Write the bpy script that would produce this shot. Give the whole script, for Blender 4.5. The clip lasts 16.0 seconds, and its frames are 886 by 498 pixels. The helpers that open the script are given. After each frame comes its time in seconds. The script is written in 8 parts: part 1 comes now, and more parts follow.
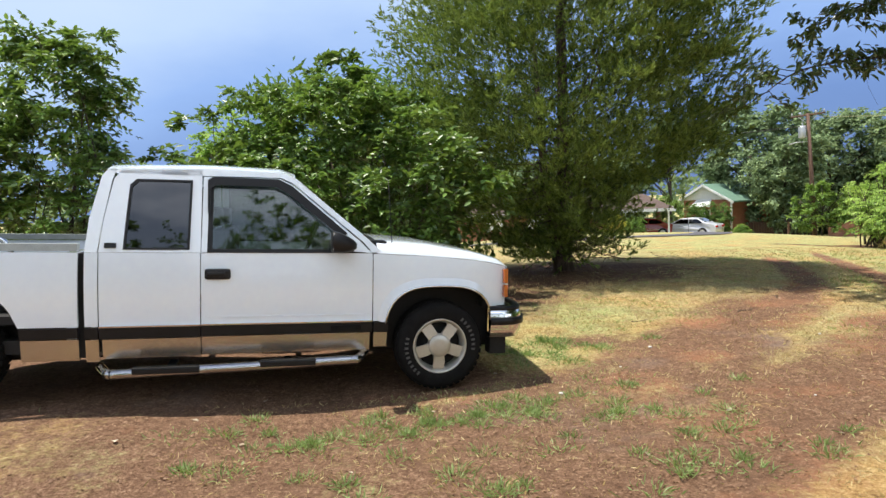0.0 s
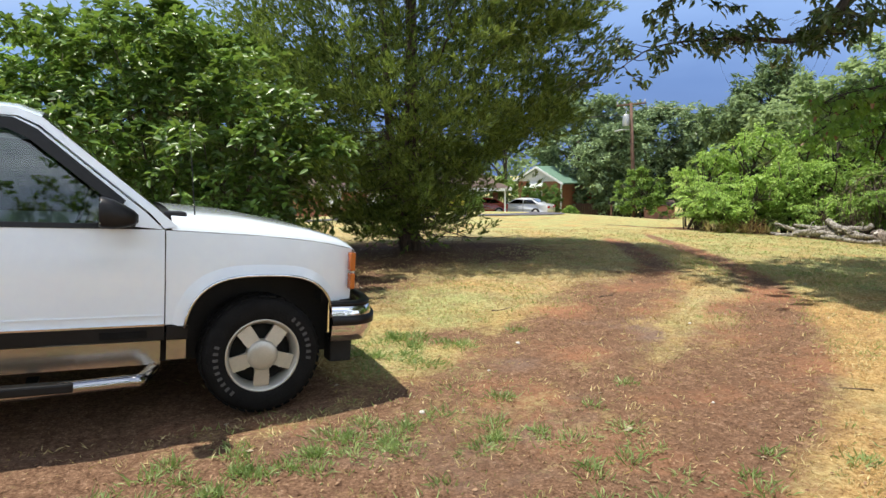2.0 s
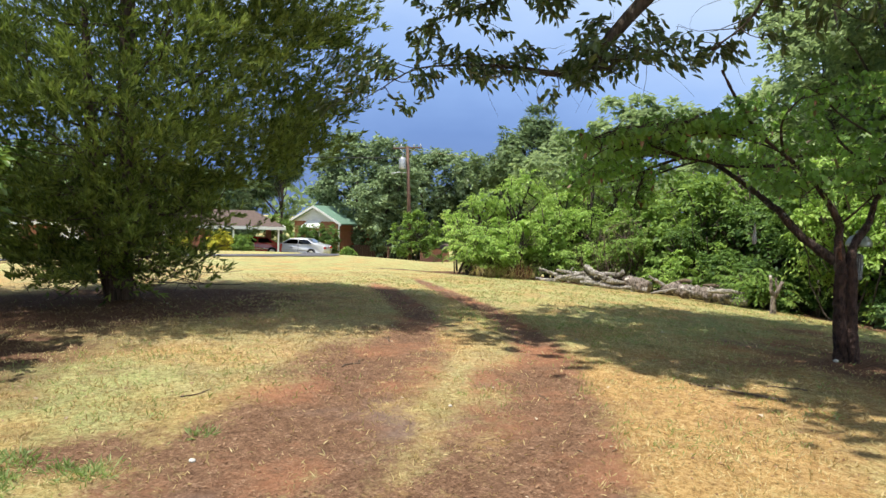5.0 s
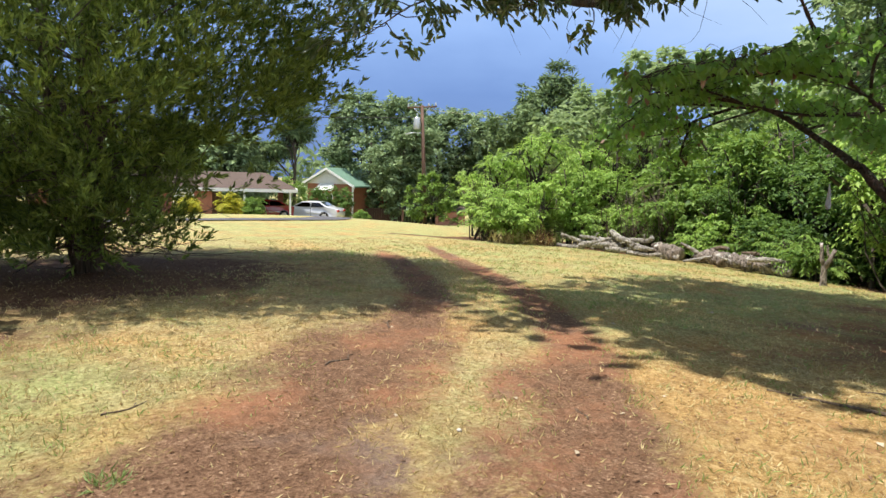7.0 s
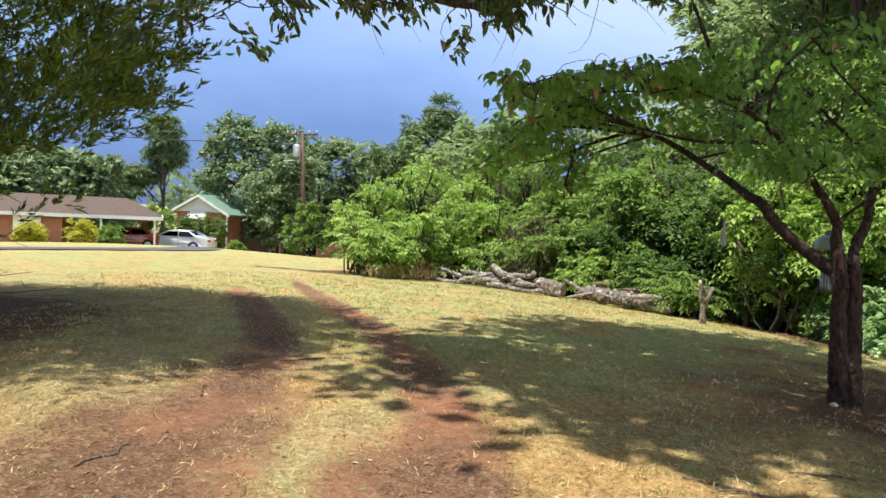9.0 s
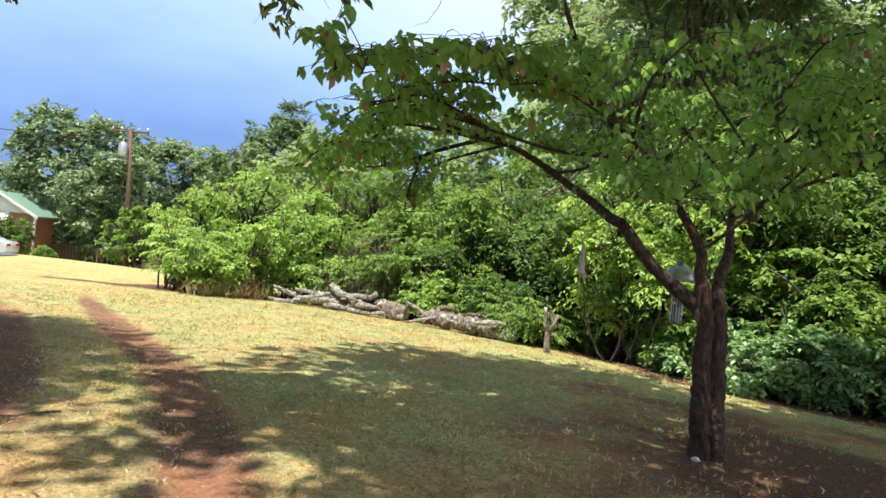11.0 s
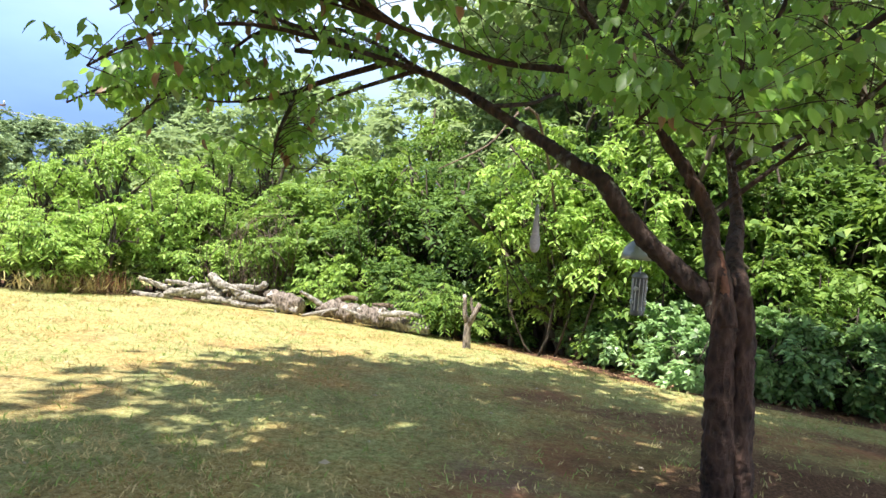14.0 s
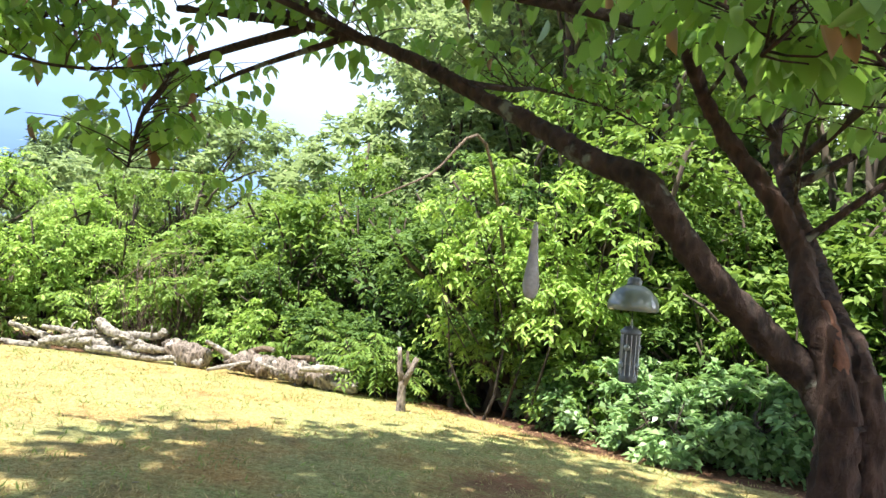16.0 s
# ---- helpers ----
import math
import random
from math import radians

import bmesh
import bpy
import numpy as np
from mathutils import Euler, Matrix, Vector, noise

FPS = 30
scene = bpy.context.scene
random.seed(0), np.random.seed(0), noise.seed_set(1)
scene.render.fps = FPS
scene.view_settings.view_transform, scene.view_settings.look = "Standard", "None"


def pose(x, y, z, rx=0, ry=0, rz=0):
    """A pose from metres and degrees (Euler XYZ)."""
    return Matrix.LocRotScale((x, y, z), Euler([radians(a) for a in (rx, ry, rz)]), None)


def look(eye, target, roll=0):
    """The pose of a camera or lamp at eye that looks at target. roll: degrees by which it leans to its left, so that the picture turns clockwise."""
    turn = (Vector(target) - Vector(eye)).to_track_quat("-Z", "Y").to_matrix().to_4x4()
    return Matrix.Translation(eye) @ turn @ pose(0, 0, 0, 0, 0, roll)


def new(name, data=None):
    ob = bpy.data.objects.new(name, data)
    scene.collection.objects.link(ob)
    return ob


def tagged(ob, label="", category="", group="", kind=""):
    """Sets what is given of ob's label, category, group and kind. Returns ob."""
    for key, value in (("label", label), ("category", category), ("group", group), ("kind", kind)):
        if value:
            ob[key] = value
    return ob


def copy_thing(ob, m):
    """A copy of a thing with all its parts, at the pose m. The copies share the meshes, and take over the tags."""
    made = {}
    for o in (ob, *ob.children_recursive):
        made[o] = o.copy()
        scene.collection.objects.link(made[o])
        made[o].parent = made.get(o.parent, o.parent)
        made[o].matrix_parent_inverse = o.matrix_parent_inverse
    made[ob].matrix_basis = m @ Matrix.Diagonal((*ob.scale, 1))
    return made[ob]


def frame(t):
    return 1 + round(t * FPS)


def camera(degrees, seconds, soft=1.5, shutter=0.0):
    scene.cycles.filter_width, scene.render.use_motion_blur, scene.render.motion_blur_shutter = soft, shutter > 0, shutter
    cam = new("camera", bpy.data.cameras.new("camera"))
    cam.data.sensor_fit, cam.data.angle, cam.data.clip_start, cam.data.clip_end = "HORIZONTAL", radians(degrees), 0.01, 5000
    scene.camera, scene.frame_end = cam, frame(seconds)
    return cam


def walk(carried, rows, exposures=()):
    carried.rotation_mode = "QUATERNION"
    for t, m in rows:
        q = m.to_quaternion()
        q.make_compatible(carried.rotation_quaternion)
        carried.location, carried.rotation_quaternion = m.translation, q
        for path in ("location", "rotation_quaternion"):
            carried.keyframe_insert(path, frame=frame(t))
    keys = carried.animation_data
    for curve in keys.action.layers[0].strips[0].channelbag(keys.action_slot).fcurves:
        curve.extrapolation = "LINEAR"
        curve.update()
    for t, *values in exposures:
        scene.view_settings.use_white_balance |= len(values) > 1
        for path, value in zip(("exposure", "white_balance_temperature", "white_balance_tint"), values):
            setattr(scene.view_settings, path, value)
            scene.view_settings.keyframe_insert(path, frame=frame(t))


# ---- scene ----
cam = camera(67.8, 16.0)
PATH = [
    (0, (-1.202, -5.283, 1.567), (-0.738, -3.342, 1.427), -2.4),
    (0.5, (-1.137, -4.911, 1.497), (-0.601, -2.997, 1.274), -3.6),
    (1, (-1.072, -4.598, 1.484), (-0.585, -2.681, 1.19), -1.6),
    (1.5, (-1.005, -4.296, 1.491), (-0.293, -2.449, 1.204), -0.6),
    (2, (-0.843, -4.057, 1.484), (0.073, -2.293, 1.261), -0.4),
    (2.5, (-0.628, -3.861, 1.448), (0.326, -2.13, 1.142), -2.2),
    (3, (-0.369, -3.602, 1.434), (0.736, -1.959, 1.152), 0.6),
    (3.5, (-0.064, -3.434, 1.421), (1.225, -1.907, 1.341), 2.4),
    (4, (0.193, -3.256, 1.406), (1.535, -1.786, 1.208), 4.0),
    (4.2, (0.293, -3.17, 1.406), (1.699, -1.755, 1.27), 3.6),
    (6.3, (1.273, -2.283, 1.386), (2.731, -0.916, 1.299), 0.5),
    (6.5, (1.38, -2.195, 1.399), (2.811, -0.804, 1.27), -0.6),
    (7, (1.621, -1.985, 1.379), (3.023, -0.574, 1.173), 1.6),
    (7.5, (1.868, -1.789, 1.382), (3.286, -0.397, 1.156), -0.3),
    (8, (2.143, -1.634, 1.394), (3.517, -0.193, 1.209), 0.2),
    (8.5, (2.44, -1.494, 1.328), (3.872, -0.104, 1.191), -0.2),
    (9, (2.736, -1.357, 1.331), (4.364, -0.2, 1.236), 2.8),
    (9.5, (3.047, -1.258, 1.349), (4.74, -0.193, 1.383), 3.7),
    (10, (3.373, -1.106, 1.336), (5.142, -0.174, 1.394), 4.6),
    (10.2, (3.488, -1.062, 1.342), (5.294, -0.203, 1.369), 6.0),
    (12.3, (4.697, -0.65, 1.222), (6.581, 0.021, 1.267), 4.3),
    (12.5, (4.843, -0.602, 1.233), (6.729, 0.055, 1.324), 4.4),
    (13, (5.13, -0.515, 1.238), (7.057, 0.021, 1.263), 4.6),
    (13.5, (5.434, -0.437, 1.232), (7.353, 0.123, 1.177), 4.0),
    (14, (5.774, -0.307, 1.226), (7.71, 0.194, 1.194), 4.4),
    (14.5, (6.11, -0.195, 1.225), (8.071, 0.198, 1.242), 6.3),
    (15, (6.423, -0.093, 1.236), (8.369, 0.366, 1.2), 7.1),
    (15.5, (6.709, 0.022, 1.23), (8.697, 0.237, 1.258), 6.4),
    (16, (7.113, 0.08, 1.185), (9.085, 0.386, 1.311), 5.4),
]
walk(cam, [(t, look(eye, target, roll)) for t, eye, target, roll in PATH],
     exposures=[(0, 0.34), (2, 0.34), (4, 0.36), (7, 0.42), (8.5, 0.44), (9.5, 0.52), (11, 0.75), (12.5, 1.02), (14.5, 1.22), (16, 1.38)])

# ---- world and sun ----
SUN = Vector((0.31, -0.20, -1.0)).normalized()       # the way the sunlight travels
sun_data = bpy.data.lights.new("sun", "SUN")
sun_data.energy, sun_data.angle, sun_data.color = 5.0, radians(0.8), (1.0, 0.95, 0.86)
sun = new("sun", sun_data)
sun.matrix_world = look((0, 0, 40), Vector((0, 0, 40)) + SUN)

world = bpy.data.worlds.new("world")
scene.world = world
world.use_nodes = True
wn, wl = world.node_tree.nodes, world.node_tree.links
wn.clear()


def wnode(kind, **kw):
    n = wn.new(kind)
    for k, v in kw.items():
        n.inputs[k].default_value = v
    return n


sky = wn.new("ShaderNodeTexSky")
sky.sky_type, sky.sun_disc = "NISHITA", False
sky.sun_elevation = math.asin(-SUN.z)
sky.sun_rotation = math.atan2(-SUN.x, -SUN.y)
tc = wn.new("ShaderNodeTexCoord")
sep = wn.new("ShaderNodeSeparateXYZ")
wl.new(tc.outputs["Generated"], sep.inputs[0])
cloud = wnode("ShaderNodeTexNoise", Scale=2.2, Detail=6.0, Roughness=0.55)
stretch = wn.new("ShaderNodeMapping")
stretch.inputs["Scale"].default_value = (1.0, 1.0, 2.6)
wl.new(tc.outputs["Generated"], stretch.inputs[0])
wl.new(stretch.outputs[0], cloud.inputs["Vector"])
# height above the horizon, broken up by the cloud noise
lift = wn.new("ShaderNodeMath")
lift.operation = "MULTIPLY_ADD"
wl.new(cloud.outputs["Fac"], lift.inputs[0])
lift.inputs[1].default_value = 0.19
wl.new(sep.outputs["Z"], lift.inputs[2])
# the storm front thins out towards the east
east = wn.new("ShaderNodeMath")
east.operation, east.use_clamp = "MULTIPLY_ADD", True
wl.new(sep.outputs["X"], east.inputs[0])
east.inputs[1].default_value, east.inputs[2].default_value = 0.5, -0.40
lift2 = wn.new("ShaderNodeMath")
lift2.operation = "ADD"
wl.new(lift.outputs[0], lift2.inputs[0])
wl.new(east.outputs[0], lift2.inputs[1])
west = wn.new("ShaderNodeMath")
west.operation, west.use_clamp = "MULTIPLY_ADD", True
wl.new(sep.outputs["X"], west.inputs[0])
west.inputs[1].default_value, west.inputs[2].default_value = -0.35, 0.0
lift3 = wn.new("ShaderNodeMath")
lift3.operation = "ADD"
wl.new(lift2.outputs[0], lift3.inputs[0])
wl.new(west.outputs[0], lift3.inputs[1])
ramp = wn.new("ShaderNodeValToRGB")
els = ramp.color_ramp.elements
els[0].position, els[0].color = 0.12, (0.115, 0.21, 0.50, 1)
els[1].position, els[1].color = 0.92, (0.08, 0.14, 0.32, 1)
for p, c in ((0.20, (0.155, 0.275, 0.61, 1)), (0.30, (0.30, 0.47, 0.86, 1)), (0.41, (0.54, 0.70, 0.98, 1)), (0.52, (0.68, 0.80, 0.96, 1)), (0.62, (0.26, 0.36, 0.56, 1))):
    e = els.new(p)
    e.color = c
wl.new(lift3.outputs[0], ramp.inputs[0])
bg_cloud = wnode("ShaderNodeBackground", Strength=0.88)
# away from the storm the sky is bright with white cloud
south = wn.new("ShaderNodeMath")
south.operation, south.use_clamp = "MULTIPLY", True
wl.new(sep.outputs["Y"], south.inputs[0])
south.inputs[1].default_value = -0.9
bright = wn.new("ShaderNodeMix")
bright.data_type = "RGBA"
wl.new(south.outputs[0], bright.inputs[0])
wl.new(ramp.outputs[0], bright.inputs[6])
puffs = wn.new("ShaderNodeValToRGB")
puffs.color_ramp.elements[0].position, puffs.color_ramp.elements[0].color = 0.42, (0.75, 0.90, 1.2, 1)
puffs.color_ramp.elements[1].position, puffs.color_ramp.elements[1].color = 0.58, (2.85, 3.0, 3.25, 1)
wl.new(cloud.outputs["Fac"], puffs.inputs[0])
wl.new(puffs.outputs[0], bright.inputs[7])
wl.new(bright.outputs[2], bg_cloud.inputs[0])
bg_sky = wnode("ShaderNodeBackground", Strength=0.10)
wl.new(sky.outputs[0], bg_sky.inputs[0])
wmix = wn.new("ShaderNodeMixShader")
wmix.inputs[0].default_value = 0.88
wl.new(bg_sky.outputs[0], wmix.inputs[1])
wl.new(bg_cloud.outputs[0], wmix.inputs[2])
wout = wn.new("ShaderNodeOutputWorld")
wl.new(wmix.outputs[0], wout.inputs[0])

# ---- materials ----


def mat_base(name):
    m = bpy.data.materials.new(name)
    m.use_nodes = True
    m.node_tree.nodes.clear()
    return m, m.node_tree.nodes, m.node_tree.links


def paint(name, col, rough=0.5, metal=0.0, var=0.15, scale=6.0, bump=0.0, bscale=40.0, coat=0.0, spread=None, spec=0.5):
    """A surface with two scales of colour variation and fine relief."""
    m, n, l = mat_base(name)
    out, b = n.new("ShaderNodeOutputMaterial"), n.new("ShaderNodeBsdfPrincipled")
    l.new(b.outputs[0], out.inputs[0])
    t = n.new("ShaderNodeTexCoord")
    big, fine = n.new("ShaderNodeTexNoise"), n.new("ShaderNodeTexNoise")
    big.inputs["Scale"].default_value, big.inputs["Detail"].default_value = scale, 4
    fine.inputs["Scale"].default_value, fine.inputs["Detail"].default_value = scale * 9, 3
    for q in (big, fine):
        l.new(t.outputs["Object"], q.inputs["Vector"])
    add = n.new("ShaderNodeMath")
    add.operation = "MULTIPLY_ADD"
    l.new(big.outputs["Fac"], add.inputs[0])
    add.inputs[1].default_value = 0.6
    half = n.new("ShaderNodeMath")
    half.operation = "MULTIPLY"
    half.inputs[1].default_value = 0.4
    l.new(fine.outputs["Fac"], half.inputs[0])
    l.new(half.outputs[0], add.inputs[2])
    cr = n.new("ShaderNodeValToRGB")
    a = spread if spread else [c * (1 - var) for c in col]
    c2 = col if spread else [min(1, c * (1 + var)) for c in col]
    cr.color_ramp.elements[0].position, cr.color_ramp.elements[0].color = 0.32, (*a, 1)
    cr.color_ramp.elements[1].position, cr.color_ramp.elements[1].color = 0.68, (*c2, 1)
    l.new(add.outputs[0], cr.inputs[0])
    l.new(cr.outputs[0], b.inputs["Base Color"])
    b.inputs["Roughness"].default_value, b.inputs["Metallic"].default_value = rough, metal
    b.inputs["Coat Weight"].default_value, b.inputs["Coat Roughness"].default_value = coat, 0.06
    b.inputs["Specular IOR Level"].default_value = spec
    if bump:
        bn, bt = n.new("ShaderNodeBump"), n.new("ShaderNodeTexNoise")
        bt.inputs["Scale"].default_value, bt.inputs["Detail"].default_value = bscale, 5
        l.new(t.outputs["Object"], bt.inputs["Vector"])
        bn.inputs["Strength"].default_value, bn.inputs["Distance"].default_value = bump, 0.02
        l.new(bt.outputs["Fac"], bn.inputs["Height"])
        l.new(bn.outputs[0], b.inputs["Normal"])
    return m


def leafy(name, dark, light, through_col, trans=0.35, gloss=0.12, grough=0.35, patch=0.6):
    """Foliage: each leaf has a tint of its own, and lets light through."""
    m, n, l = mat_base(name)
    out = n.new("ShaderNodeOutputMaterial")
    g = n.new("ShaderNodeNewGeometry")
    t = n.new("ShaderNodeTexCoord")
    big = n.new("ShaderNodeTexNoise")
    big.inputs["Scale"].default_value, big.inputs["Detail"].default_value = patch, 3
    l.new(t.outputs["Object"], big.inputs["Vector"])
    mixv = n.new("ShaderNodeMath")
    mixv.operation = "MULTIPLY_ADD"
    l.new(g.outputs["Random Per Island"], mixv.inputs[0])
    mixv.inputs[1].default_value = 0.65
    sub = n.new("ShaderNodeMath")
    sub.operation = "MULTIPLY_ADD"
    l.new(big.outputs["Fac"], sub.inputs[0])
    sub.inputs[1].default_value, sub.inputs[2].default_value = 1.3, -0.48
    l.new(sub.outputs[0], mixv.inputs[2])
    cr = n.new("ShaderNodeValToRGB")
    cr.color_ramp.elements[0].position, cr.color_ramp.elements[0].color = 0.1, (*dark, 1)
    cr.color_ramp.elements[1].position, cr.color_ramp.elements[1].color = 0.9, (*light, 1)
    l.new(mixv.outputs[0], cr.inputs[0])
    d, tr, gl = n.new("ShaderNodeBsdfDiffuse"), n.new("ShaderNodeBsdfTranslucent"), n.new("ShaderNodeBsdfGlossy")
    l.new(cr.outputs[0], d.inputs[0])
    tint = n.new("ShaderNodeMix")
    tint.data_type = "RGBA"
    tint.inputs[0].default_value = 0.6
    l.new(cr.outputs[0], tint.inputs[6])
    tint.inputs[7].default_value = (*through_col, 1)
    l.new(tint.outputs[2], tr.inputs[0])
    gl.inputs["Roughness"].default_value = grough
    m1, m2 = n.new("ShaderNodeMixShader"), n.new("ShaderNodeMixShader")
    m1.inputs[0].default_value = trans
    l.new(d.outputs[0], m1.inputs[1])
    l.new(tr.outputs[0], m1.inputs[2])
    f = n.new("ShaderNodeFresnel")
    f.inputs[0].default_value = 1.4
    fm = n.new("ShaderNodeMath")
    fm.operation = "MULTIPLY_ADD"
    l.new(f.outputs[0], fm.inputs[0])
    fm.inputs[1].default_value, fm.inputs[2].default_value = gloss * 2, gloss * 0.4
    l.new(fm.outputs[0], m2.inputs[0])
    l.new(m1.outputs[0], m2.inputs[1])
    l.new(gl.outputs[0], m2.inputs[2])
    l.new(m2.outputs[0], out.inputs[0])
    return m


def glass_mat(name, col, rough=0.02, see=0.8):
    """A thin pane: tinted see-through with mirror reflections by Fresnel."""
    m, n, l = mat_base(name)
    out = n.new("ShaderNodeOutputMaterial")
    tr, gl, mx, f = n.new("ShaderNodeBsdfTransparent"), n.new("ShaderNodeBsdfGlossy"), n.new("ShaderNodeMixShader"), n.new("ShaderNodeFresnel")
    tr.inputs[0].default_value = (*[c * see for c in col], 1)
    gl.inputs["Roughness"].default_value = rough
    f.inputs[0].default_value = 1.55
    k = n.new("ShaderNodeMath")
    k.operation = "MULTIPLY"
    k.inputs[1].default_value = 2.2
    l.new(f.outputs[0], k.inputs[0])
    l.new(k.outputs[0], mx.inputs[0])
    l.new(tr.outputs[0], mx.inputs[1])
    l.new(gl.outputs[0], mx.inputs[2])
    l.new(mx.outputs[0], out.inputs[0])
    return m


def bark(name, dark, light, scale=9.0, stretch_z=0.25, lichen=None, strength=0.9):
    m, n, l = mat_base(name)
    out, b = n.new("ShaderNodeOutputMaterial"), n.new("ShaderNodeBsdfPrincipled")
    l.new(b.outputs[0], out.inputs[0])
    t, mp = n.new("ShaderNodeTexCoord"), n.new("ShaderNodeMapping")
    mp.inputs["Scale"].default_value = (1, 1, stretch_z)
    l.new(t.outputs["Object"], mp.inputs[0])
    a, v = n.new("ShaderNodeTexNoise"), n.new("ShaderNodeTexVoronoi")
    a.inputs["Scale"].default_value, a.inputs["Detail"].default_value = scale, 8
    a.inputs["Roughness"].default_value = 0.7
    v.inputs["Scale"].default_value = scale * 2.6
    l.new(mp.outputs[0], a.inputs["Vector"])
    l.new(mp.outputs[0], v.inputs["Vector"])
    mu = n.new("ShaderNodeMath")
    mu.operation = "MULTIPLY_ADD"
    l.new(v.outputs["Distance"], mu.inputs[0])
    mu.inputs[1].default_value = 0.5
    l.new(a.outputs["Fac"], mu.inputs[2])
    cr = n.new("ShaderNodeValToRGB")
    cr.color_ramp.elements[0].position, cr.color_ramp.elements[0].color = 0.45, (*dark, 1)
    cr.color_ramp.elements[1].position, cr.color_ramp.elements[1].color = 0.95, (*light, 1)
    l.new(mu.outputs[0], cr.inputs[0])
    last = cr.outputs[0]
    if lichen:
        p = n.new("ShaderNodeTexNoise")
        p.inputs["Scale"].default_value, p.inputs["Detail"].default_value = 7.0, 6
        l.new(t.outputs["Object"], p.inputs["Vector"])
        pr = n.new("ShaderNodeValToRGB")
        pr.color_ramp.elements[0].position, pr.color_ramp.elements[1].position = 0.60, 0.65
        l.new(p.outputs["Fac"], pr.inputs[0])
        mx = n.new("ShaderNodeMix")
        mx.data_type = "RGBA"
        l.new(pr.outputs[0], mx.inputs[0])
        l.new(last, mx.inputs[6])
        mx.inputs[7].default_value = (*lichen, 1)
        last = mx.outputs[2]
    l.new(last, b.inputs["Base Color"])
    b.inputs["Roughness"].default_value = 0.9
    bn = n.new("ShaderNodeBump")
    bn.inputs["Strength"].default_value, bn.inputs["Distance"].default_value = strength, 0.045
    l.new(mu.outputs[0], bn.inputs["Height"])
    l.new(bn.outputs[0], b.inputs["Normal"])
    return m


def ground_mat():
    m, n, l = mat_base("lawn_and_earth")
    out, b = n.new("ShaderNodeOutputMaterial"), n.new("ShaderNodeBsdfPrincipled")
    l.new(b.outputs[0], out.inputs[0])
    t = n.new("ShaderNodeTexCoord")

    def tex(scale, detail=5, rough=0.6, off=0.0):
        q, mp = n.new("ShaderNodeTexNoise"), n.new("ShaderNodeMapping")
        mp.inputs["Location"].default_value = (off, off * 0.7, 0)
        l.new(t.outputs["Object"], mp.inputs[0])
        l.new(mp.outputs[0], q.inputs["Vector"])
        q.inputs["Scale"].default_value, q.inputs["Detail"].default_value, q.inputs["Roughness"].default_value = scale, detail, rough
        return q.outputs["Fac"]

    def ramp_of(fac, stops):
        r = n.new("ShaderNodeValToRGB")
        e = r.color_ramp.elements
        e[0].position, e[0].color = stops[0][0], (*stops[0][1], 1)
        e[1].position, e[1].color = stops[-1][0], (*stops[-1][1], 1)
        for p, c in stops[1:-1]:
            e.new(p).color = (*c, 1)
        l.new(fac, r.inputs[0])
        return r.outputs[0]

    def mix(fac, a, c):
        q = n.new("ShaderNodeMix")
        q.data_type = "RGBA"
        l.new(fac, q.inputs[0])
        l.new(a, q.inputs[6])
        l.new(c, q.inputs[7])
        return q.outputs[2]

    def calc(op, a, c, d=None):
        q = n.new("ShaderNodeMath")
        q.operation, q.use_clamp = op, True
        for k, v in enumerate((a, c) if d is None else (a, c, d)):
            if isinstance(v, (int, float)):
                q.inputs[k].default_value = v
            else:
                l.new(v, q.inputs[k])
        return q.outputs[0]

    def attr(name):
        q = n.new("ShaderNodeAttribute")
        q.attribute_name = name
        return q.outputs["Fac"]

    blades = calc("MULTIPLY_ADD", tex(22, 6, 0.85), 0.72, calc("MULTIPLY", tex(90, 4, 0.8, 5.0), 0.28))
    clump = calc("MULTIPLY_ADD", tex(9, 6, 0.75, 2.0), 0.55, calc("MULTIPLY_ADD", tex(38, 4, 0.7, 9.0), 0.45, 0.0))
    dry = ramp_of(blades, [(0.37, (0.17, 0.105, 0.045)), (0.46, (0.40, 0.285, 0.135)), (0.54, (0.58, 0.445, 0.24)), (0.64, (0.80, 0.67, 0.43))])
    green = ramp_of(blades, [(0.37, (0.14, 0.145, 0.055)), (0.47, (0.33, 0.335, 0.130)), (0.55, (0.50, 0.50, 0.215)), (0.65, (0.72, 0.72, 0.39))])
    lawn = mix(ramp_of(calc("MULTIPLY_ADD", attr("green"), 0.8, calc("MULTIPLY_ADD", tex(1.3, 6), 0.9, calc("MULTIPLY_ADD", clump, 0.9, -0.80))), [(0.25, (0, 0, 0)), (0.75, (1, 1, 1))]), dry, green)
    orange = ramp_of(blades, [(0.37, (0.13, 0.062, 0.025)), (0.48, (0.50, 0.295, 0.108)), (0.65, (0.82, 0.58, 0.28))])
    lawn = mix(ramp_of(calc("MULTIPLY_ADD", attr("straw"), 0.13, calc("MULTIPLY_ADD", tex(0.9, 6, 0.65, 7.0), 0.7, calc("MULTIPLY", clump, 0.3))), [(0.46, (0, 0, 0)), (0.63, (0.88, 0.88, 0.88))]), lawn, orange)
    mulch = ramp_of(calc("MULTIPLY_ADD", tex(48, 6, 0.85, 1.0), 0.7, calc("MULTIPLY", tex(14, 5, 0.7, 6.0), 0.3)), [(0.36, (0.050, 0.026, 0.015)), (0.47, (0.175, 0.097, 0.057)), (0.56, (0.32, 0.188, 0.115)), (0.66, (0.62, 0.46, 0.31))])
    clay = ramp_of(tex(30, 6, 0.75), [(0.3, (0.30, 0.125, 0.062)), (0.7, (0.56, 0.275, 0.155))])
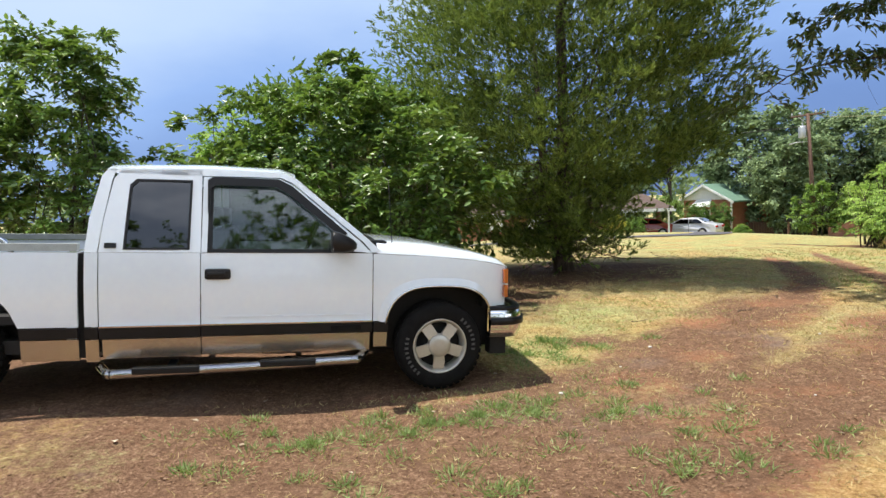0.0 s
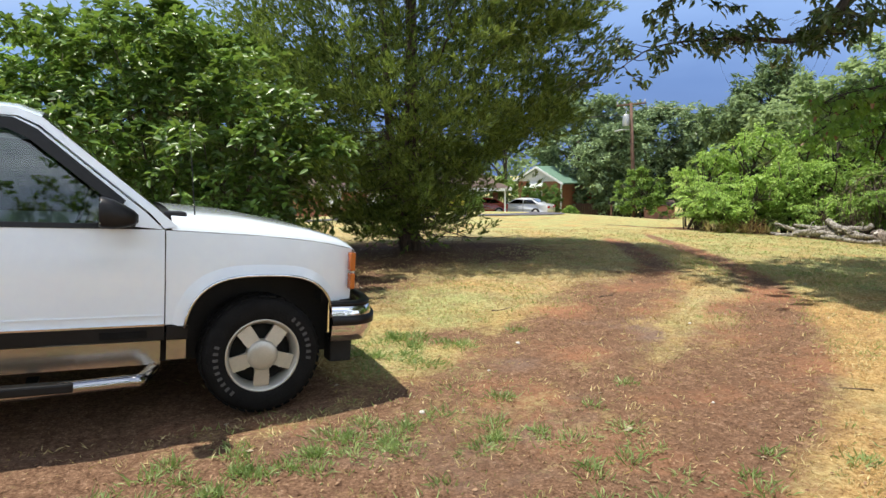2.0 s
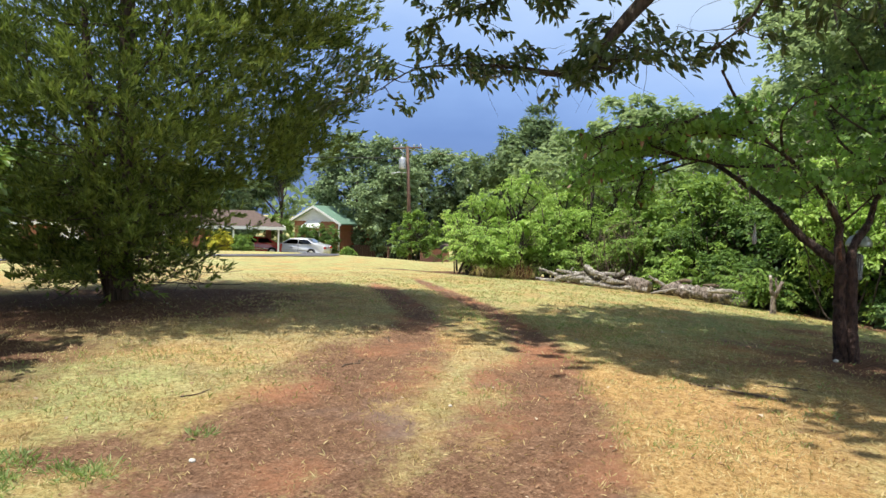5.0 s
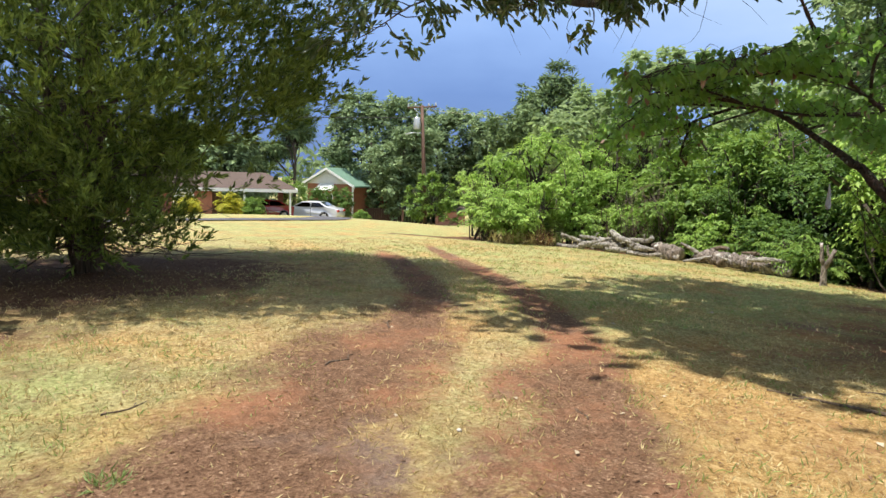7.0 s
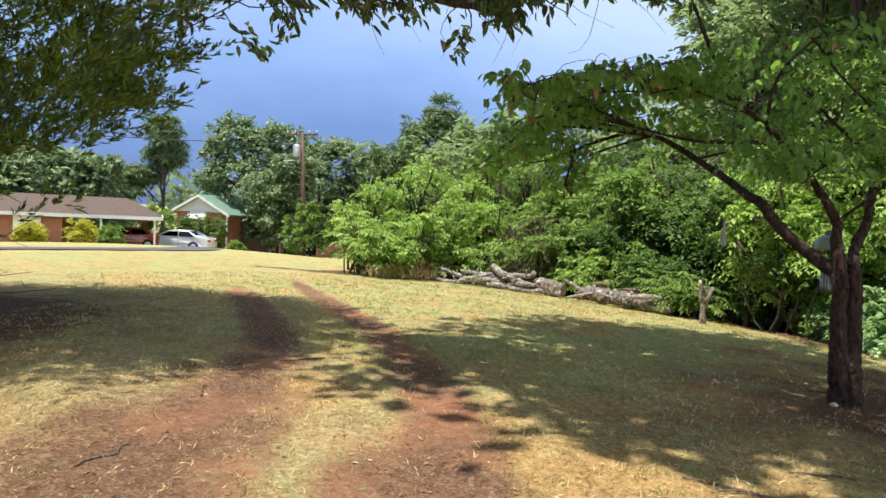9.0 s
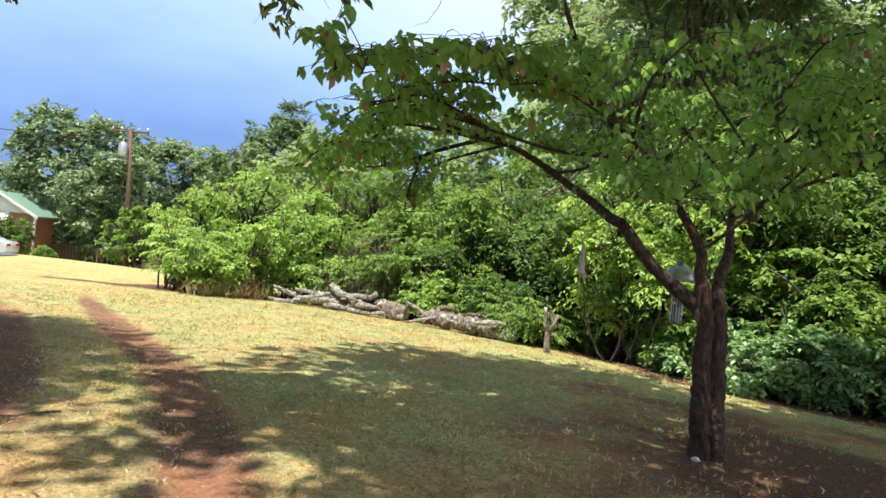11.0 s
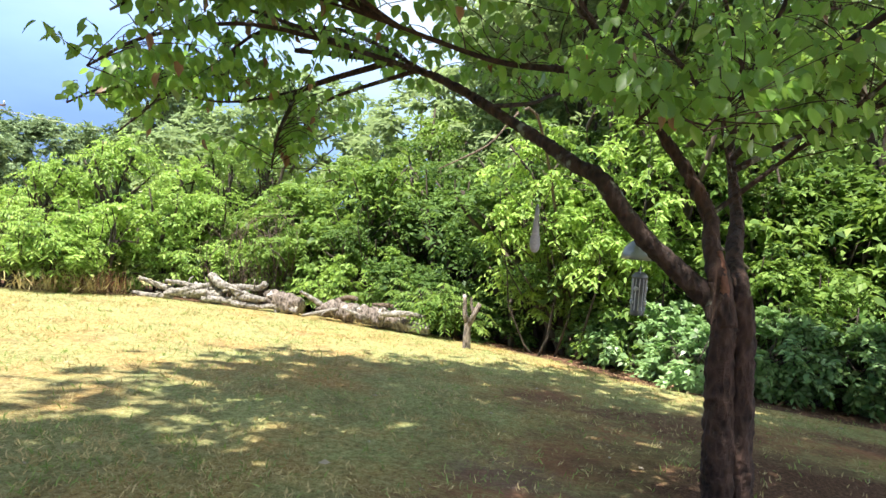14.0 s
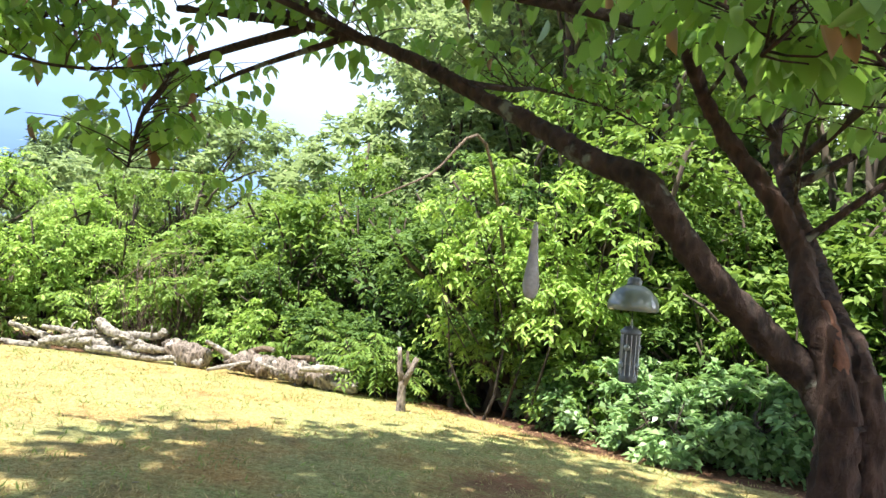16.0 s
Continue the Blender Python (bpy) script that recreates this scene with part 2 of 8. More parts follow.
    grey = ramp_of(tex(30, 5, 0.7), [(0.3, (0.15, 0.10, 0.08)), (0.7, (0.34, 0.25, 0.20))])
    earth = mix(ramp_of(calc("MULTIPLY_ADD", attr("clay"), 0.10, calc("MULTIPLY_ADD", tex(0.75, 6, 0.6, 3.0), 0.75, calc("MULTIPLY", clump, 0.25))), [(0.57, (0, 0, 0)), (0.69, (0.85, 0.85, 0.85))]), mulch, clay)
    earth = mix(ramp_of(tex(0.8, 5, 0.6, 11.0), [(0.57, (0, 0, 0)), (0.7, (0.7, 0.7, 0.7))]), earth, grey)
    litter = ramp_of(tex(40, 6, 0.85), [(0.34, (0.04, 0.021, 0.014)), (0.5, (0.14, 0.075, 0.046)), (0.62, (0.28, 0.16, 0.10)), (0.72, (0.46, 0.30, 0.20))])
    broken = calc("MULTIPLY_ADD", tex(2.0, 8, 0.75), 1.1, calc("MULTIPLY_ADD", clump, 1.5, -0.54))
    edge = ramp_of(calc("MULTIPLY", attr("dirt"), broken), [(0.24, (0, 0, 0)), (0.46, (1, 1, 1))])
    col = mix(edge, lawn, earth)
    edge2 = ramp_of(calc("MULTIPLY_ADD", attr("litter"), 1.0, calc("MULTIPLY_ADD", tex(2.4, 7, 0.7, 4.0), 0.7, calc("MULTIPLY_ADD", clump, 0.9, -0.80))), [(0.34, (0, 0, 0)), (0.66, (1, 1, 1))])
    col = mix(edge2, col, litter)
    l.new(col, b.inputs["Base Color"])
    b.inputs["Roughness"].default_value = 0.95
    b.inputs["Specular IOR Level"].default_value = 0.15
    bn = n.new("ShaderNodeBump")
    bn.inputs["Strength"].default_value, bn.inputs["Distance"].default_value = 1.0, 0.03
    l.new(blades, bn.inputs["Height"])
    l.new(bn.outputs[0], b.inputs["Normal"])
    return m


M = dict(
    white=paint("white_car_paint", (0.84, 0.92, 1.0), 0.20, 0, 0.03, 2.0, coat=1.0),
    pewter=paint("pewter_car_paint", (0.52, 0.46, 0.38), 0.24, 0.85, 0.08, 3.0, coat=0.5),
    chrome=paint("chrome", (0.82, 0.82, 0.83), 0.09, 1.0, 0.04, 8.0),
    # chrome darkened to carry the shade and dark reflections beneath the body
    shadechrome=paint("shaded_chrome", (0.42, 0.42, 0.43), 0.14, 1.0, 0.15, 8.0),
    alloy=paint("cast_aluminium", (0.55, 0.53, 0.47), 0.38, 0.6, 0.10, 9.0),
    black=paint("black_plastic", (0.011, 0.011, 0.012), 0.42, 0, 0.3, 10.0, spec=0.3),
    dullblack=paint("underside_black", (0.012, 0.011, 0.010), 0.8, 0, 0.4, 6.0),
    rubber=paint("tyre_rubber", (0.010, 0.0095, 0.009), 0.8, 0, 0.35, 14.0, bump=0.3, bscale=60, spec=0.15),
    letter=paint("raised_tyre_lettering", (0.085, 0.08, 0.075), 0.8, 0, 0.3, 20.0),
    orange=paint("amber_lens", (0.46, 0.105, 0.010), 0.15, 0, 0.12, 30.0, coat=0.8),
    red=paint("red_lens", (0.45, 0.02, 0.02), 0.2, 0, 0.1, 20.0, coat=0.5),
    headlamp=paint("lamp_glass", (0.75, 0.77, 0.78), 0.12, 0.3, 0.1, 20.0, coat=0.8),
    cloth=paint("grey_seat_cloth", (0.22, 0.21, 0.21), 0.9, 0, 0.15, 12.0),
    rail=paint("grey_bed_rail", (0.30, 0.32, 0.30), 0.45, 0, 0.15, 12.0),
    glass=glass_mat("clear_window_glass", (0.62, 0.72, 0.67), 0.02, 0.85),
    tint=glass_mat("tinted_window_glass", (0.10, 0.11, 0.12), 0.02, 0.5),
    ground=ground_mat(),
    asphalt=paint("worn_asphalt", (0.11, 0.105, 0.11), 0.9, 0, 0.2, 3.0, bump=0.4, bscale=120),
    brick=paint("red_brick", (0.34, 0.145, 0.09), 0.9, 0, 0.2, 4.0, bump=0.3),
    shed=paint("rusty_metal_sheet", (0.40, 0.19, 0.13), 0.7, 0.2, 0.15, 3.0),
    trim=paint("white_trim", (0.78, 0.78, 0.74), 0.6, 0, 0.06, 5.0),
    # brown taken darker to hold the tree shade on the carport house's roof
    roof_brown=paint("shade_darkened_shingles", (0.11, 0.075, 0.058), 0.9, 0, 0.25, 7.0, bump=0.6, bscale=30),
    roof_green=paint("green_metal_roof", (0.22, 0.36, 0.27), 0.45, 0.2, 0.12, 3.0),
    interior=paint("dim_carport_wall", (0.10, 0.075, 0.06), 0.9, 0, 0.2, 5.0),
    redcar=paint("red_car_paint", (0.30, 0.02, 0.025), 0.25, 0, 0.06, 3.0, coat=0.7),
    silver=paint("silver_car_paint", (0.66, 0.67, 0.70), 0.28, 0.15, 0.04, 3.0, coat=0.6),
    polewood=paint("weathered_pole", (0.15, 0.085, 0.06), 0.85, 0, 0.3, 4.0, bump=0.5),
    fence=paint("dark_fence_boards", (0.075, 0.045, 0.035), 0.9, 0, 0.3, 4.0, bump=0.4),
    polegrey=paint("galvanised_grey", (0.50, 0.52, 0.54), 0.45, 0.5, 0.12, 8.0),
    wire=paint("wire", (0.05, 0.05, 0.05), 0.6, 0, 0.1, 8.0),
    wire_new=paint("yellowish_wire", (0.42, 0.42, 0.24), 0.6, 0, 0.1, 8.0),
    bark_dog=bark("dogwood_bark", (0.012, 0.007, 0.006), (0.085, 0.046, 0.034), 12.0, 0.45),
    bark_limb=bark("dogwood_limb_bark", (0.012, 0.008, 0.007), (0.075, 0.046, 0.036), 12.0, 0.6, lichen=(0.20, 0.22, 0.18)),
    bark_cedar=bark("cedar_bark", (0.035, 0.025, 0.02), (0.17, 0.12, 0.09), 12.0, 0.12),
    bark_dark=bark("dark_bark", (0.025, 0.02, 0.017), (0.11, 0.085, 0.065), 10.0, 0.25),
    heart=paint("torn_heartwood", (0.17, 0.075, 0.045), 0.85, 0, 0.3, 10.0, bump=0.5),
    deadwood=bark("bleached_dead_wood", (0.03, 0.024, 0.02), (0.46, 0.42, 0.37), 7.0, 0.8),
    greywood=bark("grey_brown_log_bark", (0.020, 0.016, 0.013), (0.34, 0.28, 0.235), 9.0, 0.5, lichen=(0.55, 0.52, 0.47)),
    stick=bark("dry_stick", (0.06, 0.042, 0.03), (0.26, 0.19, 0.135), 20.0, 0.3),
    stone=paint("pale_stone", (0.62, 0.58, 0.52), 0.8, 0, 0.15, 30.0),
    dome=leafy("smoky_plastic_dome", (0.30, 0.34, 0.29), (0.42, 0.46, 0.40), (0.5, 0.56, 0.48), 0.45, 0.25, 0.12, 3.0),
    feeder=paint("feeder_grey", (0.16, 0.17, 0.18), 0.5, 0.3, 0.3, 25.0),
    gourd=paint("weathered_gourd", (0.42, 0.41, 0.43), 0.8, 0, 0.3, 9.0),
    lf_dog=leafy("dogwood_leaf", (0.05, 0.12, 0.030), (0.22, 0.38, 0.095), (0.50, 0.82, 0.13), 0.62, 0.06, 0.45, 0.9),
    lf_oak=leafy("oak_leaf", (0.03, 0.055, 0.017), (0.12, 0.175, 0.052), (0.26, 0.38, 0.06), 0.30, 0.12, 0.4, 1.0),
    lf_cedar=leafy("cedar_spray", (0.034, 0.058, 0.018), (0.34, 0.43, 0.09), (0.28, 0.42, 0.07), 0.30, 0.03, 0.6, 2.6),
    lf_mag=leafy("glossy_shrub_leaf", (0.022, 0.050, 0.015), (0.19, 0.32, 0.06), (0.40, 0.60, 0.07), 0.28, 0.10, 0.36, 1.0),
    lf_light=leafy("light_green_leaf", (0.12, 0.24, 0.04), (0.50, 0.68, 0.17), (0.55, 0.80, 0.13), 0.36, 0.05, 0.5, 1.2),
    lf_mid=leafy("mid_green_leaf", (0.065, 0.14, 0.03), (0.30, 0.44, 0.11), (0.42, 0.62, 0.09), 0.32, 0.03, 0.5, 1.2),
    lf_dark=leafy("dark_green_leaf", (0.030, 0.072, 0.022), (0.19, 0.31, 0.085), (0.34, 0.56, 0.09), 0.28, 0.03, 0.5, 1.2),
    lf_lush=leafy("lush_blue_green_leaf", (0.085, 0.18, 0.065), (0.40, 0.60, 0.25), (0.48, 0.74, 0.22), 0.36, 0.10, 0.4, 1.2),
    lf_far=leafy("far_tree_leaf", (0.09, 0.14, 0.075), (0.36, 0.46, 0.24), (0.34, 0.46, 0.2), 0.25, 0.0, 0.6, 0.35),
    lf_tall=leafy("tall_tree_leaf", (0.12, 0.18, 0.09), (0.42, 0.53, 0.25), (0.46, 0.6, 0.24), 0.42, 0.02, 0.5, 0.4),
    lf_pine=leafy("pine_needles", (0.06, 0.105, 0.05), (0.24, 0.33, 0.135), (0.26, 0.36, 0.12), 0.2, 0.04, 0.5, 0.25),
    lf_yellow=leafy("yellow_shrub_leaf", (0.30, 0.34, 0.03), (0.75, 0.66, 0.06), (0.8, 0.75, 0.08), 0.3, 0.08, 0.5, 0.8),
    lf_dead=leafy("dead_leaf", (0.18, 0.09, 0.05), (0.42, 0.27, 0.16), (0.4, 0.22, 0.1), 0.2, 0.05, 0.6, 2.0),
    lf_pale=leafy("pale_fallen_leaf", (0.30, 0.22, 0.13), (0.66, 0.56, 0.42), (0.6, 0.55, 0.4), 0.1, 0.05, 0.6, 2.0),
    blade_dry=leafy("dry_grass_blade", (0.34, 0.23, 0.08), (0.82, 0.68, 0.36), (0.6, 0.48, 0.2), 0.3, 0.04, 0.6, 0.6),
    stalk=leafy("dead_stalk", (0.10, 0.05, 0.03), (0.34, 0.18, 0.10), (0.3, 0.15, 0.08), 0.2, 0.03, 0.6, 2.0),
    tuft=leafy("fresh_grass_tuft", (0.13, 0.20, 0.05), (0.38, 0.47, 0.19), (0.4, 0.62, 0.12), 0.35, 0.06, 0.5, 3.0),
    blade_green=leafy("green_grass_blade", (0.17, 0.24, 0.05), (0.44, 0.52, 0.18), (0.35, 0.5, 0.1), 0.35, 0.06, 0.5, 0.8),
)

# ---- builders ----


def np_mesh(name, verts, faces, smooth=False):
    me = bpy.data.meshes.new(name)
    verts = np.asarray(verts, np.float32).reshape(-1, 3)
    faces = np.asarray(faces, np.int32)
    k = faces.shape[1]
    me.vertices.add(len(verts))
    me.vertices.foreach_set("co", verts.ravel())
    me.loops.add(faces.size)
    me.loops.foreach_set("vertex_index", faces.ravel())
    me.polygons.add(len(faces))
    me.polygons.foreach_set("loop_start", np.arange(0, faces.size, k, dtype=np.int32))
    if smooth:
        me.polygons.foreach_set("use_smooth", np.ones(len(faces), bool))
    me.update(calc_edges=True)
    me.validate()
    return me


def part(name, shape, material, parent=None, label="", smooth=None):
    """Links a bmesh or mesh as one object under a thing or part."""
    if isinstance(shape, bmesh.types.BMesh):
        me = bpy.data.meshes.new(name)
        bmesh.ops.recalc_face_normals(shape, faces=shape.faces)
        if smooth:
            for f in shape.faces:
                f.smooth = True
        shape.to_mesh(me)
        shape.free()
    else:
        me = shape
    me.materials.clear()
    me.materials.append(material)
    ob = new(name, me)
    ob.parent = parent
    if label:
        ob["label"] = label
    return ob


def thing(name, m, label, category, group="", kind=""):
    ob = new(name)
    ob.matrix_basis = m
    return tagged(ob, label, category, group, kind)


def box(x0, x1, y0, y1, z0, z1, bevel=0.0, seg=2):
    bm = bmesh.new()
    bmesh.ops.create_cube(bm, size=1.0, matrix=Matrix.LocRotScale(((x0 + x1) / 2, (y0 + y1) / 2, (z0 + z1) / 2), None, (x1 - x0, y1 - y0, z1 - z0)))
    if bevel:
        bmesh.ops.bevel(bm, geom=bm.edges[:], offset=bevel, segments=seg, affect="EDGES", profile=0.6)
    return bm


def tube_arrays(pts, radii, sides=7, wobble=0.0, rng=None, cap=True):
    pts = np.asarray(pts, float)
    radii = np.broadcast_to(np.asarray(radii, float), (len(pts),))
    tang = np.gradient(pts, axis=0)
    tang /= np.linalg.norm(tang, axis=1)[:, None] + 1e-9
    ref = np.array([0.31, 0.17, 0.93]) if abs(tang[:, 2]).mean() < 0.8 else np.array([0.95, 0.2, 0.1])
    u = np.cross(tang, ref)
    u /= np.linalg.norm(u, axis=1)[:, None] + 1e-9
    v = np.cross(tang, u)
    ang = np.linspace(0, 2 * np.pi, sides, endpoint=False)
    r = radii[:, None] * np.ones(sides)
    if wobble and rng is not None:
        r = r * (1 + wobble * rng.normal(size=sides)[None, :] * 0.6 + wobble * rng.normal(size=r.shape) * 0.5)
    V = pts[:, None, :] + u[:, None, :] * (np.cos(ang) * r)[..., None] + v[:, None, :] * (np.sin(ang) * r)[..., None]
    n = len(pts)
    i, j = np.meshgrid(np.arange(n - 1), np.arange(sides), indexing="ij")
    a, b = i * sides + j, i * sides + (j + 1) % sides
    F = np.stack([a, b, b + sides, a + sides], -1).reshape(-1, 4)
    V = V.reshape(-1, 3)
    if cap:
        m0 = len(V)
        V = np.vstack([V, pts[0], pts[-1]])
        jj = np.arange(0, sides, 2)
        c1 = np.stack([np.full(len(jj), m0), (jj + 2) % sides if sides % 2 == 0 else np.minimum(jj + 2, sides) % sides, (jj + 1) % sides, jj], -1)
        c2 = np.stack([np.full(len(jj), m0 + 1), jj, (jj + 1) % sides, (jj + 2) % sides if sides % 2 == 0 else np.minimum(jj + 2, sides) % sides], -1) + np.array([0, 1, 1, 1]) * (n - 1) * sides
        if sides % 2 == 0:
            F = np.vstack([F, c1, c2])
    return V, F


def joined(arrays):
    vs, fs, o = [], [], 0
    for V, F in arrays:
        vs.append(V)
        fs.append(F + o)
        o += len(V)
    return np.vstack(vs), np.vstack(fs)


def tube(name, pts, radii, sides=8, smooth=True, wobble=0.0, rng=None):
    return np_mesh(name, *tube_arrays(pts, radii, sides, wobble, rng), smooth)


def curve_pts(ctrl, n=12):
    """A smooth line through control points."""
    c = np.asarray(ctrl, float)
    c = np.vstack([2 * c[0] - c[1], c, 2 * c[-1] - c[-2]])
    out = []
    for k in range(1, len(c) - 2):
        p0, p1, p2, p3 = c[k - 1:k + 3]
        for t in np.linspace(0, 1, n, endpoint=False):
            out.append(0.5 * (2 * p1 + (p2 - p0) * t + (2 * p0 - 5 * p1 + 4 * p2 - p3) * t * t + (3 * p1 - p0 - 3 * p2 + p3) * t ** 3))
    out.append(c[-2])
    return np.array(out)


def lathe(profile, sides=24, axis="z"):
    """Turns a profile of (radius, along) round an axis."""
    p = np.asarray(profile, float)
    ang = np.linspace(0, 2 * np.pi, sides, endpoint=False)
    X, Y, Z = p[:, :1] * np.cos(ang), p[:, :1] * np.sin(ang), p[:, 1:] * np.ones(sides)
    V = {"z": np.stack([X, Y, Z], -1), "y": np.stack([X, Z, Y], -1), "x": np.stack([Z, X, Y], -1)}[axis].reshape(-1, 3)
    n = len(p)
    i, j = np.meshgrid(np.arange(n - 1), np.arange(sides), indexing="ij")
    a, b = i * sides + j, i * sides + (j + 1) % sides
    return V, np.stack([a, b, b + sides, a + sides], -1).reshape(-1, 4)


def unit(a):
    return a / (np.linalg.norm(a, axis=-1, keepdims=True) + 1e-9)


def leaf_arrays(P, D, N, L, W, rng, fold=0.12, droop=0.1, broad=False):
    """Leaves at P that point along D with upper side N."""
    n = len(P)
    D = unit(D)
    S = unit(np.cross(D, N))
    N = np.cross(S, D)
    L, W = np.broadcast_to(L, (n,))[:, None], np.broadcast_to(W, (n,))[:, None]
    if broad == "oval":
        k = 9
        out = lambda f, w: (P + D * L * f + S * W * w + N * W * (fold * abs(w) * 2) - N * L * droop * f * f)
        V = np.stack([P, out(0.24, 0.40), out(0.55, 0.5), out(0.82, 0.31), out(1.0, 0.0), out(0.82, -0.31), out(0.55, -0.5), out(0.24, -0.40), out(0.52, 0.0)], 1)
        b = np.arange(n)[:, None] * k
        F = np.concatenate([b + np.array(q) for q in ((0, 1, 2, 8), (8, 2, 3, 4), (8, 4, 5, 6), (0, 8, 6, 7))], 0)
    elif broad:
        k = 6
        V = np.stack([P, P + D * L * 0.26 + S * W * 0.46 + N * W * fold, P + D * L * 0.66 + S * W * 0.45 + N * W * fold - N * L * droop * 0.3,
                      P + D * L - N * L * droop, P + D * L * 0.66 - S * W * 0.45 + N * W * fold - N * L * droop * 0.3, P + D * L * 0.26 - S * W * 0.46 + N * W * fold], 1)
        b = np.arange(n)[:, None] * k
        F = np.concatenate([b + np.array([0, 1, 2, 3]), b + np.array([0, 3, 4, 5])], 0)
    else:
        k = 4
        V = np.stack([P, P + D * L * 0.45 + S * W * 0.5 + N * W * fold, P + D * L - N * L * droop, P + D * L * 0.45 - S * W * 0.5 + N * W * fold], 1)
        F = np.arange(n)[:, None] * k + np.array([0, 1, 2, 3])
    return V.reshape(-1, 3), F


def blob_points(blobs, n, rng, shell=0.7, bottom=-1.0):
    """Points in the outer part of a set of ellipsoids, and the outward directions."""
    B = np.asarray(blobs, float)
    w = (B[:, 3] * B[:, 4] + B[:, 4] * B[:, 5] + B[:, 3] * B[:, 5])
    k = rng.choice(len(B), n, p=w / w.sum())
    d = unit(rng.normal(size=(n, 3)))
    d[:, 2] = np.where(d[:, 2] < bottom, -d[:, 2], d[:, 2])
    r = shell + (1 - shell) * rng.random(n) ** 0.6
    r = np.where(rng.random(n) < 0.12, r * rng.uniform(1.05, 1.32, n), r)         # shoots that stick out
    lump = 1 + 0.16 * np.sin(d[:, 0] * 7 + k * 1.7) * np.sin(d[:, 1] * 6 + k) + 0.10 * np.sin(d[:, 2] * 9 + k * 2.1)
    P = B[k, :3] + d * B[k, 3:6] * (r * lump)[:, None]
    keep = np.ones(n, bool)
    for q, b in enumerate(B):                       # nothing deep inside another blob
        keep &= (k == q) | ((((P - b[:3]) / b[3:6]) ** 2).sum(1) > 0.5)
    return P[keep], d[keep]


def crown_arrays(blobs, clusters, per, spread, L, W, rng, shell=0.7, droop=0.25, hang=0.0, up=0.5, broad=False, fold=0.12, bottom=-1.0, gaps=0.0):
    """Foliage in clusters: each cluster is a twig end with a flat spray of leaves; gaps opens holes between the boughs."""
    C, d = blob_points(blobs, clusters, rng, shell, bottom)
    if gaps:
        f = 2.6 / np.mean(np.asarray(blobs, float)[:, 3:6])
        ph = rng.uniform(0, 6, 6)
        g = np.sin(f * C[:, 0] + ph[0] + 1.2 * np.sin(f * 1.3 * C[:, 2] + ph[1])) + np.sin(f * 1.2 * C[:, 1] + ph[2] + 1.2 * np.sin(f * C[:, 0] + ph[3])) + 1.2 * np.sin(f * 2.2 * C[:, 2] + ph[4] + np.sin(f * 1.4 * C[:, 1] + ph[5]))
        ok = g > np.quantile(g, gaps)
        C, d = C[ok], d[ok]
    m = len(C)
    size = np.repeat(rng.uniform(0.7, 1.35, (m, 1)), per, 0)
    P = np.repeat(C, per, 0) + rng.normal(size=(m * per, 3)) * spread * size * np.array([1.15, 1.15, 0.55])
    dd = np.repeat(unit(d + rng.normal(size=d.shape) * 0.45), per, 0)
    D = unit(dd * 0.8 + rng.normal(size=P.shape) * 0.65 + np.array([0, 0, -hang]))
    N = unit(np.array([0, 0, up]) + dd * 0.35 + rng.normal(size=P.shape) * 0.62)
    s = rng.uniform(0.65, 1.25, len(P))
    return leaf_arrays(P, D, N, L * s, W * s, rng, fold, droop, broad)



def bough_arrays(blobs, boughs, twigs, leaves, R, L, W, rng, shell=0.5, rise=0.2, droop=0.45, hang=0.3, broad=False, gaps=0.0, bottom=-1.0, flat=0.40):
    """Foliage in boughs: each bough is a fan of drooping twigs with leaves along both sides, open underneath."""
    C, d = blob_points(blobs, boughs, rng, shell, bottom)
    if gaps:
        f = 2.4 / np.mean(np.asarray(blobs, float)[:, 3:6])
        ph = rng.uniform(0, 6, 4)
        g = np.sin(f * C[:, 0] + ph[0] + np.sin(f * 1.3 * C[:, 2] + ph[1])) + np.sin(f * 1.2 * C[:, 1] + ph[2]) + 1.3 * np.sin(f * 2.0 * C[:, 2] + ph[3])
        ok = g > np.quantile(g, gaps)
        C, d = C[ok], d[ok]
    m = len(C)
    up = np.array([0, 0, 1.0])
    h = unit(d * np.array([1, 1, 0.45]))
    Rb = R * rng.uniform(0.55, 1.3, (m, 1, 1))
    U = unit(h[:, None] * 0.9 + rng.normal(size=(m, twigs, 3)) * np.array([0.75, 0.75, 0.38]) + up * rise)
    ln = Rb * rng.uniform(0.55, 1.15, (m, twigs, 1))
    st = (C - h * Rb[:, 0] * 0.5)[:, None] + rng.normal(size=(m, twigs, 3)) * Rb * 0.16
    q = np.clip(np.linspace(0.18, 1.0, leaves)[None, None] + rng.normal(size=(m, twigs, leaves)) * 0.04, 0.05, 1.08)[..., None]
    P = st[:, :, None] + U[:, :, None] * ln[:, :, None] * q - up * droop * ln[:, :, None] * q * q
    side = unit(np.cross(U, up))
    sg = np.where(np.arange(leaves) % 2 == 0, 1.0, -1.0)[None, None, :, None]
    D = side[:, :, None] * sg * 0.8 + U[:, :, None] * 0.55 - up * hang + rng.normal(size=P.shape) * 0.35
    N = up + U[:, :, None] * 0.25 + rng.normal(size=P.shape) * flat
    P, D, N = P.reshape(-1, 3), D.reshape(-1, 3), unit(N.reshape(-1, 3))
    s = rng.uniform(0.65, 1.25, len(P))
    return leaf_arrays(P, D, N, L * s, W * s, rng, 0.14, 0.22, broad)


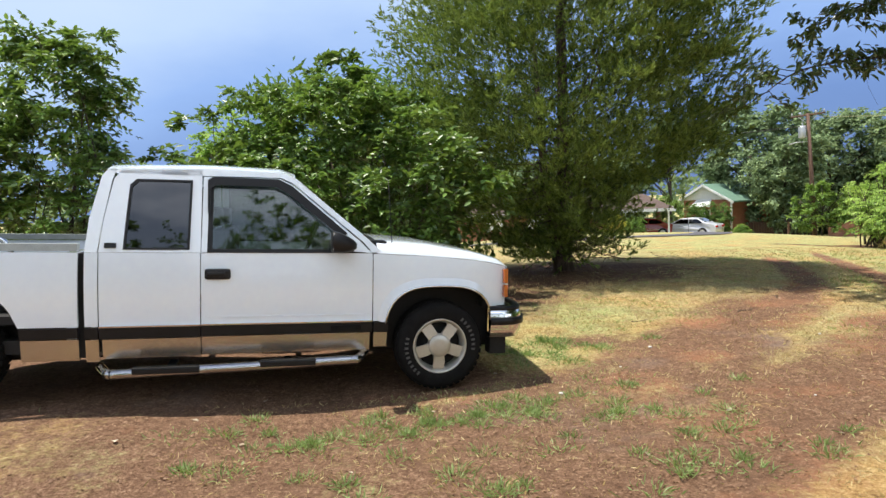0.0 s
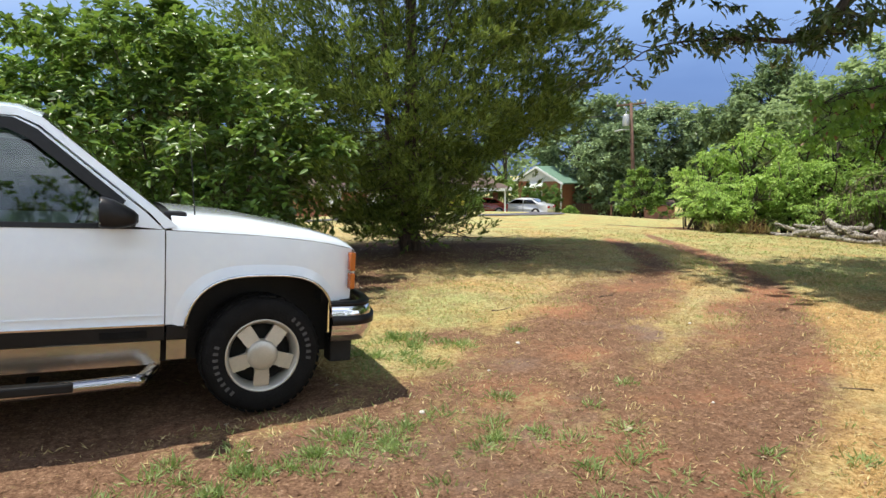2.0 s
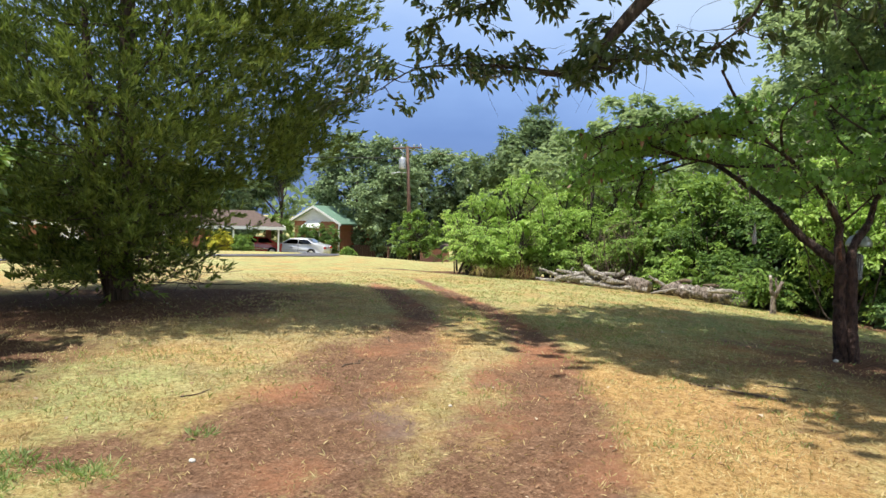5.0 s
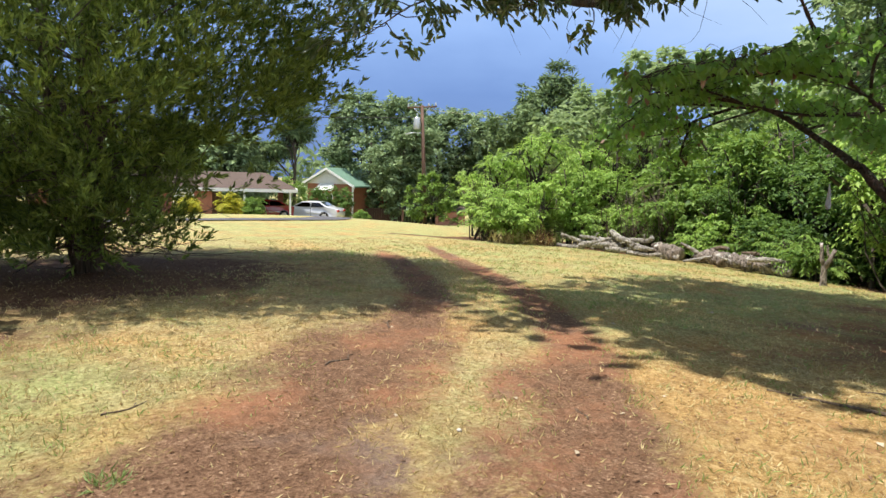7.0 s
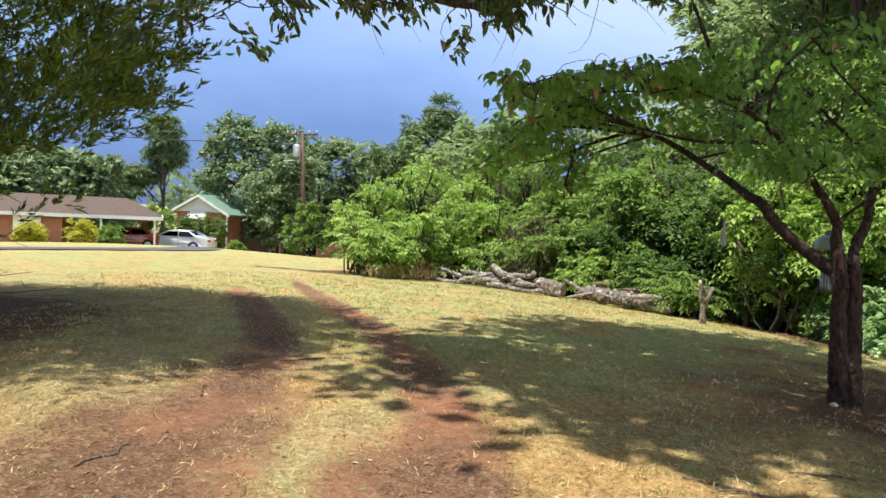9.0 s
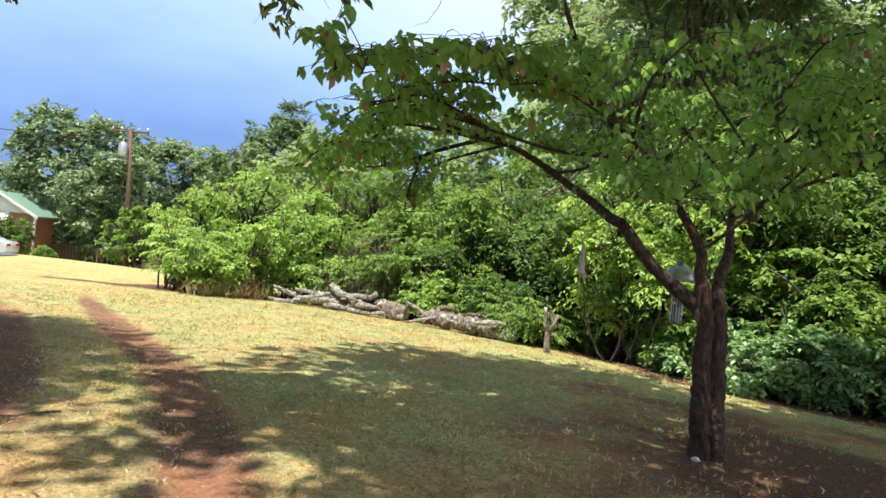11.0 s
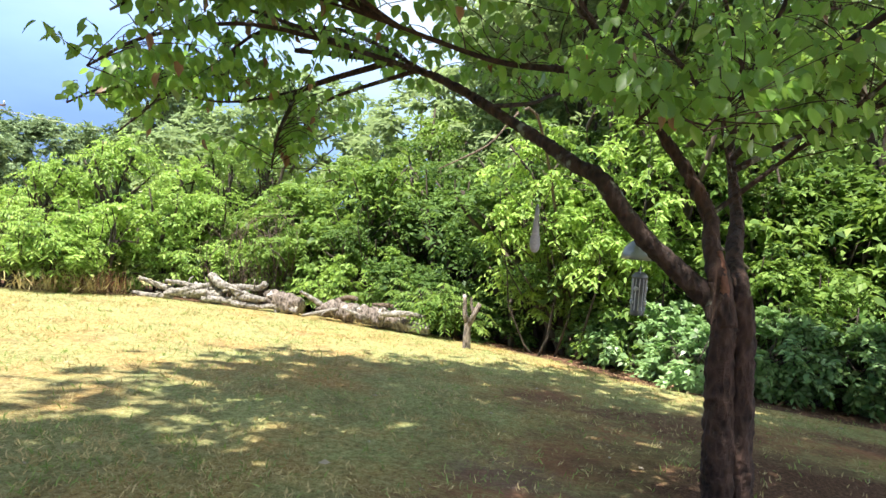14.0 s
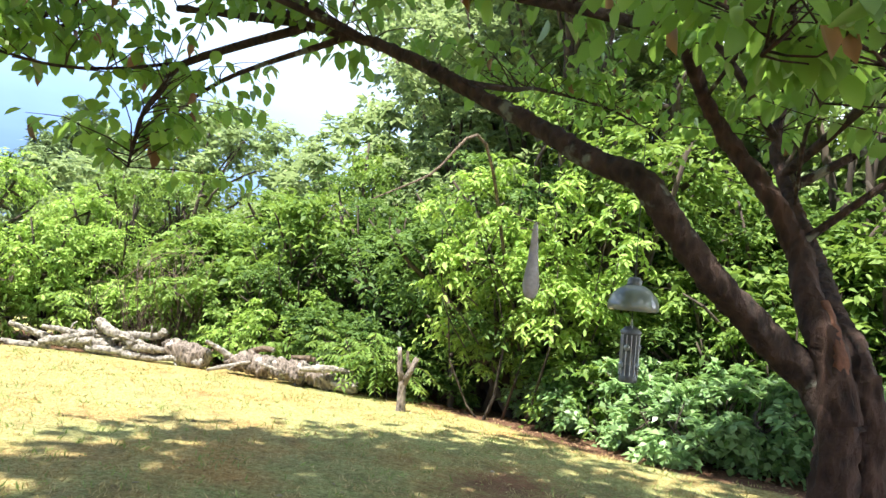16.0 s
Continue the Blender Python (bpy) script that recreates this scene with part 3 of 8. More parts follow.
# ---- ground ----
RUT_L = curve_pts([(12.4, 12.6), (11.2, 10.2), (9.3, 7.1), (8.3, 5.5), (7.3, 4.0), (6.2, 2.9), (5.2, 2.2), (4.1, 1.5), (2.8, 0.5), (1.0, -0.7), (-1.5, -1.6), (-6, -2.8)], 6)
RUT_R = curve_pts([(14.4, 12.6), (13.2, 10.6), (11.4, 8.1), (9.7, 5.5), (8.5, 3.6), (7.3, 2.1), (6.4, 1.2), (5.4, 0.4), (4.2, -0.5), (2.5, -1.5), (0.0, -2.6), (-3, -3.4), (-7, -4.4)], 6)


def line_dist(x, y, line):
    d = np.full(np.shape(x), 1e9)
    for (ax, ay), (bx, by) in zip(line[:-1], line[1:]):
        ux, uy = bx - ax, by - ay
        t = np.clip(((x - ax) * ux + (y - ay) * uy) / (ux * ux + uy * uy + 1e-9), 0, 1)
        d = np.minimum(d, np.hypot(x - ax - t * ux, y - ay - t * uy))
    return d


def smooth(a, b, x):
    t = np.clip((x - a) / (b - a), 0, 1)
    return t * t * (3 - 2 * t)


def gz(x, y):
    """Height of the ground."""
    x, y = np.asarray(x, float), np.asarray(y, float)
    X, Y = np.clip(x, -10, 36), np.clip(y, -12, 46)
    z = 0.0811 + 0.0100 * X - 0.0030 * Y - 0.00301 * X * X + 0.00247 * X * Y - 0.00132 * Y * Y
    z = z - 0.075 * np.exp(-((x - 0.6) ** 2 + (y + 0.8) ** 2) / 11)
    z = z - 0.30 * smooth(30, 42, Y)
    z = z + 0.20 * smooth(-0.7, -3.4, x) * smooth(-2.2, -0.3, y) * smooth(7.0, 3.0, y)
    return z


def roughness(x, y):
    r = 0.010 * np.sin(x * 3.1 + 1.3 * np.sin(y * 1.7)) * np.sin(y * 2.7 + 0.8) + 0.006 * np.sin(x * 9.1 + y * 5.3) * np.sin(y * 8.3 - x * 2.1)
    return r * smooth(40, 12, np.hypot(x - 6, y - 2))


def dirt_amount(x, y):
    w = 0.29 + 0.20 * smooth(7.5, 3.5, x)
    dl = (1.05 - 0.62 * line_dist(x, y, RUT_L) / w) * (1 - 0.85 * smooth(6.8, 9.2, y)) * (1 - 0.5 * smooth(0.5, -0.8, y))
    wr = w * (0.92 - 0.30 * smooth(5.0, 8.0, y))
    dr = (1.05 - 0.62 * line_dist(x, y, RUT_R) / wr) * (1 - 0.85 * smooth(7.6, 10.2, y))
    right = np.interp(x, RUT_R[::-1, 0], RUT_R[::-1, 1]) - y          # how far to the side of the outer rut
    yard = (0.50 + 0.14 * smooth(0.4, -0.6, x) + 0.12 * np.sin(x * 1.9 + 1.0) * np.sin(y * 2.3)) * smooth(4.4, 2.4, x) * smooth(1.2, 0.1, y) * smooth(-3.6, -2.0, y)
    yard = yard * (1 - 0.8 * smooth(0.15, 0.7, right) * smooth(0.6, 2.0, x))
    yard = np.maximum(yard, 0.85 * np.exp(-((x - 1.9) ** 2 / 0.25 + (y - 1.15) ** 2 / 0.12)))
    dm = np.minimum(line_dist(x, y, RUT_L), line_dist(x, y, RUT_R))
    worn = np.interp(x, [2.0, 4.5, 6.5], [0.66, 0.58, 0.44]) * smooth(1.05, 0.55, dm) * smooth(9.0, 5.0, x) * (1 - smooth(0.1, 0.45, right))
    worn = worn + 0.13 * np.sin(x * 2.3 + 1.6 * np.sin(y * 1.9)) * np.sin(y * 2.7 + 0.5) * (worn > 0.05)
    yard = np.maximum(yard, worn)
    thin = (0.27 + 0.07 * np.sin(x * 1.7 + 2 * np.sin(y * 1.1))) * smooth(11.0, 6.0, x) * smooth(9.0, 6.0, y)    # earth showing through the worn lawn
    yard = np.maximum(yard, 0.95 * smooth(-5.2, -4.5, x) * smooth(0.9, 0.3, x) * smooth(-0.3, 0.1, y) * smooth(2.6, 2.0, y))     # bare earth beneath the pickup, also darkening the ground where its shade falls
    foot = (0.46 + 0.20 * np.sin(x * 2.1 + 1.5 * np.sin(y * 1.3)) * np.sin(y * 1.9 + 0.4)) * smooth(6.0, 7.5, x) * smooth(15.0, 12.0, x) * smooth(1.6, 0.0, y)     # worn ground round the dogwood, spread wider to darken the shaded lawn
    return np.clip(np.maximum(np.maximum(np.maximum(dl, dr), yard), np.maximum(thin, foot)), 0, 1)


def litter_amount(x, y):
    # needle litter whose dark brown also paints in shade round the cedar's base
    ced = 1.15 * np.exp(-((x - 4.0) ** 2 / 5.0 + (y - 7.0) ** 2 / 2.6))
    mag = 1.2 * np.exp(-((x + 0.6) ** 2 / 7 + (y - 4.6) ** 2 / 2.2))
    # litter at the dogwood's foot also deepens the shade colour there
    edge = np.maximum(wood_edge(x, y), 0.55 * np.exp(-((x - 9.7) ** 2 / 2.2 + (y + 1.7) ** 2 / 1.4)))
    return np.clip(np.maximum(np.maximum(ced, mag), edge), 0, 1)


EDGE = curve_pts([(14.0, 12.5), (15.4, 10.0), (17.0, 8.8), (18.2, 6.6), (18.3, 4.0), (17.6, 2.2), (16.3, 0.5), (14.75, -0.9), (14.3, -2.2), (13.9, -3.8), (12.8, -7.0), (11.0, -11.0)], 5)


def wood_edge(x, y):
    """1 inside the wood, 0 on the lawn."""
    d = line_dist(x, y, EDGE)
    ex = np.interp(y, EDGE[::-1, 1], EDGE[::-1, 0])
    return smooth(0.35, -0.15, np.where((x > ex) & (y < 11.6), -d, d))


gxs = np.concatenate([-np.geomspace(1600, 9, 22), np.arange(-8.0, 24.0, 0.19), np.arange(24.0, 52.0, 0.8), np.geomspace(53, 1700, 20)])
gys = np.concatenate([-np.geomspace(1600, 11, 22), np.arange(-10.0, 20.0, 0.19), np.arange(20.0, 64.0, 0.8), np.geomspace(65, 1700, 20)])
GX, GY = np.meshgrid(gxs, gys, indexing="ij")
dirt = dirt_amount(GX, GY)
near = (GX > -9) & (GX < 25) & (GY > -11) & (GY < 21)
GZ = gz(GX, GY) + roughness(GX, GY) - 0.025 * dirt * near
nx, ny = GX.shape
ii, jj = np.meshgrid(np.arange(nx - 1), np.arange(ny - 1), indexing="ij")
a0 = ii * ny + jj
ground_mesh = np_mesh("ground", np.stack([GX, GY, GZ], -1), np.stack([a0, a0 + ny, a0 + ny + 1, a0 + 1], -1).reshape(-1, 4), True)
far_off = smooth(9, 26, np.hypot(GX - 2, GY))
greenness = 0.08 + 0.30 * np.exp(-((GX - 2.0) ** 2 / 2.5 + (GY - 2.2) ** 2 / 2.0)) + 0.10 * np.sin(GX * 0.8 + 1.0) * np.sin(GY * 0.7) + 0.30 * far_off + 0.30 * smooth(6.5, 10, GX) * smooth(3.5, 0, GY) + 0.22 * smooth(7.5, 11, GX)
for name, values in (("dirt", dirt), ("litter", litter_amount(GX, GY)), ("green", np.clip(greenness, 0, 1)), ("straw", smooth(9.0, 5.5, GX) * smooth(4.0, 0.5, GY) * (0.3 + 0.7 * smooth(-0.3, 0.6, np.interp(GX, RUT_R[::-1, 0], RUT_R[::-1, 1]) - GY))), ("clay", smooth(0.3, 1.6, GX) * (0.6 + 0.4 * smooth(3.5, 6.0, GX)))):
    at = ground_mesh.attributes.new(name, "FLOAT", "POINT")
    at.data.foreach_set("value", values.ravel().astype(np.float32))
tagged(part("ground", ground_mesh, M["ground"]), "dry summer lawn with worn reddish-brown wheel tracks", "ground", kind="structure")

# asphalt drive in front of the houses
ROAD = curve_pts([(-30, 31), (-6, 25.5), (4, 22.4), (12, 20.6), (17, 21.6), (21, 25.5), (26, 33), (30, 42)], 8)
rt = unit(np.gradient(ROAD, axis=0))
rn = np.stack([-rt[:, 1], rt[:, 0]], -1)
rv = []
for off in (-0.95, -0.32, 0.32, 0.95):
    q = ROAD + rn * off
    rv.append(np.column_stack([q, gz(q[:, 0], q[:, 1]) + 0.035]))
rv = np.stack(rv, 1)
k0 = np.arange(len(ROAD) - 1)[:, None] * 4 + np.arange(3)[None, :]
road_mesh = np_mesh("road", rv, np.stack([k0, k0 + 4, k0 + 5, k0 + 1], -1).reshape(-1, 4), True)
tagged(part("road", road_mesh, M["asphalt"]), "worn grey asphalt drive past the lawn", "road", kind="structure")

# ---- trees ----


def gp(x, y, dz=0.0):
    return (x, y, float(gz(x, y)) + dz)


def limb(start, end, r0, r1, rng, sag=0.0, bend=0.12, n=7, sides=6):
    s, e = np.array(start, float), np.array(end, float)
    t = np.linspace(0, 1, n)[:, None]
    off = rng.normal(size=3) * bend * np.linalg.norm(e - s)
    p = s + (e - s) * t + off * np.sin(np.pi * t) * 0.5 + np.array([0, 0, -sag]) * np.sin(np.pi * t)
    p = p + rng.normal(size=p.shape) * 0.012 * np.linalg.norm(e - s) * (t * (1 - t) * 4)
    return tube_arrays(p, np.linspace(r0, r1, n), sides)


def cedar():
    rng = np.random.default_rng(11)
    x0, y0, z0 = gp(4.42, 7.45)
    t = thing("cedar_tree", pose(x0, y0, z0), "large eastern red cedar with drooping feathery foliage", "tree")
    H = 9.8
    arr = [tube_arrays([(0, 0, -0.2), (0.03, 0, 0.4), (0.06, 0.02, 2), (0.1, 0.03, 4.5), (0.1, 0, 7.5), (0.1, 0, 9.4)], [0.22, 0.15, 0.13, 0.10, 0.06, 0.02], 10, 0.1, rng)]
    arr.append(tube_arrays([(-0.12, -0.08, 0.0), (-0.35, -0.1, 1.0), (-0.5, -0.2, 2.6), (-0.6, -0.2, 4.6)], [0.12, 0.09, 0.07, 0.03], 8, 0.1, rng))
    prof = lambda z: np.interp(z, [0.2, 0.7, 1.3, 2.2, 3.2, 5.0, 7.0, 8.8, 10.0], [1.0, 1.25, 1.7, 2.9, 3.4, 3.45, 2.8, 1.6, 0.2])
    tips = []
    for k in range(70):
        z = 0.25 + 9.2 * rng.random() ** 1.35
        a = rng.uniform(0, 2 * np.pi)
        r = prof(z) * rng.uniform(0.50, 0.78)
        s = np.array([0.08, 0.02, max(0.35, z - 0.38 * r)])
        e = np.array([r * np.cos(a), r * np.sin(a), z + 0.1])
        arr.append(limb(s, e, 0.010 + 0.007 * r, 0.004, rng, 0.12 * r, 0.30))
    for k in range(110):                             # dead limbs low on the trunk, each with bare twigs
        a = rng.uniform(0, 2 * np.pi)
        z = rng.uniform(0.3, 2.4)
        L = rng.uniform(0.6, 2.3)
        e = np.array([L * np.cos(a), L * np.sin(a), max(0.12, z - rng.uniform(-0.1, 0.7))])
        arr.append(limb((0.05, 0, z), e, 0.012, 0.003, rng, 0.10, 0.3, 6, 4))
        for q in range(4):
            p0 = np.array([0.05, 0, z]) + (e - np.array([0.05, 0, z])) * rng.uniform(0.35, 0.95)
            arr.append(limb(p0, p0 + rng.normal(size=3) * np.array([0.22, 0.22, 0.16]), 0.005, 0.002, rng, 0.0, 0.3, 4, 3))
    part("trunk", np_mesh("trunk", *joined(arr), True), M["bark_cedar"], t, "dark shredding trunk with bare low limbs")
    # boughs carry plumes; each plume is a tapering brush of fine scale twigs
    def plumes(name, zb, ab, rb, pl, per, label):
        nb = len(zb)
        B = np.column_stack([rb * np.cos(ab), rb * np.sin(ab), zb])
        axis = unit(unit(B * np.array([1, 1, 0])) + np.column_stack([rng.normal(size=(nb, 2)) * 0.35, rng.uniform(-0.15, 0.45, nb)]))
        size = rng.uniform(0.45, 0.95, nb) * np.interp(zb, [0.4, 2, 7, 10], [0.6, 1, 1, 0.6])
        t01 = rng.uniform(-0.6, 0.6, (nb, pl, 1))
        across = rng.normal(size=(nb, pl, 3)) * np.array([1, 1, 0.5]) * 0.17 * (0.8 - 0.5 * t01)
        P = (B[:, None] + (axis[:, None] * t01 + across) * size[:, None, None]).reshape(-1, 3)
        D = unit(np.repeat(axis, pl, 0) * 0.6 + unit(across.reshape(-1, 3)) * 0.4 + np.array([0, 0, 0.45]) + rng.normal(size=P.shape) * 0.25)
        ln = rng.uniform(0.13, 0.26, (len(P), 1, 1))
        along = rng.random((len(P), per, 1))                 # where on the plume each blade springs
        E = unit(D[:, None] + unit(rng.normal(size=(len(P), per, 3))) * 0.55)
        wide = unit(np.cross(E, rng.normal(size=E.shape))) * 0.5
        bl = ln * rng.uniform(0.35, 0.62, (len(P), per, 1))
        W = rng.uniform(0.015, 0.028, (len(P), per, 1))
        root = P[:, None] + D[:, None] * ln * along * 0.7
        V = np.stack([root, root + E * bl * 0.5 + wide * W, root + E * bl, root + E * bl * 0.5 - wide * W], 2)
        part(name, np_mesh(name, V.reshape(-1, 3), np.arange(V.size // 3).reshape(-1, 4)), M["lf_cedar"], t, label)

    nb = 2250
    zb_ = 0.55 + 8.8 * rng.random(nb) ** 1.08
    ab = rng.uniform(0, 2 * np.pi, nb)
    rb = prof(zb_) * (0.30 + 0.70 * rng.random(nb) ** 0.6)
    low = np.interp(rb, [0, 0.8, 1.5, 2.2, 3.5], [0.7, 1.1, 1.6, 1.95, 2.3])
    open_ = np.sin(2.1 * rb * np.cos(ab) + 1.0) + np.sin(2.3 * rb * np.sin(ab) + zb_) + 1.2 * np.sin(3.0 * zb_ + 1.5 * ab)
    ok = (open_ > -0.55) & (zb_ > low) | (rng.random(nb) < np.where((rb < 1.9) & (np.cos(ab - 3.85) > 0.3), 0.40, 0.05))
    sk = 125                                         # the skirt of low boughs round the trunk
    side = rng.random(sk) < 0.66                     # widest towards the hedge, short elsewhere
    zs, as_ = rng.uniform(0.30, 1.7, sk), np.where(side, rng.normal(3.85, 0.75, sk), rng.uniform(0, 2 * np.pi, sk))
    rs = np.where(side, rng.uniform(0.35, 2.2, sk), rng.uniform(0.3, 1.1, sk))
    ov = 130                                         # the long boughs that hang out over the lawn
    zo, ao = rng.uniform(2.3, 6.0, ov), rng.normal(-0.45, 0.5, ov)
    ro = prof(zo) * rng.uniform(0.7, 1.06, ov)
    plumes("crown", np.concatenate([zb_[ok], zs, zo]), np.concatenate([ab[ok], as_, ao]), np.concatenate([rb[ok], rs, ro]), 16, 11, "fine yellow-green scale sprays in feathery plumes")
    m = 1100
    zi, ai = 2.4 + 6.8 * rng.random(m) ** 1.1, rng.uniform(0, 2 * np.pi, m)
    plumes("inner_foliage", zi, ai, prof(zi) * rng.uniform(0.12, 0.85, m), 14, 8, "older foliage close to the stem")


cedar()


def shrub(name, x, y, blobs, material, label, category, clusters, per, spread, L, W, seed, stems=7, hang=0.2, broad=False, group="", bark_mat="bark_dark", shell=0.55, stem_r=0.035, gaps=0.10, R=0.0):
    """R is the reach of a bough; clusters then counts boughs, per the leaves on each."""
    rng = np.random.default_rng(seed)
    px, py, pz = gp(x, y)
    t = thing(name, pose(px, py, pz), label, category, group)
    B = np.asarray(blobs, float)
    arr = []
    for k in range(stems):
        b = B[k % len(B)]
        tgt = b[:3] + unit(rng.normal(size=3)) * b[3:6] * 0.55
        base = np.array([b[0] * 0.25, b[1] * 0.25, -0.05]) + rng.normal(size=3) * np.array([0.12, 0.12, 0])
        arr.append(limb(base, tgt, stem_r * rng.uniform(0.7, 1.3), 0.007, rng, 0, 0.12))
        for q in range(4):
            e2 = b[:3] + unit(rng.normal(size=3)) * b[3:6] * 0.85
            arr.append(limb(base + (tgt - base) * rng.uniform(0.3, 0.9), e2, 0.012, 0.004, rng, 0, 0.15, 5, 4))
    part("stem", np_mesh("stem", *joined(arr), True), M[bark_mat], t)
    if R:
        arrays = bough_arrays(B, clusters, 9, per // 9, R, L, W, rng, shell, hang=hang, broad=broad, gaps=gaps)
    else:
        arrays = crown_arrays(B, clusters, per, spread, L, W, rng, shell, 0.2, hang, 0.6, broad, gaps=gaps)
    part("crown", np_mesh("crown", *arrays), M[material], t)
    return t


shrub("magnolia_shrub", 0.0, 5.0, [(0.75, -0.35, 1.55, 1.35, 1.3, 1.45), (-0.9, 0.6, 2.0, 1.6, 1.4, 1.6), (-0.2, 0.5, 2.75, 1.3, 1.2, 1.1), (0.7, 0.4, 2.3, 1.1, 1.1, 1.0), (-1.7, 0.9, 1.5, 1.2, 1.2, 1.4)],
      "lf_mag", "tall glossy-leaved evergreen shrub behind the pickup", "shrub", 520, 99, 0.17, 0.115, 0.056, 21, 10, 0.1, True, shell=0.45, gaps=0.12, R=0.36)
shrub("laurel_shrub", -3.1, 6.9, [(0, 0, 1.3, 1.1, 1.0, 1.3), (0.6, 0.2, 1.5, 0.9, 0.9, 1.3)], "lf_mag", "mid-green evergreen shrub in the hedge", "shrub", 170, 108, 0.17, 0.12, 0.054, 22, 6, 0.1, True, R=0.36)
shrub("holly_tree", -5.2, 8.2, [(0, 0, 2.4, 1.5, 1.5, 2.0), (0.2, 0, 4.2, 1.2, 1.2, 1.3), (-1.6, 0.2, 2.6, 1.6, 1.4, 1.9), (0.9, -0.2, 1.6, 1.1, 1.1, 1.4), (1.6, -0.2, 2.2, 0.9, 0.9, 1.0), (-1.5, 0, 4.0, 1.2, 1.2, 1.2)],
      "lf_mag", "tall leafy tree at the end of the hedge", "tree", 470, 99, 0.19, 0.135, 0.062, 23, 8, 0.15, True, stem_r=0.06, shell=0.45, gaps=0.15, R=0.48)
shrub("privet_shrub", -1.85, 6.3, [(0, 0, 2.7, 0.75, 0.7, 0.8), (0.5, 0.2, 2.2, 0.7, 0.7, 0.8), (-0.3, 0.1, 1.8, 0.7, 0.7, 0.9)], "lf_light", "bright lime-green shrub rising behind the hedge", "shrub", 130, 108, 0.15, 0.08, 0.045, 26, 6, 0.2, True, R=0.32)
shrub("leafy_tree", -9.5, 7.6, [(0, 0, 2.4, 2.0, 1.8, 2.2), (0.3, 0, 4.6, 1.7, 1.5, 1.6)], "lf_dark", "leafy tree behind the parked pickup", "tree", 1500, 8, 0.2, 0.19, 0.085, 24, 7, 0.15, False, stem_r=0.07)
shrub("leafy_tree", 1.6, 9.4, [(0, 0, 2.2, 1.8, 1.5, 2.0), (-1.8, 0.3, 2.6, 1.7, 1.5, 2.0)], "lf_dark", "dark leafy tree behind the cedar", "tree", 1700, 8, 0.2, 0.19, 0.085, 25, 7, 0.15, False, stem_r=0.07)


# -- dogwood
def dogwood():
    rng = np.random.default_rng(31)
    x0, y0, z0 = 9.42, -0.92, float(gz(9.42, -0.92))
    t = thing("dogwood_tree", pose(x0, y0, z0), "multi-stemmed dogwood with dark scaly bark and drooping leaves", "tree")
    o = np.array([x0, y0, z0])
    rel = lambda pts: np.asarray(pts, float) - o

    def scaly(V, axis, sides, amp):
        """Blocky bark: plates and furrows that run along the stem."""
        body = V[:len(axis)]
        lift_ = np.array([noise.noise(Vector((v[0] * 34, v[1] * 34, v[2] * 13))) + 0.6 * noise.noise(Vector((v[0] * 75, v[1] * 75, v[2] * 40))) for v in body])
        body += unit(body - axis) * (np.clip(lift_, -0.45, 0.35) * amp)[:, None]
        return V

    def stem(ctrl, r0, r1, sides=10, wob=0.06, n=5):
        if sides >= 12:
            c = curve_pts(rel(ctrl), 10)
            r = r0 + (r1 - r0) * np.linspace(0, 1, len(c)) ** 0.8
            r = r * (1 + 0.07 * np.sin(np.linspace(0, 23, len(c))) * np.sin(np.linspace(0, 7, len(c))))
            V, F = tube_arrays(c, r, 18, 0.03, rng)
            return scaly(V, np.repeat(c, 18, 0), 18, 0.013), F
        c = curve_pts(rel(ctrl), n)
        return tube_arrays(c, r0 + (r1 - r0) * np.linspace(0, 1, len(c)) ** 0.8, sides, wob, rng)

    base = curve_pts([(0.02, 0.0, -0.12), (0.0, 0.0, 0.08), (-0.02, 0.02, 0.35), (-0.02, 0.04, 0.75), (-0.02, 0.05, 1.16)], 22)
    b1 = tube_arrays(base, np.interp(np.linspace(0, 1, len(base)), [0, 0.12, 0.3, 0.7, 0.88, 1], [0.130, 0.094, 0.080, 0.074, 0.062, 0.03]), 22, 0.05, rng)
    base2 = base + np.array([0.03, -0.105, 0.0])
    b2 = tube_arrays(base2, np.interp(np.linspace(0, 1, len(base)), [0, 0.15, 0.4, 0.88, 1], [0.10, 0.078, 0.066, 0.058, 0.03]), 22, 0.05, rng)
    scaly(b1[0], np.repeat(base, 22, 0), 22, 0.020)
    scaly(b2[0], np.repeat(base2, 22, 0), 22, 0.020)
    part("trunk", np_mesh("trunk", *joined([b1, b2]), True), M["bark_dog"], t, "dark blocky bark, fluted near the ground")
    left = [(9.41, -0.90, 0.84), (9.47, -0.83, 1.0), (9.45, -0.70, 1.1), (9.39, -0.58, 1.2), (9.34, -0.46, 1.3), (9.32, -0.37, 1.4), (9.29, -0.28, 1.51), (9.31, -0.20, 1.61), (9.43, -0.05, 1.69), (9.54, 0.10, 1.8), (9.64, 0.26, 1.9), (9.74, 0.42, 2.0), (9.82, 0.58, 2.1), (9.92, 0.75, 2.2), (10.02, 0.94, 2.3), (10.14, 1.18, 2.39), (10.22, 1.55, 2.48), (10.25, 2.1, 2.54)]
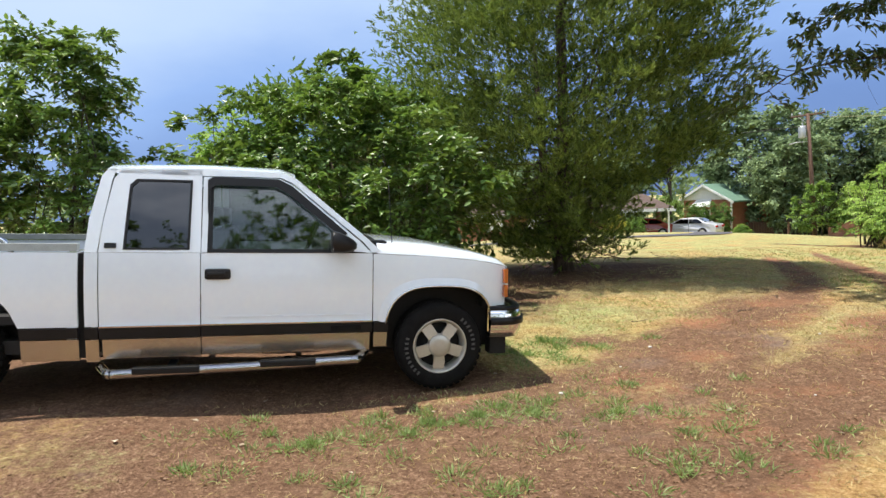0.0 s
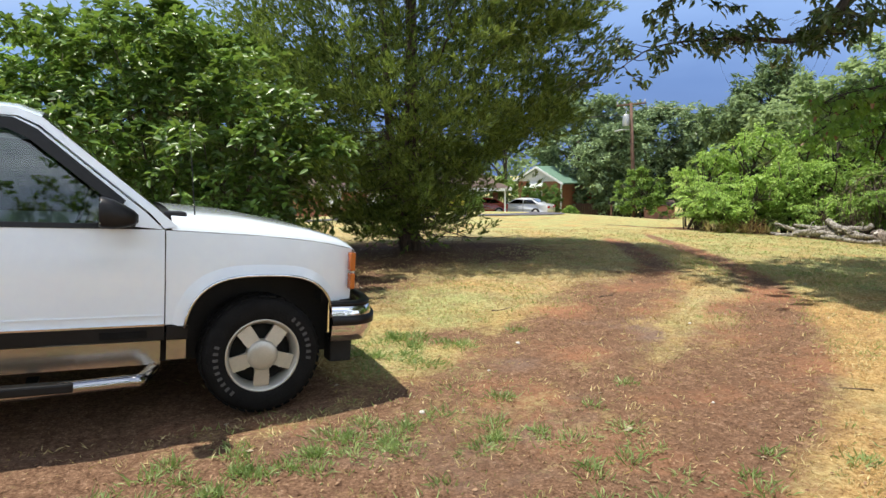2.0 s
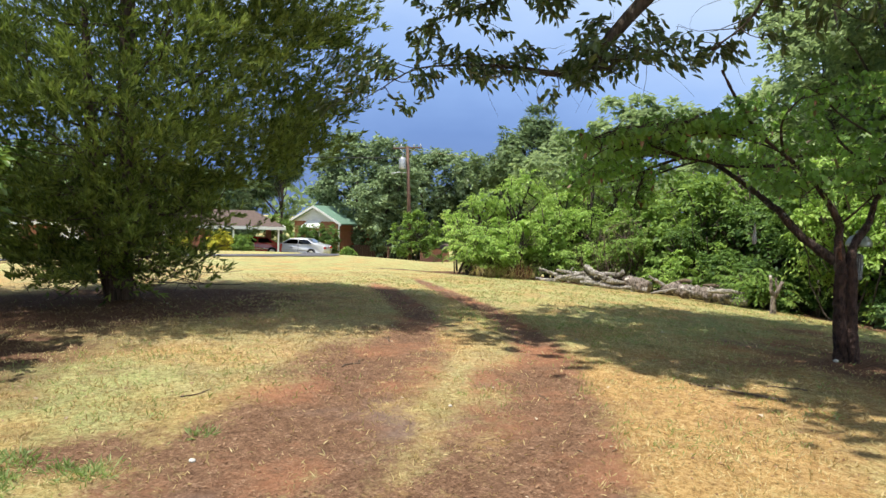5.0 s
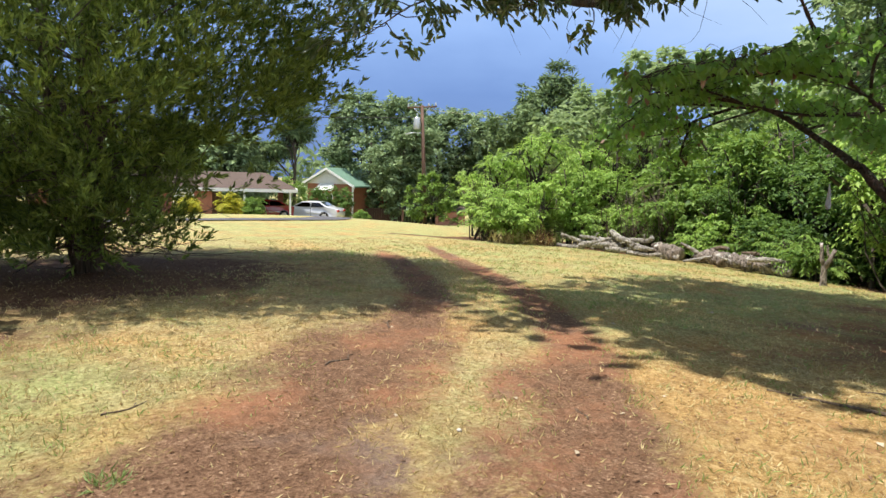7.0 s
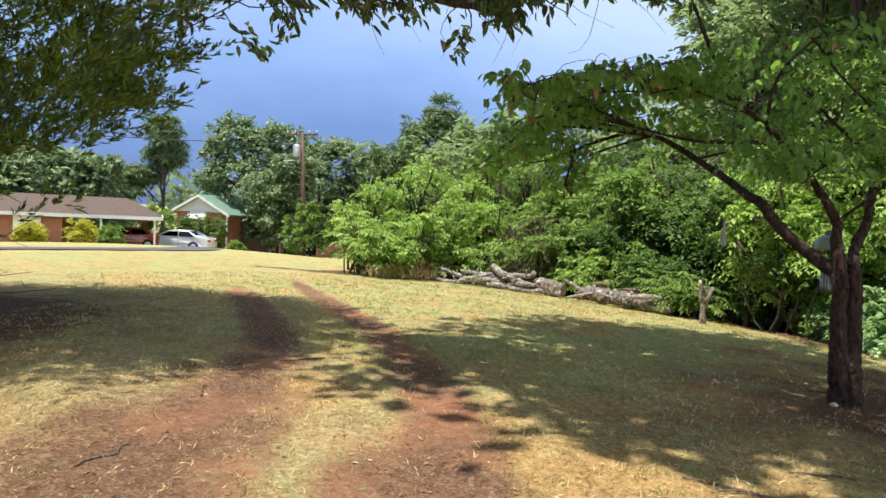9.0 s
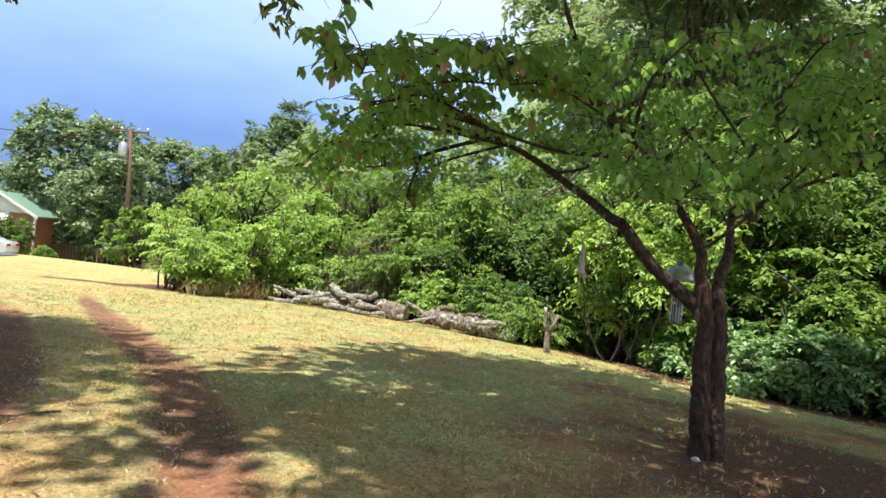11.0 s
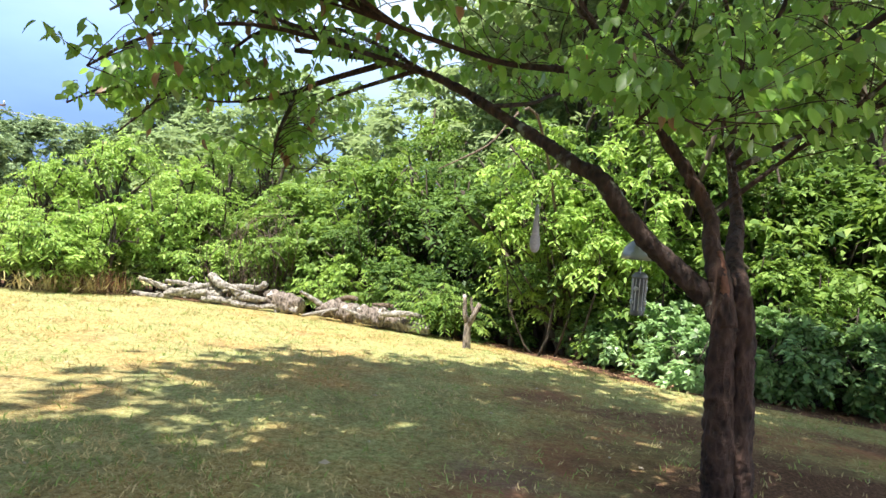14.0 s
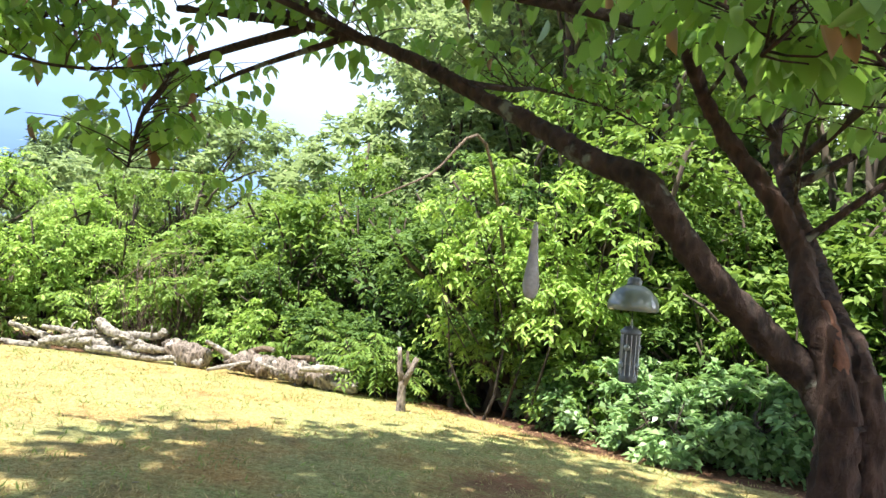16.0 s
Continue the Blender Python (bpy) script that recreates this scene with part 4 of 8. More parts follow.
    mid = [(9.39, -0.89, 0.88), (9.42, -0.85, 1.1), (9.46, -0.82, 1.2), (9.52, -0.80, 1.32), (9.57, -0.80, 1.42), (9.60, -0.77, 1.5), (9.61, -0.72, 1.6), (9.63, -0.66, 1.7), (9.67, -0.59, 1.8), (9.67, -0.52, 1.9), (9.63, -0.45, 2.0), (9.54, -0.38, 2.1), (9.42, -0.28, 2.22), (9.25, -0.1, 2.4), (9.08, 0.05, 2.6), (8.9, 0.2, 2.9), (8.6, 0.3, 3.25)]
    right = [(9.44, -0.99, 0.78), (9.44, -0.97, 0.95), (9.48, -0.95, 1.1), (9.60, -0.94, 1.2), (9.73, -0.95, 1.3), (9.89, -0.98, 1.4), (10.03, -1.0, 1.5), (10.14, -1.0, 1.6), (10.24, -1.0, 1.7), (10.34, -1.0, 1.8), (10.46, -1.0, 1.92), (10.6, -1.02, 2.1), (10.78, -1.12, 2.45), (10.95, -1.25, 2.8), (11.1, -1.4, 3.2)]
    part("limb", np_mesh("limb", *stem(left, 0.066, 0.018, 12, 0.17, 7), True), M["bark_limb"], t, "lichen-spotted limb arching out low")
    part("limb", np_mesh("limb", *stem(mid, 0.058, 0.014, 12, 0.10, 7), True), M["bark_dog"], t)
    part("limb", np_mesh("limb", *stem(right, 0.060, 0.016, 12, 0.10, 7), True), M["bark_dog"], t)
    # torn wood at the fork
    part("scar", np_mesh("scar", *stem([(9.375, -0.875, 1.02), (9.375, -0.865, 1.10), (9.405, -0.855, 1.18), (9.445, -0.84, 1.27)], 0.022, 0.010, 8, 0.3), True), M["heart"], t, "strip of torn reddish heartwood")
    branches = [
        ([(10.18, 1.36, 2.43), (10.28, 2.03, 2.26), (10.12, 2.05, 2.06), (9.95, 2.02, 1.89), (9.95, 2.05, 1.74), (9.90, 2.03, 1.62)], 0.024),
        ([(10.28, 2.03, 2.26), (10.0, 2.22, 2.12), (9.75, 2.35, 2.04), (9.5, 2.45, 2.02)], 0.010),
        ([(10.05, 1.0, 2.33), (10.0, 1.6, 2.60), (9.92, 2.14, 2.58), (9.80, 2.32, 2.42), (9.68, 2.48, 2.17), (9.42, 2.56, 2.00), (9.17, 2.68, 1.72)], 0.017),
        ([(9.80, 2.32, 2.42), (9.80, 2.36, 2.25), (9.55, 2.46, 2.16), (9.25, 2.60, 2.02), (9.02, 2.72, 1.92)], 0.010),
        ([(9.42, 2.56, 2.00), (9.2, 2.66, 2.0), (9.05, 2.74, 1.95), (8.9, 2.8, 1.84)], 0.008),
        ([(9.47, -0.33, 2.16), (9.3, 0.0, 2.16), (9.14, 0.36, 2.16), (8.9, 0.81, 2.26), (8.7, 1.3, 2.38)], 0.026),
        ([(10.16, 1.25, 2.40), (9.6, 1.9, 2.55), (9.3, 2.5, 2.62), (9.05, 2.95, 2.45)], 0.018),
        ([(10.1, 1.1, 2.36), (10.4, 1.9, 2.2), (10.8, 2.5, 2.0)], 0.018),
        ([(9.14, 0.0, 2.52), (8.4, 0.45, 2.62), (7.8, 0.7, 2.55), (7.1, 0.85, 2.36)], 0.018),
        ([(8.3, 0.9, 2.50), (7.9, 0.95, 2.52), (7.5, 1.0, 2.45), (7.2, 1.1, 2.28)], 0.010),
        ([(8.1, 0.5, 2.42), (7.8, 0.45, 2.46), (7.4, 0.35, 2.42), (7.1, 0.3, 2.32)], 0.010),
        ([(9.33, -0.2, 2.31), (8.6, -0.4, 2.6), (8.1, -0.8, 2.8), (7.7, -1.1, 2.75)], 0.020),
        ([(10.42, -1.0, 1.88), (9.3, -1.3, 2.3), (8.9, -1.7, 2.5), (8.5, -2.2, 2.55)], 0.022),
        ([(10.34, -1.0, 1.8), (10.3, -1.5, 2.1), (10.1, -2.2, 2.35), (10.2, -2.9, 2.4)], 0.024),
        ([(10.6, -1.02, 2.1), (10.3, -0.6, 2.5), (10.9, -0.3, 2.9), (11.4, 0.1, 3.1)], 0.022),
        ([(9.585, -0.79, 1.46), (9.45, -1.1, 1.75), (9.1, -1.35, 2.0), (8.9, -1.5, 2.2)], 0.014),
        ([(9.79, 0.52, 2.06), (10.3, 0.3, 2.2), (10.9, 0.2, 2.4), (11.5, -0.2, 2.5), (11.80, -0.54, 2.45)], 0.018),
        ([(10.95, -1.25, 2.8), (11.1, -1.6, 3.1), (11.5, -2.0, 3.2)], 0.018),
        ([(8.9, 0.81, 2.26), (8.7, 1.3, 2.42), (8.5, 1.7, 2.40), (8.3, 2.0, 2.15)], 0.014),
        ([(8.9, 0.81, 2.26), (8.6, 1.0, 2.35), (8.3, 1.2, 2.40), (8.0, 1.45, 2.25)], 0.012),
        ([(8.9, 0.81, 2.26), (8.75, 1.2, 2.42), (8.55, 1.6, 2.35), (8.35, 1.9, 2.10)], 0.012),
        ([(9.14, 0.0, 2.52), (8.6, 0.5, 2.52), (8.3, 0.9, 2.50), (8.0, 1.2, 2.38)], 0.012),
        ([(9.3, -0.16, 2.35), (8.7, 0.1, 2.46), (8.4, 0.3, 2.5), (8.1, 0.5, 2.42)], 0.012),
        ([(10.05, 1.0, 2.33), (9.4, 1.5, 2.36), (9.0, 1.8, 2.32), (8.6, 2.05, 2.12), (8.4, 2.2, 1.92)], 0.016),
        ([(9.64, -0.46, 1.99), (9.15, -0.48, 2.03), (8.85, -0.45, 1.92), (8.60, -0.35, 1.76)], 0.009),
        ([(10.24, -1.0, 1.7), (9.6, -0.82, 1.93), (8.90, -0.74, 1.90), (8.62, -0.62, 1.74)], 0.009),
        ([(10.78, -1.12, 2.45), (9.65, -0.75, 2.75), (9.4, -0.6, 2.95), (9.1, -0.55, 3.0)], 0.014),
        ([(10.95, -1.25, 2.8), (10.3, -1.35, 2.95), (9.4, -1.5, 3.05), (9.0, -1.7, 3.0)], 0.014),
        ([(10.27, -1.9, 2.25), (9.6, -2.0, 2.5), (9.2, -2.1, 2.65), (8.8, -2.2, 2.7)], 0.012),
        ([(7.8, 0.7, 2.55), (7.4, 1.0, 2.45), (7.1, 1.1, 2.32), (6.95, 1.08, 2.2)], 0.008),
        ([(7.5, 1.0, 2.45), (7.2, 0.95, 2.38), (7.0, 0.9, 2.3), (6.85, 0.85, 2.15)], 0.008),
        ([(9.4, 1.5, 2.36), (9.1, 1.55, 2.48), (8.7, 1.6, 2.5), (8.3, 1.6, 2.4)], 0.010),
    ]
    # the crown is one-sided: thin towards the track, lower there, its outer sprays drooping
    def inside(p):
        wx, wy, wz = p[0] + x0, p[1] + y0, p[2] + z0
        return bool(wy < -1.15 + (0.69 - 0.09 * smooth(2.2, 2.7, wz)) * (wx - 3.05) and wz < 3.05 + 0.5 * min(1, max(0, -wy)) - 0.45 * min(3, max(0, wy - 0.3)) + 0.75 * smooth(8.7, 9.5, wx) * smooth(1.2, 1.9, wy) and wz < 2.42 + 0.40 * min(3, max(0, wx - 7.2)))

    tw, P, D = [], [], []
    for ctrl, r in branches:
        c = curve_pts(rel(ctrl), 5)
        gone = [k for k in range(4, len(c)) if not inside(c[k])]
        c = c[:max(5, gone[0])] if gone else c
        part("branch", np_mesh("branch", *tube_arrays(c, np.linspace(r, 0.006, len(c)), 7, 0.08, rng), True), M["bark_limb"], t)
    lines = [rel(b[0]) for b in branches] + [rel(left)[13:], rel(mid)[12:], rel(right)[10:]]
    for ctrl in lines:
        c = curve_pts(ctrl, 6)
        for k in range(6, len(c), 1):
            for q in range(3):
                a = rng.uniform(0, 2 * np.pi)
                L = rng.uniform(0.22, 0.62)
                e = c[k] + np.array([np.cos(a) * L, np.sin(a) * L, rng.uniform(0.02, 0.30)])
                bare = rng.random() < (0.62 if 0.1 < c[k][1] + y0 < 1.25 and c[k][2] + z0 < 2.5 and c[k][0] + x0 > 8.75 else 0.35 + 0.20 * smooth(1.4, 1.9, c[k][1] + y0) if c[k][1] + y0 >= 1.25 else 0.20)
                if bare and rng.random() < 0.90:
                    continue
                if not inside(e):
                    continue
                tw.append(limb(c[k], e, 0.004, 0.0014, rng, -0.03, 0.16, 6, 4))
                if bare:
                    continue
                fs = np.repeat(np.linspace(0.40, 1.0, 5), 2)
                sg = np.tile([1.0, -1.0], 5)[:, None]
                along = np.array([np.cos(a), np.sin(a), 0.0])
                P.append(c[k] + (e - c[k]) * fs[:, None] + rng.normal(size=(10, 3)) * 0.016)
                D.append(unit(np.array([-along[1], along[0], 0.0]) * sg * 0.8 + along * 0.6 + np.array([0, 0, -0.85]) + rng.normal(size=(10, 3)) * 0.30))
    part("twig_work", np_mesh("twig_work", *joined(tw), True), M["bark_dog"], t)
    P, D = np.vstack(P), np.vstack(D)
    ok = np.array([inside(p) for p in P])
    P, D = P[ok], D[ok]
    N = unit(np.array([0, 0, 1.0]) + rng.normal(size=P.shape) * 0.38)
    s = rng.uniform(0.7, 1.25, len(P))
    part("crown", np_mesh("crown", *leaf_arrays(P, D, N, 0.080 * s, 0.050 * s, rng, 0.10, 0.28, "oval")), M["lf_dog"], t, "drooping oval leaves, some edged brown")
    k = rng.choice(len(P), 120)
    part("dead_leaves", np_mesh("dead_leaves", *leaf_arrays(P[k] - [0, 0, 0.04], D[k] + [0, 0, -1], N[k], 0.08 * s[k], 0.045 * s[k], rng, 0.3, 0.3, True)), M["lf_dead"], t, "few withered brown leaves")


dogwood()


shrub("leafy_sapling", 16.5, 0.5, [(0, 0.7, 2.3, 0.7, 0.9, 0.9), (-0.2, -0.6, 2.0, 0.6, 1.0, 0.8), (0, 0.1, 3.2, 0.8, 1.2, 0.7), (-0.3, -1.6, 2.5, 0.6, 0.9, 0.8)], "lf_light", "slender sapling with pale yellow-green hanging leaves at the wood edge", "tree", 70, 90, 0.15, 0.11, 0.048, 77, 5, 0.5, True, shell=0.3, stem_r=0.022, gaps=0.2, R=0.42)


# -- oak limb overhead, its trunk stands beside the lawn
def oak():
    rng = np.random.default_rng(41)
    x0, y0 = 10.8, -6.4
    z0 = float(gz(x0, y0))
    t = thing("oak_tree", pose(x0, y0, z0), "old oak with a long dark limb reaching over the track", "tree")
    o = np.array([x0, y0, z0])
    tr = curve_pts([(0, 0, -0.2), (0, 0.02, 0.5), (-0.05, 0.1, 2.2), (-0.1, 0.3, 4.2), (-0.1, 0.4, 7.0), (0, 0.4, 10.0)], 4)
    part("trunk", np_mesh("trunk", *tube_arrays(tr, np.interp(np.linspace(0, 1, len(tr)), [0, 0.1, 0.5, 1], [0.5, 0.36, 0.28, 0.08]), 14, 0.06, rng), True), M["bark_dark"], t)
    main = curve_pts(np.array([(10.7, -6.0, 6.2), (10.2, -3.6, 6.9), (9.5, -1.4, 6.3), (8.95, 0.2, 5.3), (8.55, 1.05, 4.45), (8.3, 1.55, 3.85), (8.14, 1.85, 3.45), (7.92, 2.2, 3.34), (7.7, 2.67, 3.44), (7.4, 3.16, 3.48), (6.9, 3.75, 3.42), (6.5, 4.15, 3.08)]) - o, 4)
    side = [curve_pts(np.array(c) - o, 4) for c in ([(9.2, -0.5, 5.8), (9.0, -0.2, 4.6), (8.9, 0.1, 3.9), (8.75, 0.5, 3.55)], [(8.14, 1.85, 3.45), (7.9, 1.5, 3.3), (7.7, 1.15, 3.3), (7.5, 0.8, 3.4)],
                                                   [(9.5, -1.4, 6.3), (9.0, -1.4, 5.0), (8.8, -1.2, 4.2), (8.7, -0.9, 3.75)], [(8.55, 1.05, 4.45), (8.0, 1.9, 4.4), (7.5, 2.8, 4.3), (7.1, 3.6, 4.1)])]
    for c in side:
        part("branch", np_mesh("branch", *tube_arrays(c, np.linspace(0.035, 0.008, len(c)), 7, 0.08, rng), True), M["bark_dark"], t)
    part("limb", np_mesh("limb", *tube_arrays(main, np.interp(np.linspace(0, 1, len(main)), [0, 0.45, 0.6, 0.8, 1], [0.15, 0.085, 0.052, 0.02, 0.006]), 9, 0.08, rng), True), M["bark_dark"], t, "dark crooked limb")
    tw, P, D = [], [], []
    spots = [c for c in main[int(len(main) * 0.42):]] + [c for q in side for c in q[len(q) // 3:]]
    for c in spots:
        for q in range(2):
            a = rng.uniform(0, 2 * np.pi)
            L = rng.uniform(0.3, 0.85)
            e = c + np.array([np.cos(a) * L, np.sin(a) * L, rng.uniform(-0.28, 0.25)])
            tw.append(limb(c, e, 0.009, 0.002, rng, 0.0, 0.2, 6, 4))
            if rng.random() < (0.36 if c[1] + y0 < 1.6 else 0.12):
                tw.append(limb(e, e + rng.normal(size=3) * 0.22 + [0, 0, -0.2], 0.003, 0.001, rng, 0.0, 0.25, 5, 4))
                continue
            for f in (0.55, 0.8, 1.0):
                m = 11
                P.append(c + (e - c) * f + rng.normal(size=(m, 3)) * 0.06)
                D.append(unit(np.array([np.cos(a), np.sin(a), -0.6]) + rng.normal(size=(m, 3)) * 0.6))
    high = [(5.8, 1.2, 6.9, 1.5, 1.4, 0.6), (6.2, 3.2, 6.9, 1.6, 1.3, 0.6), (8.2, 3.3, 7.0, 2.0, 1.4, 0.7), (10.0, 3.2, 7.0, 1.6, 1.4, 0.7), (8.2, 1.0, 7.1, 2.2, 1.8, 0.8), (10.7, 1.0, 7.1, 1.9, 1.7, 0.7), (7.0, 0.1, 6.9, 1.3, 1.0, 0.5), (6.2, -1.0, 6.9, 2.0, 1.6, 0.7), (4.6, -0.95, 6.9, 1.0, 0.8, 0.5), (8.8, -1.4, 7.1, 2.2, 1.9, 0.8), (11.2, -1.6, 7.2, 2.0, 2.0, 0.8),
            (10.8, -5.0, 7.4, 3.2, 3.2, 2.2), (12.2, -7.4, 8.6, 3.6, 3.6, 2.6), (8.6, -7.0, 8.2, 3.2, 3.2, 2.4)]
    a_, b_, c_ = (9.5, -1.4, 6.3), (10.2, -3.6, 6.9), (10.7, -6.0, 6.8)
    for b, s0 in zip(high, (a_, a_, a_, a_, a_, a_, a_, b_, a_, b_, b_, c_, c_, c_)):
        c = limb(np.array(s0) - o, np.array(b[:3]) - o, 0.07, 0.012, rng, 0.0, 0.15, 8, 7)
        part("branch", np_mesh("branch", *c, True), M["bark_dark"], t)
    Hb = np.array(high)
    Hb[:, :3] -= o
    part("upper_crown", np_mesh("upper_crown", *crown_arrays(Hb, 5200, 8, 0.24, 0.34, 0.19, rng, 0.1, 0.2, 0.2, 0.9, gaps=0.28)), M["lf_oak"], t, "high leafy crown that shades the lawn")
    part("twig_work", np_mesh("twig_work", *joined(tw), True), M["bark_dark"], t)
    P, D = np.vstack(P), np.vstack(D)
    N = unit(np.array([0, 0, 1.0]) + rng.normal(size=P.shape) * 0.6)
    s = rng.uniform(0.7, 1.3, len(P))
    part("crown", np_mesh("crown", *leaf_arrays(P, D, N, 0.135 * s, 0.050 * s, rng, 0.15, 0.2, True)), M["lf_oak"], t, "dark lobed leaves in loose bunches")


oak()

# -- the wood's edge: each bush and tree is one thing
KINDS = [  # blobs, material, label, clusters, leaves, spread, length, width, hang
    ([(0, 0, 0.55, 0.50, 0.50, 0.45), (0.42, 0.15, 0.80, 0.30, 0.30, 0.28), (-0.35, -0.25, 0.42, 0.34, 0.34, 0.36), (0.1, -0.45, 0.3, 0.30, 0.26, 0.28), (-0.2, 0.4, 0.62, 0.28, 0.28, 0.28)], "lf_light", "bright green leafy bush at the wood's edge", 125, 0, 0.20, 0.058, 0.022, 0.4),
    ([(0, 0, 0.55, 0.44, 0.44, 0.46), (0.35, -0.3, 0.72, 0.32, 0.32, 0.30), (-0.35, 0.3, 0.45, 0.34, 0.34, 0.36), (-0.2, -0.35, 0.3, 0.32, 0.28, 0.28), (0.1, 0.3, 0.85, 0.24, 0.24, 0.24)], "lf_mid", "mid-green bush in the thicket", 125, 0, 0.19, 0.044, 0.021, 0.3),
    ([(0, 0, 0.40, 0.52, 0.50, 0.36), (0.42, 0.2, 0.5, 0.32, 0.32, 0.32), (-0.42, -0.1, 0.36, 0.34, 0.34, 0.30), (0.1, -0.45, 0.28, 0.36, 0.30, 0.26), (-0.1, 0.3, 0.62, 0.26, 0.26, 0.24)], "lf_dark", "low dark glossy bush under the trees", 125, 0, 0.18, 0.052, 0.028, 0.15),
    ([(0, 0, 0.84, 0.20, 0.20, 0.15), (0.22, 0.14, 0.66, 0.18, 0.18, 0.12), (-0.22, -0.14, 0.60, 0.2, 0.2, 0.13), (0.06, -0.24, 0.44, 0.2, 0.18, 0.12), (-0.12, 0.22, 0.42, 0.19, 0.19, 0.12), (0.18, 0.0, 0.27, 0.17, 0.17, 0.10), (-0.18, -0.05, 0.2, 0.15, 0.15, 0.09)], "lf_mid", "slender young tree in the wood", 140, 0, 0.125, 0.021, 0.009, 0.35),
    ([(0, 0, 0.78, 0.24, 0.22, 0.17), (0.26, -0.18, 0.58, 0.22, 0.22, 0.13), (-0.22, 0.2, 0.52, 0.22, 0.22, 0.14), (0.0, 0.24, 0.33, 0.2, 0.2, 0.12), (0.1, -0.22, 0.3, 0.2, 0.18, 0.11)], "lf_light", "light green young tree at the wood's edge", 130, 0, 0.14, 0.028, 0.011, 0.45),
    ([(0, 0, 0.70, 0.26, 0.26, 0.22), (0.24, 0.16, 0.56, 0.2, 0.2, 0.16), (-0.24, -0.1, 0.48, 0.22, 0.22, 0.18), (0.05, -0.25, 0.34, 0.22, 0.2, 0.14)], "lf_dark", "dark leafy young tree in the wood", 140, 0, 0.13, 0.023, 0.011, 0.25),
    ([(0, 0, 0.42, 0.50, 0.50, 0.38), (0.42, 0.2, 0.5, 0.32, 0.32, 0.34), (-0.42, -0.1, 0.40, 0.34, 0.34, 0.32), (0.1, -0.45, 0.34, 0.36, 0.30, 0.30), (-0.1, 0.36, 0.5, 0.28, 0.28, 0.30)], "lf_lush", "low lush blue-green bush along the lawn", 105, 0, 0.20, 0.070, 0.040, 0.25),
]
wood_kinds = []
for k, (blobs, mat, label, cl, per, spr, L, W, hang) in enumerate(KINDS):
    wood_kinds.append(shrub("bush" if "bush" in label else "young_tree", 60 + 8 * k, -70, blobs, mat, label, "bush" if "bush" in label else "tree", int(cl * 0.78), 99, spr, L * 1.13, W * 1.18, 50 + k, 9, hang, False, "bushes and trees of the wood", shell=0.35, stem_r=0.02, gaps=0.18, R=spr))
WOOD = [  # kind, x, y, size
    (4, 15.7, 10.5, 1.7), (0, 16.5, 9.8, 1.7), (0, 17.4, 10.2, 1.8), (4, 18.3, 10.6, 3.6), (4, 17.4, 11.7, 3.1), (0, 19.0, 9.3, 1.9), (0, 19.6, 8.2, 1.7), (4, 20.0, 9.9, 3.8),
    (1, 20.6, 8.2, 2.6), (3, 21.2, 10.0, 4.2), (3, 22.0, 8.6, 4.5), (3, 22.3, 6.9, 4.4), (5, 22.1, 4.7, 5.0), (1, 19.3, 6.3, 2.2), (1, 20.2, 7.0, 2.9), (5, 19.8, 4.9, 3.0), (1, 20.8, 5.7, 3.6), (0, 19.0, 4.6, 1.6),
    (5, 20.4, 3.6, 4.2), (2, 18.5, 3.5, 1.7), (2, 18.3, 2.6, 1.5), (5, 19.5, 2.8, 3.9), (5, 19.3, 1.6, 4.6), (4, 17.9, 0.9, 3.4), (2, 18.0, 1.7, 1.2),
    (5, 18.9, 0.9, 5.2), (3, 18.9, -0.2, 6.2), (4, 18.3, -1.0, 4.4), (3, 18.9, -1.7, 6.8), (5, 18.1, -2.7, 4.4), (5, 19.0, -2.9, 6.0), (1, 17.5, -3.8, 3.3), (3, 18.7, -4.7, 6.6),
    (6, 16.9, -0.35, 1.25), (6, 16.25, -0.95, 1.35), (6, 15.7, -1.45, 1.4), (6, 15.25, -2.05, 1.4), (6, 15.45, -2.85, 1.5), (6, 15.25, -3.55, 1.45), (6, 15.2, -4.4, 1.6), (2, 16.6, -1.7, 1.7), (1, 16.3, -3.2, 2.1), (5, 16.9, -2.6, 2.9), (5, 17.2, -3.9, 3.1), (1, 17.2, -1.5, 2.5), (5, 17.5, -0.35, 2.9),
    (3, 24.3, 4.3, 6.6), (1, 15.0, -6.3, 2.7), (5, 16.7, -6.3, 5.0), (3, 17.6, -8.6, 6.0),
    (1, 19.9, -0.9, 3.6), (1, 20.3, -3.3, 3.8), (1, 20.7, 1.2, 3.6),
]
wrng = np.random.default_rng(77)
for k, x, y, size in WOOD:
    s = size * wrng.uniform(0.94, 1.06)
    copy_thing(wood_kinds[k], pose(*gp(x, y, -0.03), wrng.uniform(-4, 4), wrng.uniform(-4, 4), wrng.uniform(0, 360)) @ Matrix.Diagonal((s * wrng.uniform(0.9, 1.1), s * wrng.uniform(0.9, 1.1), s, 1)))
for ob in wood_kinds:
    for c in list(ob.children_recursive) + [ob]:
        bpy.data.objects.remove(c)


